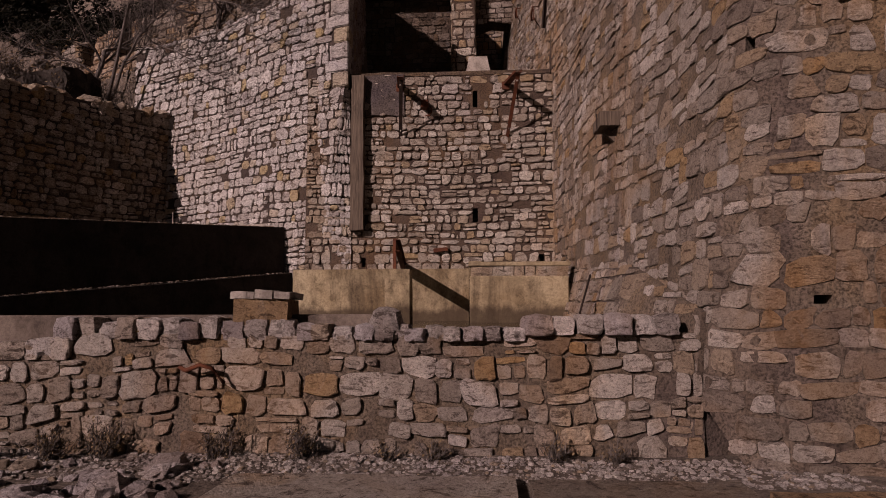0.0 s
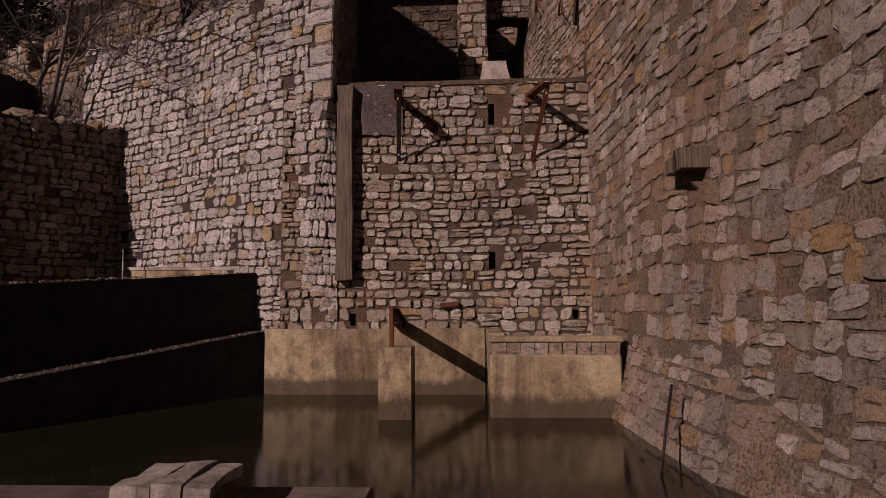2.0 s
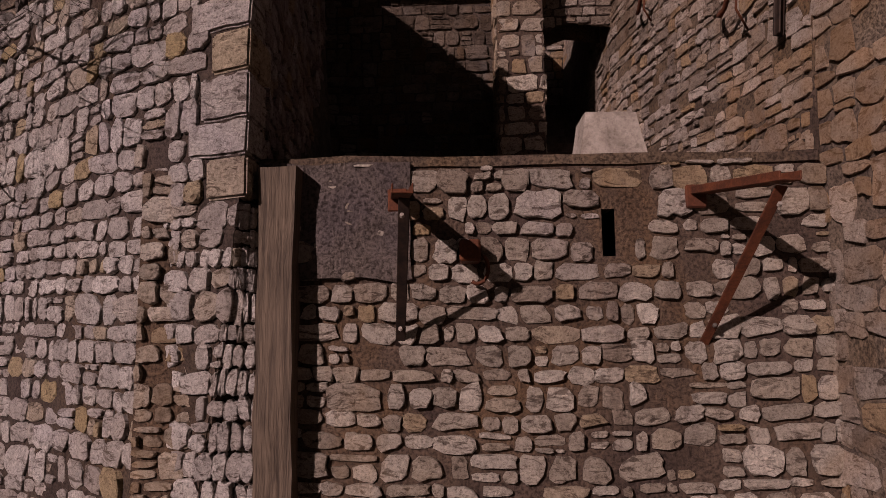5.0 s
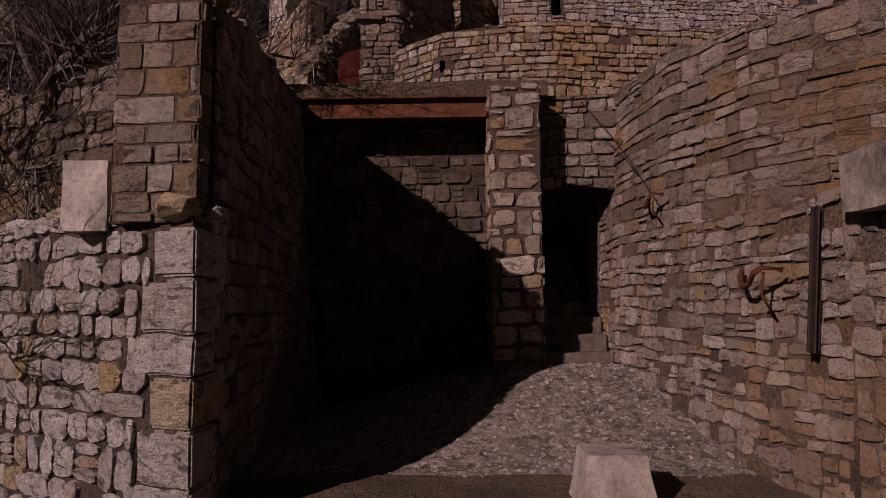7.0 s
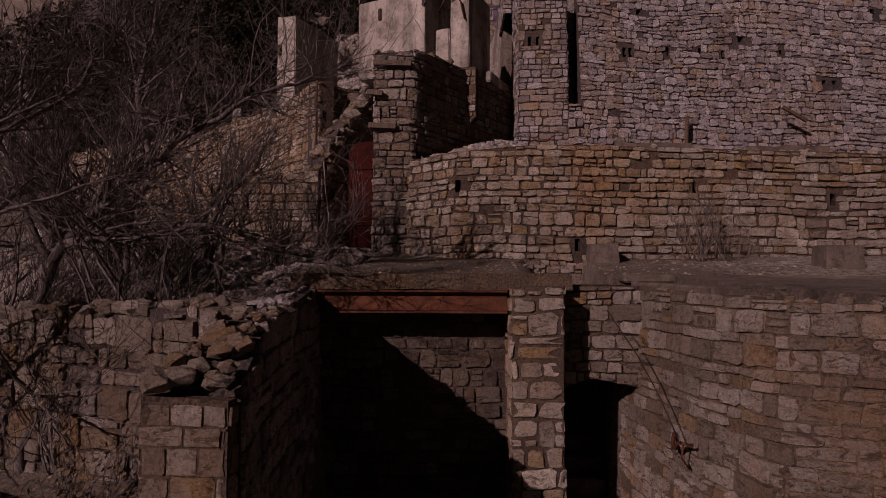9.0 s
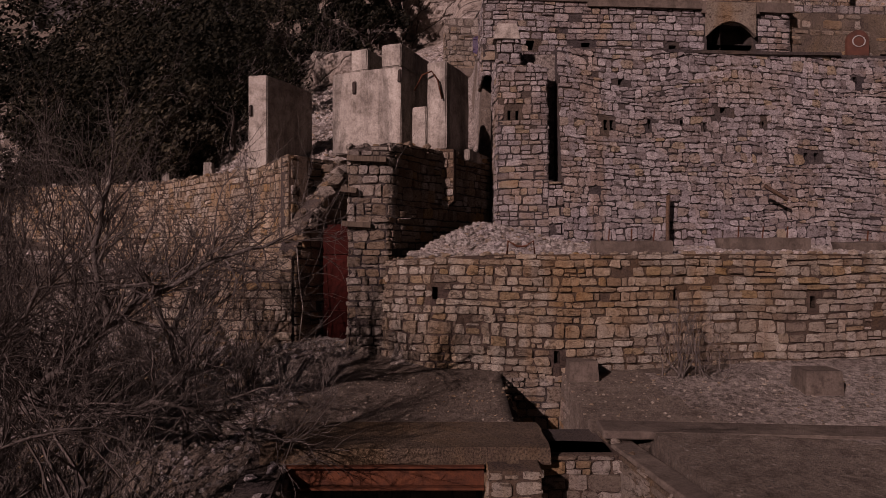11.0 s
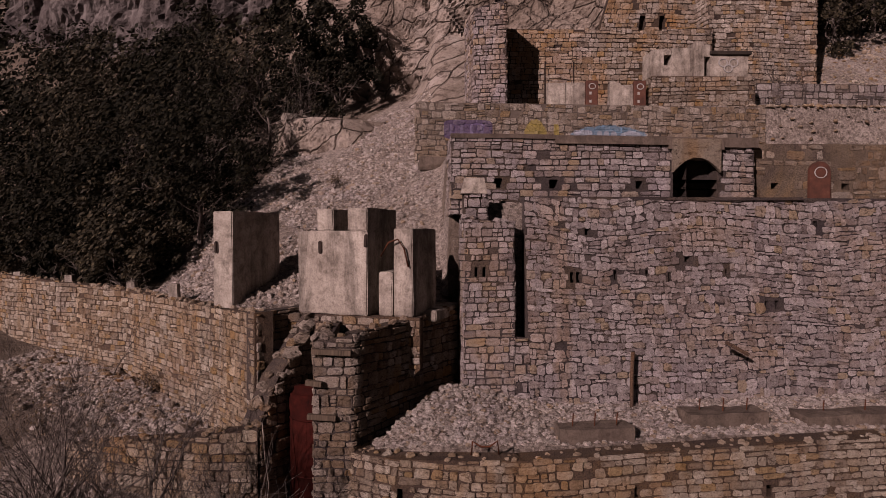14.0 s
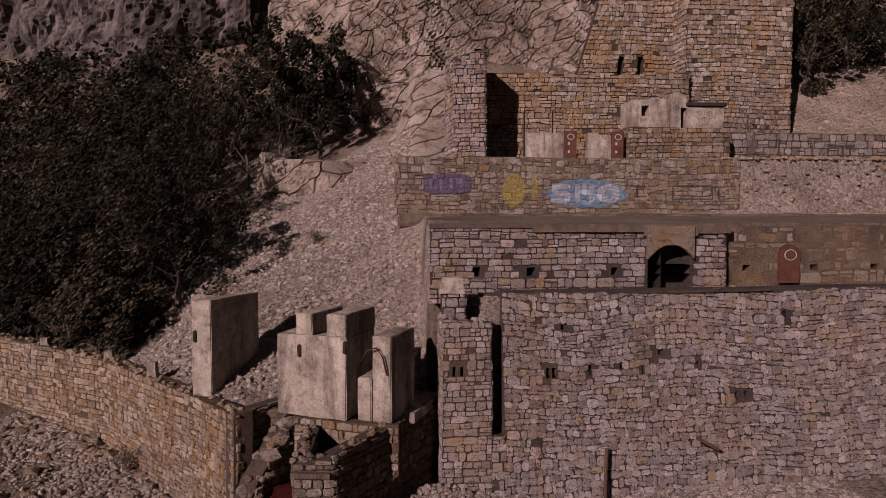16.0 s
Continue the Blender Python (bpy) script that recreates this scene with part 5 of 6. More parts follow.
def wall_hook(p, label, size=1.0):
    ob = thing("wall_hook", p, label, "hook", "bent hooks on the alcove wall")
    b, p = bmesh.new(), Vector(p)
    pts = [(0.02, 0.34, 0.05), (-0.03, 0.26, -0.02), (-0.06, 0.16, -0.07), (-0.07, 0.05, -0.06), (-0.07, -0.04, 0.02), (-0.06, -0.16, 0.05), (0.05, -0.2, 0.03)]
    tube(b, [p + Vector(q) * size for q in pts], 0.02, 6)
    part("hook", b, M_RUST, ob, smooth=True)
    b = bmesh.new()
    tube(b, [p + Vector((-0.04, -0.12, 0.02)) * size, p + Vector((-0.05, -0.1, -0.14)) * size, p + Vector((0.06, -0.04, -0.28)) * size], 0.01, 5)
    part("stay", b, M_RUST, ob, smooth=True)
    return ob


wall_hook((1.80, 17.05, 6.75), "large bent rusty hook in the stone wall")
wall_hook((1.58, 18.65, 7.55), "bent rusty hook in the stone wall", 0.8)
channel = thing("iron_channel", (1.95, 16.65, 6.7), "dark upright iron channel on the wall", "channel")
bar("web", (1.91, 16.66, 6.25), (1.99, 16.66, 7.17), 0.075, 0.02, M_IRON, channel, up=(0, 1, 0))
bar("flange", (1.89, 16.62, 6.25), (1.97, 16.62, 7.17), 0.012, 0.05, M_IRON, channel, up=(0, 1, 0))
cable = thing("hanging_cable", (1.3, 18.9, 8.2), "thin dark cable hanging across the stone wall", "cable")
b = bmesh.new()
tube(b, [(1.05, 19.35, 8.75), (1.3, 19.1, 8.3), (1.42, 18.8, 7.95), (1.5, 18.5, 7.6)], 0.007, 5)
part("wire", b, M_IRON, cable, smooth=True)
plaster = worn_block("plaster_coping", (1.96, 15.4, 7.08), (2.5, 16.36, 7.42), M_CONC, "smooth pale plaster coping on the side wall", "coping", rough=0.012, cuts=5)
tagged(plaster, kind="structure")
lip = thing("terrace_edge", (2.3, 18.6, 9.0), "worn concrete edge slab of the terrace", "edge slab")
bar("slab", (1.66, 20.2, 8.98), (1.95, 18.5, 8.96), 0.3, 0.12, M_CONC_BROWN, lip, bevel=0.02)
bar("slab", (1.5, 20.6, 9.08), (7.0, 20.2, 9.06), 0.5, 0.10, M_CONC_BROWN, lip, bevel=0.02)
cubes = [((1.47, 22.3, 9.15), (1.93, 22.66, 9.6)), ((4.7, 21.75, 9.15), (5.25, 22.2, 9.56))]
for lo, hi in cubes:
    worn_block("concrete_block", lo, hi, M_CONC_BROWN, "low square grey concrete block on the terrace", "block", rough=0.012, taper=0.9)

# ---- concrete engine footings ----


def slant(name, corner, along, deep, z0, z1, mat, parent, label=""):
    """An upright block with a turned plan: front right corner, front vector to the left, depth vector."""
    c, a, d = Vector((*corner, 0)), Vector((*along, 0)), Vector((*deep, 0))
    b = bmesh.new()
    vs = [b.verts.new(p + Vector((0, 0, z))) for z in (z0, z1) for p in (c, c + a, c + a + d, c + d)]
    fs = [b.faces.new([vs[i] for i in f]) for f in ((0, 1, 2, 3), (7, 6, 5, 4), (0, 4, 5, 1), (1, 5, 6, 2), (2, 6, 7, 3), (3, 7, 4, 0))]
    bmesh.ops.recalc_face_normals(b, faces=fs)
    bmesh.ops.bevel(b, geom=list(b.edges), offset=0.018, segments=2, affect="EDGES")
    bmesh.ops.subdivide_edges(b, edges=[e for e in b.edges if e.calc_length() > 0.3], cuts=4, use_grid_fill=True)
    for v in b.verts:
        v.co += Vector(noise.noise_vector(v.co * 3.0)) * 0.014 + Vector(noise.noise_vector(v.co * 11.0)) * 0.010
    return part(name, b, mat, parent, label)


bast = bpy.data.objects["wall_bastion"]
z, i = 5.02, 0
while z < 7.0:
    h, w = QUOIN_H[i % 3], QUOIN_W[i % 3]
    k = (z - 5.0) / 2.1
    slant("stone", (-1.778 + 0.02 * k, 16.152 - 0.045 * k), (-0.93 * (w + 0.05), 0.36 * (w + 0.05)), (0.0, QUOIN_D[i % 3] + 0.1), z, z + h - 0.014, M_WHITE, bast)
    z, i = z + h, i + 1
F, D = (-0.92, 0.395), (0.395, 0.92)
slabbase = thing("footing_slab", (-1.0, 25.6, 13.2), "concrete base slab under the engine footings", "slab")
slant("slab", (0.12, 25.34), (F[0] * 3.13, F[1] * 3.13), (D[0] * 1.6, D[1] * 1.6), 13.05, 13.262, M_CONC, slabbase)
left = thing("engine_footing", (-4.4, 28.2, 13.2), "tall weathered concrete engine footing with a dark shaded side", "footing", "engine footings")
slant("body", (-4.46, 27.44), (-0.44, 0.05), (0.72, 1.65), 12.9, 15.3, M_CONC, left)
slant("socket", (-4.80, 27.43), (-0.08, 0.01), (0.03, 0.05), 14.35, 14.62, M_IRON, left, "dark rectangular socket")
mid = thing("engine_footing", (-2.0, 25.6, 13.2), "broad concrete engine footing with two raised piers", "footing", "engine footings")
slant("body", (-1.22, 25.14), (F[0] * 1.56, F[1] * 1.56), (D[0] * 1.3, D[1] * 1.3), 13.2, 14.84, M_CONC, mid)
slant("raised_pier", (-1.90, 25.43), (F[0] * 0.38, F[1] * 0.38), (D[0] * 1.25, D[1] * 1.25), 14.845, 15.27, M_CONC, mid)
slant("raised_pier", (-1.22, 25.12), (F[0] * 0.42, F[1] * 0.42), (D[0] * 1.32, D[1] * 1.32), 14.842, 15.29, M_CONC, mid)
slant("socket", (-2.14, 25.50), (F[0] * 0.09, F[1] * 0.09), (D[0] * 0.05, D[1] * 0.05), 14.38, 14.64, M_IRON, mid, "dark rectangular socket")
slant("socket", (-1.21, 25.10), (F[0] * 0.09, F[1] * 0.09), (D[0] * 0.05, D[1] * 0.05), 14.52, 14.78, M_IRON, mid, "dark rectangular socket")
right = thing("engine_footing", (-0.4, 25.4, 13.2), "narrow concrete engine footing with a bent pipe", "footing", "engine footings")
slant("body", (-0.34, 24.92), (F[0] * 0.40, F[1] * 0.40), (D[0] * 1.2, D[1] * 1.2), 13.2, 14.88, M_CONC, right)
slant("wedge", (-0.73, 25.07), (F[0] * 0.3, F[1] * 0.3), (D[0] * 0.9, D[1] * 0.9), 13.2, 14.05, M_CONC, right)
b = bmesh.new()
tube(b, [(-0.95, 25.1, 14.35), (-0.8, 24.98, 14.62), (-0.62, 24.93, 14.68), (-0.5, 24.9, 14.5), (-0.42, 24.9, 14.15)], 0.018, 6)
part("pipe", b, M_RUST, right, smooth=True)
# red iron, darkened to paint in the shade inside the doorway
k = Mat("shade_dark_red_iron", 0.85)
k.b.inputs["Specular IOR Level"].default_value = 0.05
n1, n2 = k.noise(2.5, 6.0, 0.7, warp=0.6), k.noise(22.0, 5.0, 0.7)
M_MAROON = k.done(k.ramp(n1, (0.3, (0.010, 0.003, 0.0025)), (0.55, (0.032, 0.006, 0.0045)), (0.75, (0.055, 0.011, 0.008))), n2, 0.6, 0.01)
redbox = thing("rusty_tank", (-2.45, 25.2, 9.5), "red rusted iron tank in the doorway, shade put into its colour", "tank")
b = bmesh.new()
bmesh.ops.create_cone(b, cap_ends=True, segments=36, radius1=0.62, radius2=0.62, depth=2.3, matrix=Matrix.Translation((-2.2, 25.6, 10.62)))
bmesh.ops.bevel(b, geom=[e for e in b.edges if abs(e.verts[0].co.z - e.verts[1].co.z) < 1e-4], offset=0.1, segments=3, affect="EDGES")
part("shell", b, M_MAROON, redbox, smooth=True)
for z in (10.1, 11.2):
    b = bmesh.new()
    tube(b, [(-2.2 + 0.625 * math.cos(a), 25.6 + 0.625 * math.sin(a), z) for a in np.linspace(0, 2 * math.pi, 37)], 0.018, 5)
    part("hoop", b, M_MAROON, redbox, smooth=True)
for x0, x1, y, z in ((-2.02, -1.36, 23.5, 12.82), (-2.1, -1.62, 23.52, 11.72), (-2.12, -1.85, 23.5, 12.3)):
    stick = thing("timber_stub", (x0, y, z), "broken dark timber stub set in the stone jamb", "timber", "timber stubs in the jamb")
    bar("timber", (x0, y + 0.02, z), (x1, y, z - 0.03), 0.1, 0.09, M_WOOD, stick)
wire = thing("hanging_wire", (-3.1, 24.6, 10.5), "pale slack wire hanging in the doorway", "wire")
b = bmesh.new()
tube(b, [(-3.12, 24.62, 11.3), (-3.06, 24.55, 10.7), (-2.98, 24.5, 10.2), (-3.05, 24.5, 9.6)], 0.012, 5)
part("strand", b, M_CONC, wire, smooth=True)
pinnacle = worn_block("concrete_pinnacle", (0.64, 25.82, 15.60), (1.20, 26.25, 15.93), M_CONC, "pale tapered concrete cap on the buttress", "cap", rough=0.015, taper=0.7)
pole = thing("leaning_pipe", (4.0, 25.5, 11.4), "rusty iron pipe leaning against the wall", "pipe")
b = bmesh.new()
tube(b, [(4.02, 25.30, 11.2), (4.08, 25.48, 11.9), (4.14, 25.60, 12.36)], 0.04, 7)
part("tube", b, M_DULL, pole, smooth=True)
chute = thing("rusty_chute", (6.4, 26.0, 12.3), "rusty iron bar sticking out of the wall", "bar")
bar("bar", (6.05, 25.55, 12.55), (6.55, 25.6, 12.28), 0.05, 0.07, M_DULL, chute)
for lo, hi in (((2.2, 23.6, 11.1), (3.5, 24.05, 11.42)), ((4.7, 24.2, 11.15), (6.2, 24.7, 11.48)), ((6.9, 24.3, 11.15), (9.6, 24.8, 11.4))):
    kerb = thing("concrete_plinth", ((lo[0] + hi[0]) / 2, lo[1], lo[2]), "low concrete plinth with rusty bolts", "plinth", "low plinths on the terrace")
    worn_block("body", lo, hi, M_CONC_BROWN, "", "", rough=0.04, parent=kerb, turn=4)
    for k in (0.2, 0.5, 0.8):
        x = lo[0] + (hi[0] - lo[0]) * k
        bar("bolt", (x, (lo[1] + hi[1]) / 2, hi[2] - 0.05), (x + 0.02, (lo[1] + hi[1]) / 2, hi[2] + 0.22), 0.02, 0.02, M_RUST, kerb, up=(0, 1, 0))
rail = thing("bent_rail", (0.9, 23.2, 11.25), "short bent rusty iron rail on the terrace edge", "rail")
b = bmesh.new()
tube(b, [(0.62, 23.05, 11.2), (0.64, 23.05, 11.42), (0.78, 23.05, 11.33), (0.92, 23.05, 11.33), (1.05, 23.05, 11.42), (1.07, 23.05, 11.2)], 0.018, 5)
part("rail", b, M_RUST, rail, smooth=True)

# ---- upper ruin ----
def arch_panel(name, a, b, z0, z1, rise, thick, mat, parent):
    """A panel from a to b (plan points), z0 to z1, whose lower edge is a shallow arch."""
    bm, n = bmesh.new(), 14
    a, b = Vector((*a, 0)), Vector((*b, 0))
    d = (b - a).normalized()
    out = Vector((d.y, -d.x, 0))
    rows = []
    for i in range(n + 1):
        k = i / n
        p = a + (b - a) * k
        lo = z0 + rise * (1 - (2 * k - 1) ** 2)
        rows.append([bm.verts.new(p + out * o + Vector((0, 0, z))) for o, z in ((thick, lo), (thick, z1), (0, z1), (0, lo))])
    for p, q in zip(rows, rows[1:]):
        for j in range(4):
            bm.faces.new((p[j], q[j], q[(j + 1) % 4], p[(j + 1) % 4]))
    bm.faces.new(rows[0])
    bm.faces.new(rows[-1][::-1])
    bmesh.ops.recalc_face_normals(bm, faces=bm.faces)
    return part(name, bm, mat, parent)


k = Mat("red_paint", 0.7)
n1 = k.noise(3.0, 5.0, 0.7)
M_RED = k.done(k.ramp(n1, (0.3, (0.045, 0.02, 0.015)), (0.6, (0.095, 0.036, 0.024)), (0.8, (0.15, 0.085, 0.065))), n1, 0.4, 0.01)
M_CHALK = Mat("white_paint", 0.8).done((0.30, 0.28, 0.27))
M_BLACKPAINT = Mat("black_paint", 0.7).done((0.025, 0.02, 0.022))

vault = thing("brick_arch", (6.4, 27.55, 16.5), "shallow stone arch over the gallery opening", "arch")
arch_panel("arch", (5.68, 27.50), (6.85, 27.59), 16.2, 16.98, 0.34, 0.10, M_TAN, vault)
gal = [((5.60, 27.50, 16.74), (6.95, 27.70, 17.02)), ((2.9, 27.38, 16.84), (5.6, 27.6, 17.03)), ((6.95, 27.6, 16.80), (7.82, 27.80, 17.03)), ((0.5, 27.24, 16.94), (2.9, 27.45, 17.04))]
for lo, hi in gal:
    tagged(worn_block("coping_slab", lo, hi, M_CONC_BROWN, "stained concrete coping slab on the gallery wall", "coping", rough=0.012, turn=3.5, cuts=5), kind="structure")
tagged(worn_block("gallery_edge", (2.0, 26.46, 15.5), (8.3, 26.95, 15.57), M_MORTAR_GREY, "thin concrete edge on the retaining wall", "coping", rough=0.02, turn=3.6, cuts=6), kind="structure")
tagged(worn_block("gallery_edge", (8.3, 26.99, 15.5), (14.5, 27.45, 15.57), M_MORTAR_GREY, "thin concrete edge on the retaining wall", "coping", rough=0.02, turn=3.6, cuts=6), kind="structure")
tagged(worn_block("terrace_kerb", (-0.2, 34.2, 16.9), (19, 34.7, 17.3), M_CONC_BROWN, "stained concrete kerb along the upper terrace", "kerb", rough=0.09, turn=1.5, cuts=24), kind="structure")
hatch = thing("painted_hatch", (9.5, 27.9, 16.0), "faded red arched hatch with a painted white ring", "hatch")
b = bmesh.new()
pts = [(9.28, 15.55), (9.80, 15.55)] + [(9.54 + 0.26 * math.cos(a), 16.28 + 0.24 * math.sin(a)) for a in np.linspace(0, math.pi, 11)]
f = b.faces.new([b.verts.new((x, 27.97, z)) for x, z in pts])
e = bmesh.ops.extrude_face_region(b, geom=[f])
for v in (g for g in e["geom"] if isinstance(g, bmesh.types.BMVert)):
    v.co.y += 0.09
bmesh.ops.recalc_face_normals(b, faces=b.faces)
part("panel", b, M_RED, hatch)
b = bmesh.new()
tube(b, [(9.55 + 0.15 * math.cos(a), 27.962, 16.25 + 0.13 * math.sin(a)) for a in np.linspace(0, 6.283, 19)], 0.013, 5)
part("ring", b, M_CHALK, hatch, "white painted ring")
screen = thing("concrete_partition", (6.3, 36.3, 19.3), "row of stained upright concrete slabs and red boards", "partition")
for x0, x1, y in ((4.55, 5.22, 36.35), (5.24, 5.95, 36.3), (6.9, 7.3, 36.3), (7.31, 7.76, 36.28)):
    worn_block("slab", (x0, y, 19.25), (x1, y + 0.35, 20.36 - 0.08 * (x0 > 7)), M_CONC, "", "", rough=0.02, parent=screen, cuts=4)
for x0, x1 in ((5.97, 6.42), (7.77, 8.22)):
    door = box("board", (x0, 36.2, 19.25), (x1, 36.4, 20.42), M_RED, screen, "faded red painted board", bevel=0.02, rough=0.01)
    for i in range(2):
        box("mark", (x0 + 0.12, 36.188, 19.6 + i * 0.3), (x0 + 0.2, 36.198, 19.7 + i * 0.3), M_CHALK, door, bevel=0)
    b = bmesh.new()
    tube(b, [((x0 + x1) / 2 + 0.12 * math.cos(a), 36.19, 20.2 + 0.1 * math.sin(a)) for a in np.linspace(0, 6.283, 15)], 0.022, 4)
    part("ring", b, M_CHALK, door)
house = thing("machine_house", (10.2, 36.4, 20.5), "weathered concrete machine house with two dark openings", "machine house")
for lo, hi in (((8.5, 36.3, 20.6), (8.92, 37.4, 21.6)), ((9.2, 36.3, 20.6), (10.0, 37.4, 21.65)), ((8.92, 36.3, 20.6), (9.2, 37.4, 21.02)), ((8.92, 36.3, 21.4), (9.2, 37.4, 21.62)), ((10.02, 36.1, 20.5), (10.35, 37.3, 21.85)), ((10.58, 36.1, 20.5), (12.0, 37.3, 21.35)), ((10.36, 36.1, 21.3), (10.57, 37.3, 21.75))):
    worn_block("wall", lo, hi, M_CONC, "", "", rough=0.02, parent=house, cuts=3)
box("roof", (10.55, 36.0, 21.36), (12.1, 37.3, 21.50), M_CONC_DARK, house, bevel=0.02)
for dx, dz, r in ((-0.2, 0.1, 0.16), (0.2, 0.1, 0.16), (0.0, -0.12, 0.15)):
    b = bmesh.new()
    tube(b, [(11.25 + dx + r * math.cos(a), 36.085, 20.98 + dz + r * 0.9 * math.sin(a)) for a in np.linspace(0, 6.283, 13)], 0.025, 4)
    part("painted_loop", b, M_CHALK, house, "white painted loop")
for i, x in enumerate((4.52, 5.6)):
    spike = thing("iron_spike", (x, 36.6, 20.3), "thin upright iron bar on the ruin", "bar", "iron bars")
    bar("bar", (x, 36.6, 19.4), (x, 36.6, 21.2), 0.05, 0.05, M_IRON, spike, up=(0, 1, 0))
for x, y in ((-13.6, 34.45), (-11.0, 32.75), (-8.4, 31.15), (-6.45, 29.15)):
    worn_block("fence_stub", (x - 0.12, y - 0.02, 13.0), (x + 0.12, y + 0.22, 13.52), M_CONC, "short concrete fence stub on the retaining wall", "post", rough=0.012, taper=0.85, group="fence stubs", cuts=3)
boulder = worn_block("concrete_lump", (-6.2, 40.8, 19.0), (-5.2, 41.7, 20.0), M_CONC, "grey concrete lump half buried on the slope", "block", rough=0.08, turn=30)

# ---- rock faces ----
k = Mat("cliff_rock", 0.92)
n1, n2, n3 = k.noise(0.28, 6.0, 0.65, warp=0.8), k.noise(1.7, 8.0, 0.72, warp=0.6), k.noise(9.0, 6.0, 0.75)
c = k.ramp(n1, (0.3, (0.16, 0.123, 0.10)), (0.5, (0.28, 0.228, 0.193)), (0.68, (0.39, 0.336, 0.304)))
c = k.mix(0.9, c, k.ramp(n2, (0.38, (0.30, 0.26, 0.25)), (0.47, (0.95, 0.95, 0.95)), (0.62, (1.1, 1.1, 1.1))), "MULTIPLY")
c = k.mix(0.6, c, k.ramp(n3, (0.34, (0.4, 0.38, 0.36)), (0.56, (1.05, 1.05, 1.05))), "MULTIPLY")
turn = k.n("ShaderNodeVectorRotate")
turn.rotation_type = "Y_AXIS"
turn.inputs["Angle"].default_value = 0.6
k.put(k.coord, turn.inputs["Vector"])
bend = k.n("ShaderNodeTexNoise")
bend.inputs["Scale"].default_value = 0.9
bend.inputs["Detail"].default_value = 5.0
k.put(k.coord, bend.inputs["Vector"])
shift = k.n("ShaderNodeVectorMath")
shift.operation = "MULTIPLY_ADD"
shift.inputs[1].default_value = (0.5, 0.5, 0.5)
k.put(bend.outputs["Color"], shift.inputs[0])
k.put(turn.outputs[0], shift.inputs[2])
bed = k.n("ShaderNodeVectorMath")
bed.operation = "MULTIPLY"
bed.inputs[1].default_value = (0.45, 0.45, 1.3)
k.put(shift.outputs[0], bed.inputs[0])
split = k.n("ShaderNodeTexVoronoi")
split.feature = "DISTANCE_TO_EDGE"
split.inputs["Scale"].default_value = 1.0
k.put(bed.outputs[0], split.inputs["Vector"])
crack = k.level(split.outputs["Distance"], 0.0, 0.045, 0.0, 1.0)
c = k.mix(1.0, c, k.ramp(crack, (0.0, (0.22, 0.18, 0.16)), (0.8, (1, 1, 1))), "MULTIPLY")
M_CLIFF = k.done(c, k.math("ADD", k.math("ADD", n2, k.math("MULTIPLY", n3, 0.5)), crack), 1.0, 0.14)
# steep bare rock shows where the hillside breaks off beside the tower
gsheet.data.materials.append(M_CLIFF)
for poly in gsheet.data.polygons:
    if poly.center.y > 33.5 and poly.center.x < 4.5 and (poly.normal.z < 0.62 or (-0.6 < poly.center.x < 3 and 38.6 < poly.center.y < 46)):
        poly.material_index = 2
k = Mat("grey_cliff_rock", 0.92)
n1, n2 = k.noise(0.3, 6.0, 0.65, vec=k.stretched(1.6, 1.6, 0.5), warp=0.8), k.noise(1.4, 8.0, 0.75, warp=0.6)
c = k.mix(0.9, k.ramp(n1, (0.3, (0.042, 0.034, 0.034)), (0.5, (0.106, 0.088, 0.086)), (0.7, (0.18, 0.156, 0.152))), k.ramp(n2, (0.38, (0.25, 0.22, 0.22)), (0.54, (1, 1, 1))), "MULTIPLY")
M_CLIFF_GREY = k.done(c, n2, 1.0, 0.2)


def cliff(name, line, z0, z1, lean, rough, label, seed, step=0.35, mat=M_CLIFF, dip=0.6, tall=1.0):
    """A broken rock face along a plan line, split into tilted blocks that follow slanting beds."""
    line = [Vector((*p, 0)) for p in line]
    lens = np.r_[0, np.cumsum([(b - a).length for a, b in zip(line, line[1:])])]
    nu, nz = int(lens[-1] / step) + 1, int((z1 - z0) / step) + 1
    vs, fs, off = [], [], Vector((seed * 7.3, seed, 0))

    def crag(q, size, deep):
        return deep * (abs(noise.noise(q * size + off)) * 2.0 - 0.6)

    for j in range(nz + 1):
        for i in range(nu + 1):
            u, z = lens[-1] * i / nu, z0 + (z1 - z0) * j / nz
            p = Vector((float(np.interp(u, lens, [q.x for q in line])), float(np.interp(u, lens, [q.y for q in line])) + lean * (z - z0), z))
            q = Vector((p.x * 0.7 + p.z * dip * 0.5, p.y * 0.2, (p.z + dip * p.x) * tall))
            q += Vector(noise.noise_vector(p * 0.5)) * 0.5
            p.y -= rough * (noise.noise(p * 0.16 + off) * 1.8 + crag(q, 0.33, 1.0) + crag(q, 0.8, 0.55) + crag(q, 1.7, 0.28) + crag(q, 3.6, 0.13))
            vs.append(p)
    for j in range(nz):
        for i in range(nu):
            k = j * (nu + 1) + i
            fs.append((k, k + 1, k + nu + 2, k + nu + 1))
    return tagged(link(name, vs, fs, mat), label, "cliff", kind="structure")


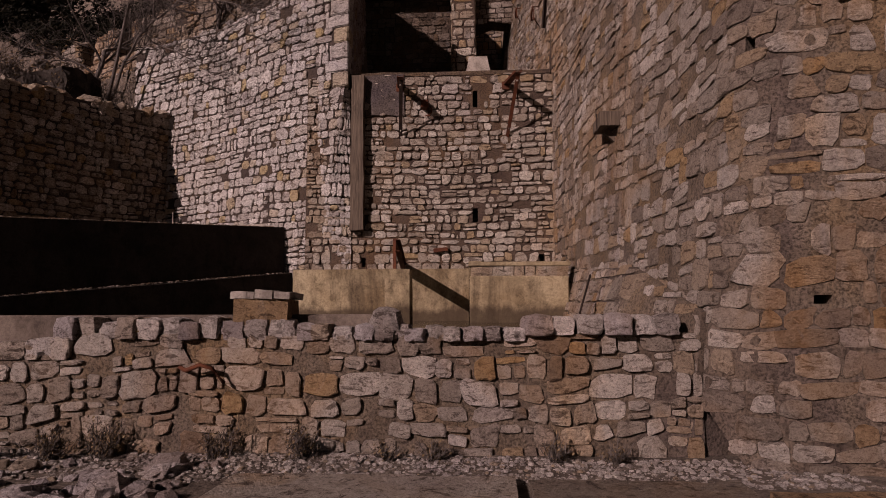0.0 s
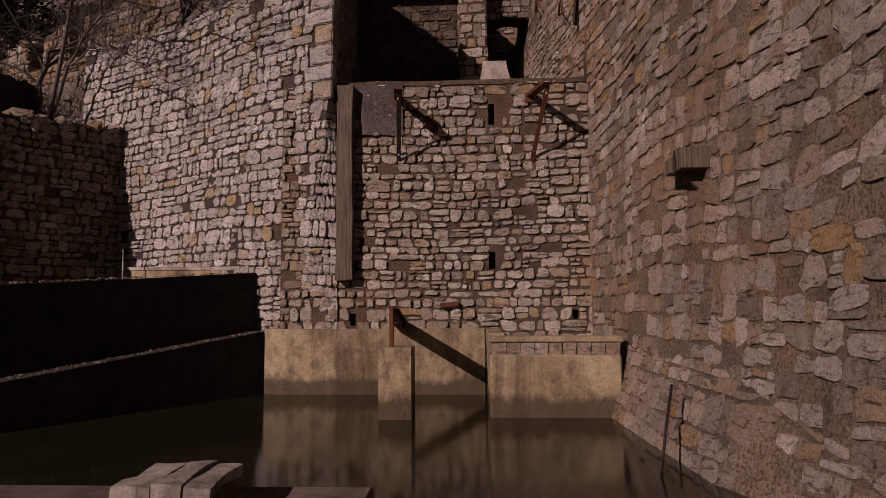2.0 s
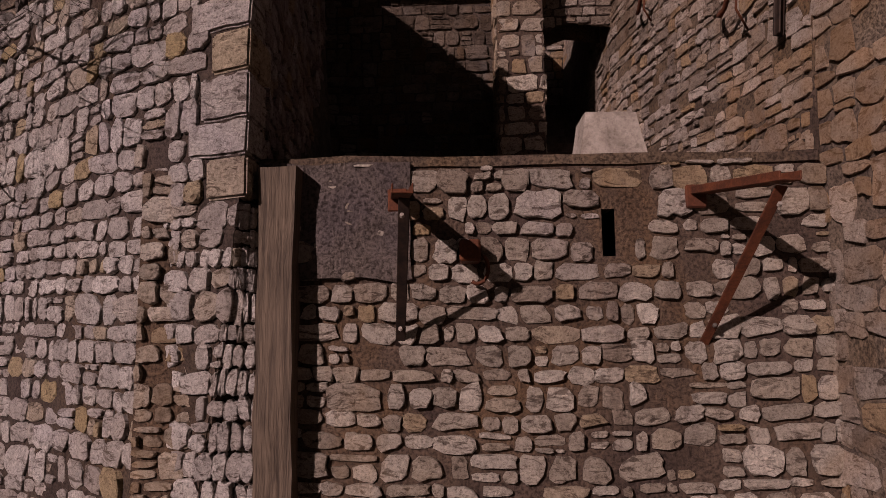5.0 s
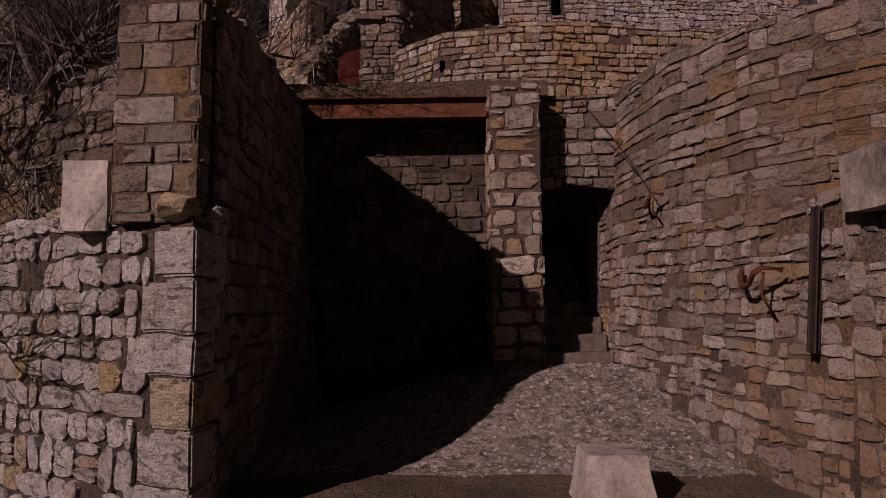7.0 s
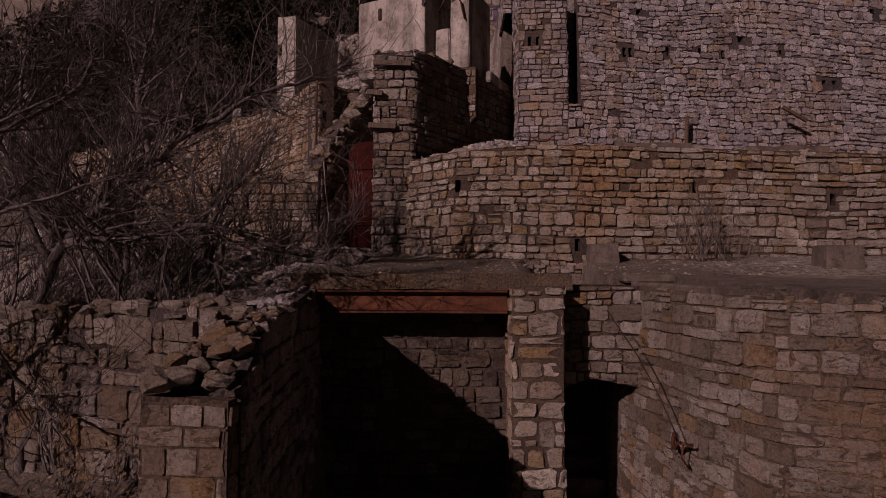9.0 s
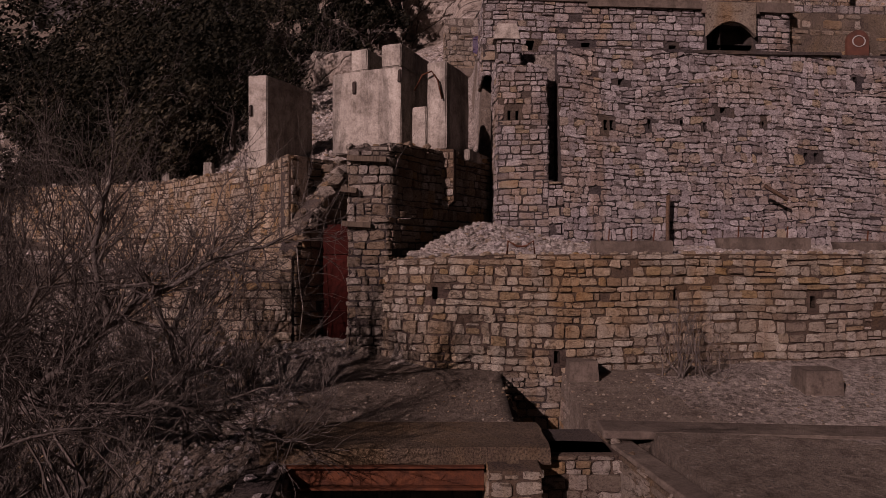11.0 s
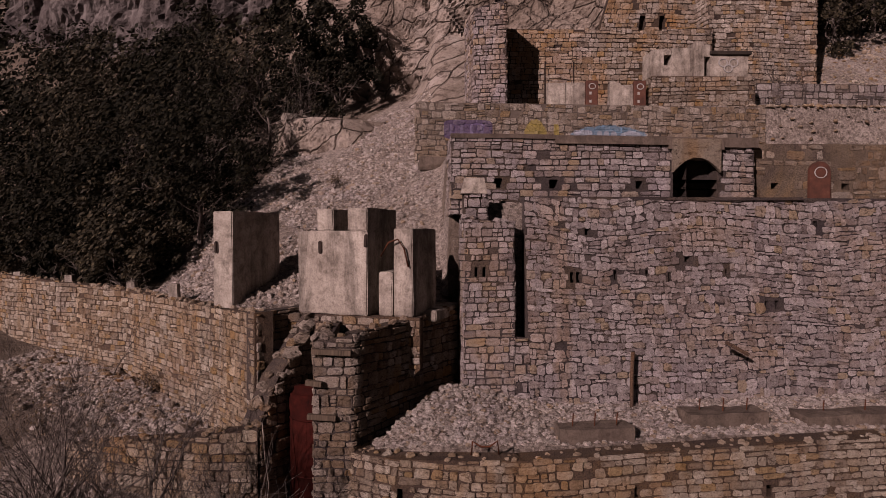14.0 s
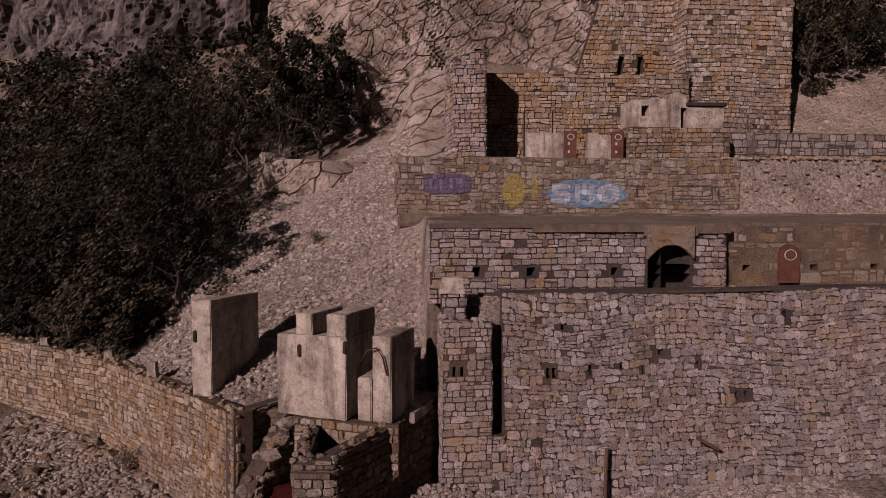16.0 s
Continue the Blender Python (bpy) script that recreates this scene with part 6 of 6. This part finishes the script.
cliff("cliff_near", [(-7.5, 47.5), (-2.2, 43.6), (1.2, 42.2), (4.5, 42.2), (8.6, 42.2), (12, 44)], 18.5, 34, 0.28, 0.8, "broken pinkish limestone cliff behind the ruin", 3.0, 0.14, dip=0.75)
cliff("cliff_far", [(-36, 68), (-24, 60), (-16, 59), (-11, 61), (-7, 66)], 22, 44, 0.12, 1.3, "grey limestone cliff above the wooded slope", 8.0, 0.3, M_CLIFF_GREY, dip=0.1, tall=0.45)
cliff("cliff_ledge", [(-6.4, 39.6), (-4.6, 38.6), (-2.6, 38.4), (-0.6, 38.8)], 16.6, 19.6, 0.55, 0.5, "low broken limestone outcrop on the slope", 5.0, 0.12, dip=0.5)

# ---- loose stones ----
def slope_spot(r):
    x, y = r.uniform(-13, 0.4), r.uniform(27.4, 42)
    return (x, y) if x < 0.3 and x > -8.7 + 0.25 * (y - 28) and noise.noise((x * 0.4, y * 0.4, 2)) > -0.42 else None


def foot_spot(r):
    x = r.uniform(-12, -3.4)
    return x, float(np.interp(x, (-13.6, -8.4, -4.75, -3.5), (34.2, 30.9, 27.2, 25.6))) - abs(r.normal(0, 1.5)) - 0.1


def terrace_spot(r):
    x = -1.0 + 10.5 * r.random() ** 1.5
    return x, r.uniform(w2_line(x) + 0.5, w3_line(x) - 0.2)


rubble_field("slope_rubble", 30000, slope_spot, (0.02, 0.11), M_RUBBLE, "loose pale limestone scree down the slope", 61)
rubble_field("slope_boulders", 330, slope_spot, (0.09, 0.26), M_RUBBLE, "larger limestone blocks lying in the scree", 72)
rubble_field("terrace_rubble", 9000, terrace_spot, (0.014, 0.075), M_RUBBLE, "pale broken stones heaped on the terrace", 62)
rubble_field("terrace_blocks", 130, lambda r: (lambda p: p if p[0] < 3.6 else None)(terrace_spot(r)), (0.05, 0.12), M_RUBBLE, "larger broken stones on the terrace", 73)
rubble_field("wall_foot_rubble", 9000, foot_spot, (0.02, 0.10), M_RUBBLE, "broken limestone heaped below the wall", 63)
rubble_field("wall_foot_blocks", 200, foot_spot, (0.08, 0.22), M_BROWN, "fallen brown blocks below the wall", 74)
rubble_field("doorway_rubble", 1200, lambda r: (r.uniform(-3.1, -1.9), r.uniform(23.4, 25.6)), (0.015, 0.07), M_RUBBLE, "pale broken stones in the doorway", 64)
rubble_field("alcove_gravel", 6000, lambda r: (r.uniform(-1.9, 1.8), 17.2 + 3.0 * r.random() ** 0.8), (0.006, 0.028), M_RUBBLE, "pale gravel and chips on the alcove floor", 65)
rubble_field("terrace_gravel", 1600, lambda r: (r.uniform(-4, 8), r.uniform(20.7, 22.6)), (0.006, 0.03), M_TAN, "scattered chips on the terrace ground", 66)
rubble_field("path_gravel", 6000, lambda r: (r.uniform(-4.2, 3.4), 10.36 - 0.85 * r.random() ** 1.3), (0.006, 0.035), M_RUBBLE, "pale gravel along the foot of the wall", 67)
rubble_field("path_stones", 90, lambda r: (r.uniform(-4.5, -1.4), r.uniform(8.6, 10.0)), (0.06, 0.20), M_GREY, "grey field stones before the low wall", 68)
rubble_field("broken_wall_rubble", 260, lambda r: (lambda k, o: (-3.22 + 0.95 * k - 0.80 * o, 24.78 + 1.4 * k + 0.55 * o, 11.2 + 1.95 * round(k * 7) / 7 - 0.02))(r.random(), r.uniform(-0.03, 0.5)), (0.05, 0.15), M_BROWN, "broken stones on the stepped wall end", 75)
rubble_field("parapet_chips", 420, lambda r: (lambda k: (-6.18 + 3.0 * k + r.uniform(-0.3, 0.02), 12.42 + 4.5 * k, 2.06 + 0.41 * k))(r.random()), (0.006, 0.028), M_BROWN, "pale crumbling chips on the parapet top", 76)
rubble_field("ledge_chips", 320, lambda r: (lambda k: (-5.4 + 2.52 * k + r.uniform(-0.25, 0.02), 12.3 + 4.3 * k, 1.0 + 0.56 * k))(r.random()), (0.006, 0.026), M_BROWN, "crumbling chips along the pool ledge", 77)
rubble_field("bastion_rubble", 160, lambda r: (lambda y: (r.uniform(-2.25, -1.85) - 0.08 * (y - 16), y, 8.45 + 0.28 * min(y - 16.1, 1.2)))(r.uniform(16.2, 19.5)), (0.04, 0.14), M_BROWN, "loose stones on the broken wall top", 69)
rubble_field("hill_stones", 7000, lambda r: (r.uniform(-9, -2.4), r.uniform(19.5, 25.5)), (0.014, 0.075), M_RUBBLE, "stones among the scrub", 70)
rubble_field("upper_rubble", 4000, lambda r: (r.uniform(11.5, 19), r.uniform(34.8, 36.6)), (0.02, 0.12), M_TAN, "reddish rubble below the upper wall", 71)

rubble_field("tower_slope_rubble", 3500, lambda r: (r.uniform(17.2, 26), r.uniform(37.4, 48)), (0.02, 0.13), M_TAN, "tan rubble on the slope beside the tower", 78)

# ---- plants ----
k = Mat("olive_leaf", 0.75)
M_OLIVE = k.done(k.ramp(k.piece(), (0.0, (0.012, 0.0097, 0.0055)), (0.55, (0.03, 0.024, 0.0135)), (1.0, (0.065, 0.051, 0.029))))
for i, (x, y, r, t) in enumerate(((-7.2, 33.3, 1.9, 4.4), (-9.3, 32.9, 1.7, 3.6), (-11.6, 34.9, 2.0, 4.2), (-13.6, 36.2, 2.2, 4.6), (-15.6, 37.4, 2.3, 4.8), (-9.6, 34.6, 2.3, 5.0), (-8.4, 37.2, 2.4, 5.2), (-11.8, 37.0, 2.6, 5.6), (-13.8, 38.5, 2.6, 5.4), (-10.6, 40.5, 2.8, 6.0), (-14.8, 43.0, 3.0, 6.5),
                                  (-3.9, 43.0, 1.8, 6.2), (-5.9, 44.0, 2.1, 6.6), (-8.0, 45.5, 2.6, 5.6), (-17.5, 40.5, 2.8, 6.0), (-12.5, 47.5, 3.0, 6.5), (19.5, 42.5, 2.4, 5.6), (22.5, 44.0, 3.0, 6.5), (-18.5, 47, 3.2, 7))):
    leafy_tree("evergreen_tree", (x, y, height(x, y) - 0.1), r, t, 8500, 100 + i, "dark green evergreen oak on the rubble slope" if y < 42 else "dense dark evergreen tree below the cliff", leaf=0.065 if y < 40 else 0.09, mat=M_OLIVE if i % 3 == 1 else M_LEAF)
def limbed_tree(at, limbs, seed, label, radius=0.08):
    """A leafless tree with given main limbs, each a list of places, set with forking twigs all along."""
    rng = np.random.default_rng(seed)
    tree = thing("bare_tree", at, label, "tree", "leafless trees")
    wood, twigs, tips = bmesh.new(), bmesh.new(), []
    for n, limb in enumerate(limbs):
        pts = [Vector(p) for p in limb]
        fine = [a + (b - a) * (i / 4) + Vector(rng.normal(0, 0.035, 3)) * (i > 0) for a, b in zip(pts, pts[1:]) for i in range(4)] + [pts[-1]]
        r0 = radius * (1.0 if n == 0 else 0.62)
        rad = [r0 * (1 - (0.45 if n == 0 else 0.75) * i / len(fine)) for i in range(len(fine))]
        tube(wood, fine, rad, 7)
        for i in range(2 if n else 5, len(fine)):
            for m in range(3):
                d = (fine[i] - fine[i - 1]).normalized() * 0.7 + Vector(rng.normal(0, 0.55, 3)) + Vector((0, 0, 0.25))
                grow(twigs, rng, fine[i], d, rng.uniform(0.5, 1.1), max(rad[i] * 0.45, 0.008), 2, tips, 0.55)
    part("trunk", wood, M_BARK, tree, smooth=True)
    part("crown", twigs, M_BARK, tree, "bare forking twigs")
    return tree


limbed_tree((-6.0, 20.2, height(-6.0, 20.2)), [[(-6.0, 20.2, height(-6.0, 20.2) - 0.2), (-5.4, 20.1, 9.25), (-4.9, 20.0, 9.8), (-4.2, 20.0, 10.4)], [(-4.2, 20.0, 10.4), (-4.35, 20.0, 11.3), (-4.2, 20.1, 12.3)],
             [(-4.2, 20.0, 10.4), (-3.6, 19.9, 10.8), (-2.95, 19.8, 11.15), (-2.2, 19.8, 11.4)], [(-5.2, 20.05, 9.5), (-4.5, 19.7, 9.5), (-3.2, 19.5, 9.65), (-2.1, 19.4, 9.3)], [(-5.4, 20.1, 9.25), (-5.9, 20.0, 10.4), (-5.8, 20.1, 11.8)]],
            221, "leafless grey tree leaning from the bank behind the bastion")
limbed_tree((-8.0, 18.9, height(-8.0, 18.9)), [[(-8.0, 18.9, height(-8.0, 18.9) - 0.2), (-7.5, 18.6, 6.6), (-6.6, 18.2, 7.4)], [(-6.6, 18.2, 7.4), (-5.6, 17.2, 7.3), (-4.4, 16.5, 6.9), (-3.7, 16.2, 6.6)],
             [(-7.5, 18.6, 6.6), (-6.2, 17.4, 6.5), (-5.0, 16.8, 5.8)], [(-6.6, 18.2, 7.4), (-6.4, 17.6, 8.4), (-5.6, 17.4, 9.2)]], 222, "leafless tree hanging over the bastion face", 0.04)
# added crown, mostly out of view, that throws twig shade into the alcove
limbed_tree((-8.2, 19.1, height(-8.2, 19.1)), [[(-8.2, 19.1, height(-8.2, 19.1) - 0.2), (-7.4, 18.5, 7.9), (-5.4, 17.6, 9.2)], [(-5.4, 17.6, 9.2), (-4.6, 17.4, 10.0), (-3.6, 17.4, 10.5)], [(-5.4, 17.6, 9.2), (-4.4, 17.8, 9.6), (-3.3, 17.7, 9.9)],
             [(-5.4, 17.6, 9.2), (-4.9, 17.0, 10.4), (-4.2, 16.9, 11.0)], [(-4.6, 17.4, 10.0), (-3.9, 17.9, 10.6), (-3.5, 18.0, 11.2)]], 223, "tall leafless tree, crown added out of view to shade the alcove", 0.045)
for i, (x, y, r, t) in enumerate(((-9.3, 32.5, 0.9, 1.5), (-10.6, 33.3, 1.0, 1.6), (-11.9, 34.1, 1.1, 1.7), (-13.2, 35.0, 1.1, 1.8), (-14.6, 36.0, 1.2, 1.9), (-16.0, 37.1, 1.2, 2.0), (-17.4, 38.2, 1.3, 2.0), (-8.7, 32.2, 1.2, 2.2), (-10.0, 34.0, 1.3, 2.3), (-11.5, 35.6, 1.4, 2.5), (-13.2, 37.0, 1.5, 2.6), (-15.2, 38.2, 1.6, 2.8))):
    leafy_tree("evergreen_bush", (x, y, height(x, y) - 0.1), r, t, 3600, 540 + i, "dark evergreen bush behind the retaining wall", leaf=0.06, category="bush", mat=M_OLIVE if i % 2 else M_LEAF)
for i, (x, y, t, r) in enumerate(((-8.6, 19.3, 4.0, 0.06), (-6.4, 21.4, 4.6, 0.07), (-5.0, 20.9, 4.2, 0.05), (-4.4, 19.6, 3.6, 0.04), (-5.6, 19.2, 4.4, 0.05), (-7.0, 22.6, 4.6, 0.06), (-4.6, 22.6, 3.6, 0.05), (-3.6, 20.6, 2.8, 0.035), (-5.4, 21.6, 4.6, 0.05), (-6.2, 19.6, 4.8, 0.06), (-4.0, 21.4, 3.2, 0.04), (-5.9, 22.4, 4.2, 0.05), (-4.9, 19.0, 3.4, 0.04), (-7.6, 21.0, 5.0, 0.06))):
    bare_tree("bare_tree", (x, y, height(x, y)), t, 230 + i, "leafless grey sapling in the thicket on the bank", r, depth=4, lean=(0.12, 0, 1), spread=0.42)
bare_tree("bare_tree", (14.2, 37.6, height(14.2, 37.6)), 3.2, 205, "small leafless tree beside the tall tower", 0.05)
for i, (x, y) in enumerate(((-8.6, 39.5), (-10.2, 38.0), (-12.0, 40.5), (-6.9, 41.5), (-9.6, 43.0), (-13.6, 42.5))):
    bare_tree("bare_tree", (x, y, height(x, y)), 5.2, 250 + i, "leafless brown tree among the evergreens", 0.07, depth=4)
for i, (x, y, r, t) in enumerate(((-23.5, 33.5, 2.4, 5.0), (-22.8, 34.5, 2.8, 6.0), (-20.8, 33.4, 2.4, 5.5), (-25.0, 33.0, 3.2, 7.0), (-21.0, 35.5, 3.0, 7.0))):
    leafy_tree("evergreen_tree", (x, y, height(x, y) - 0.1), r, t, 5000, 140 + i, "dark evergreen tree above the distant wall", leaf=0.12)
for i, (x, y, t, lv) in enumerate(((3.25, 22.55, 1.5, 0), (3.6, 22.5, 1.1, 0), (0.75, 22.2, 0.5, 60), (-2.9, 18.4, 1.1, 160), (-3.6, 17.9, 0.9, 120), (-2.7, 17.3, 0.7, 90), (-4.6, 19.4, 1.2, 120), (-4.3, 21.6, 1.4, 60), (-6.0, 24.2, 1.2, 90), (-3.4, 22.9, 0.9, 40),
                                   (-8.2, 26.5, 1.1, 120), (-7.2, 29.2, 0.8, 160), (-5.2, 32.0, 0.8, 140), (-3.0, 34.5, 0.7, 120), (13.2, 36.2, 0.9, 80), (16.5, 37.6, 1.1, 120), (-7.8, 19.6, 1.0, 120), (-8.9, 18.4, 1.2, 160), (-7.0, 19.9, 0.8, 120), (-9.6, 17.2, 1.0, 140))):
    shrub("shrub", (x, y, height(x, y)), t, 300 + i, "dry leafless shrub on the stony ground" if lv < 50 else "dry brown shrub with sparse leaves", 8, leaves=lv * 2)
for i, (x, y) in enumerate(((-3.0, 10.15), (-2.6, 10.2), (-1.6, 10.2), (-0.9, 10.22), (-3.7, 10.0), (-4.0, 9.7), (1.2, 10.25), (1.7, 10.28), (0.2, 10.25), (-0.2, 10.22))):
    shrub("weed", (x, y, -0.42), 0.34 if i < 6 else 0.22, 400 + i, "dry brown weed at the foot of the wall", 16, leaves=420 if i < 6 else 160, category="weed", leaf=0.012)


for i, (x, y, t) in enumerate(((-6.3, 20.4, 2.2), (-5.6, 20.8, 2.0), (-4.9, 20.4, 1.8), (-4.3, 20.9, 1.8), (-5.2, 21.8, 2.0), (-6.0, 22.0, 2.2), (-3.7, 19.6, 1.3), (-4.4, 18.9, 1.5), (-5.3, 19.6, 1.7), (-3.2, 21.6, 1.2), (-9.6, 18.0, 0.9), (-8.7, 18.8, 1.0), (-9.2, 17.2, 0.8), (-7.7, 18.5, 0.8), (-8.2, 17.6, 0.7), (-10.3, 17.4, 0.9))):
    shrub("bramble", (x, y, height(x, y)), t, 500 + i, "tangle of dry brown brambles on the bank", 12, leaves=110, category="bramble")
for i, (x, y) in enumerate(((-14.5, 19.0), (-13.6, 20.4), (-15.4, 21.0), (-13.4, 17.4), (-10.6, 23.2), (-11.8, 23.9), (-12.9, 24.5), (-14.2, 25.1), (-15.5, 25.8), (-9.6, 22.6))):
    leafy_tree("dark_bush", (x, y, height(x, y) - 0.1), 1.0, 1.7, 2200, 520 + i, "low dark evergreen bush on the bank", leaf=0.05, category="bush")


def hillside_woods(name, count, seed):
    """The wooded slopes far off: leaves in clumps on the ground, one thing for all."""
    rng, vs, fs = np.random.default_rng(seed), [], []
    for n in range(count):
        far = rng.random()
        x, y = rng.uniform(-45, 40), rng.uniform(44, 95)
        if -7 < x < 18 and y < 50:
            continue
        if noise.noise((x * 0.15, y * 0.15, 7)) < -0.25:
            continue
        s = rng.uniform(0.8, 2.0)
        c = Vector((x, y, height(x, y) + s * 0.6))
        for m in range(34):
            d = Vector(rng.normal(0, 1, 3)).normalized()
            p = c + Vector((d.x, d.y, d.z * 0.8)) * s * rng.uniform(0.6, 1.1)
            u = (d + Vector(rng.normal(0, 0.6, 3))).normalized()
            v = u.orthogonal().normalized() * rng.uniform(0.12, 0.34)
            w = u.cross(v) * 0.6
            k = len(vs)
            vs += [p - v, p + w, p + v, p - w]
            fs.append((k, k + 1, k + 2, k + 3))
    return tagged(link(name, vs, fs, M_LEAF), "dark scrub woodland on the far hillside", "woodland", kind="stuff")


hillside_woods("far_woods", 1500, 77)
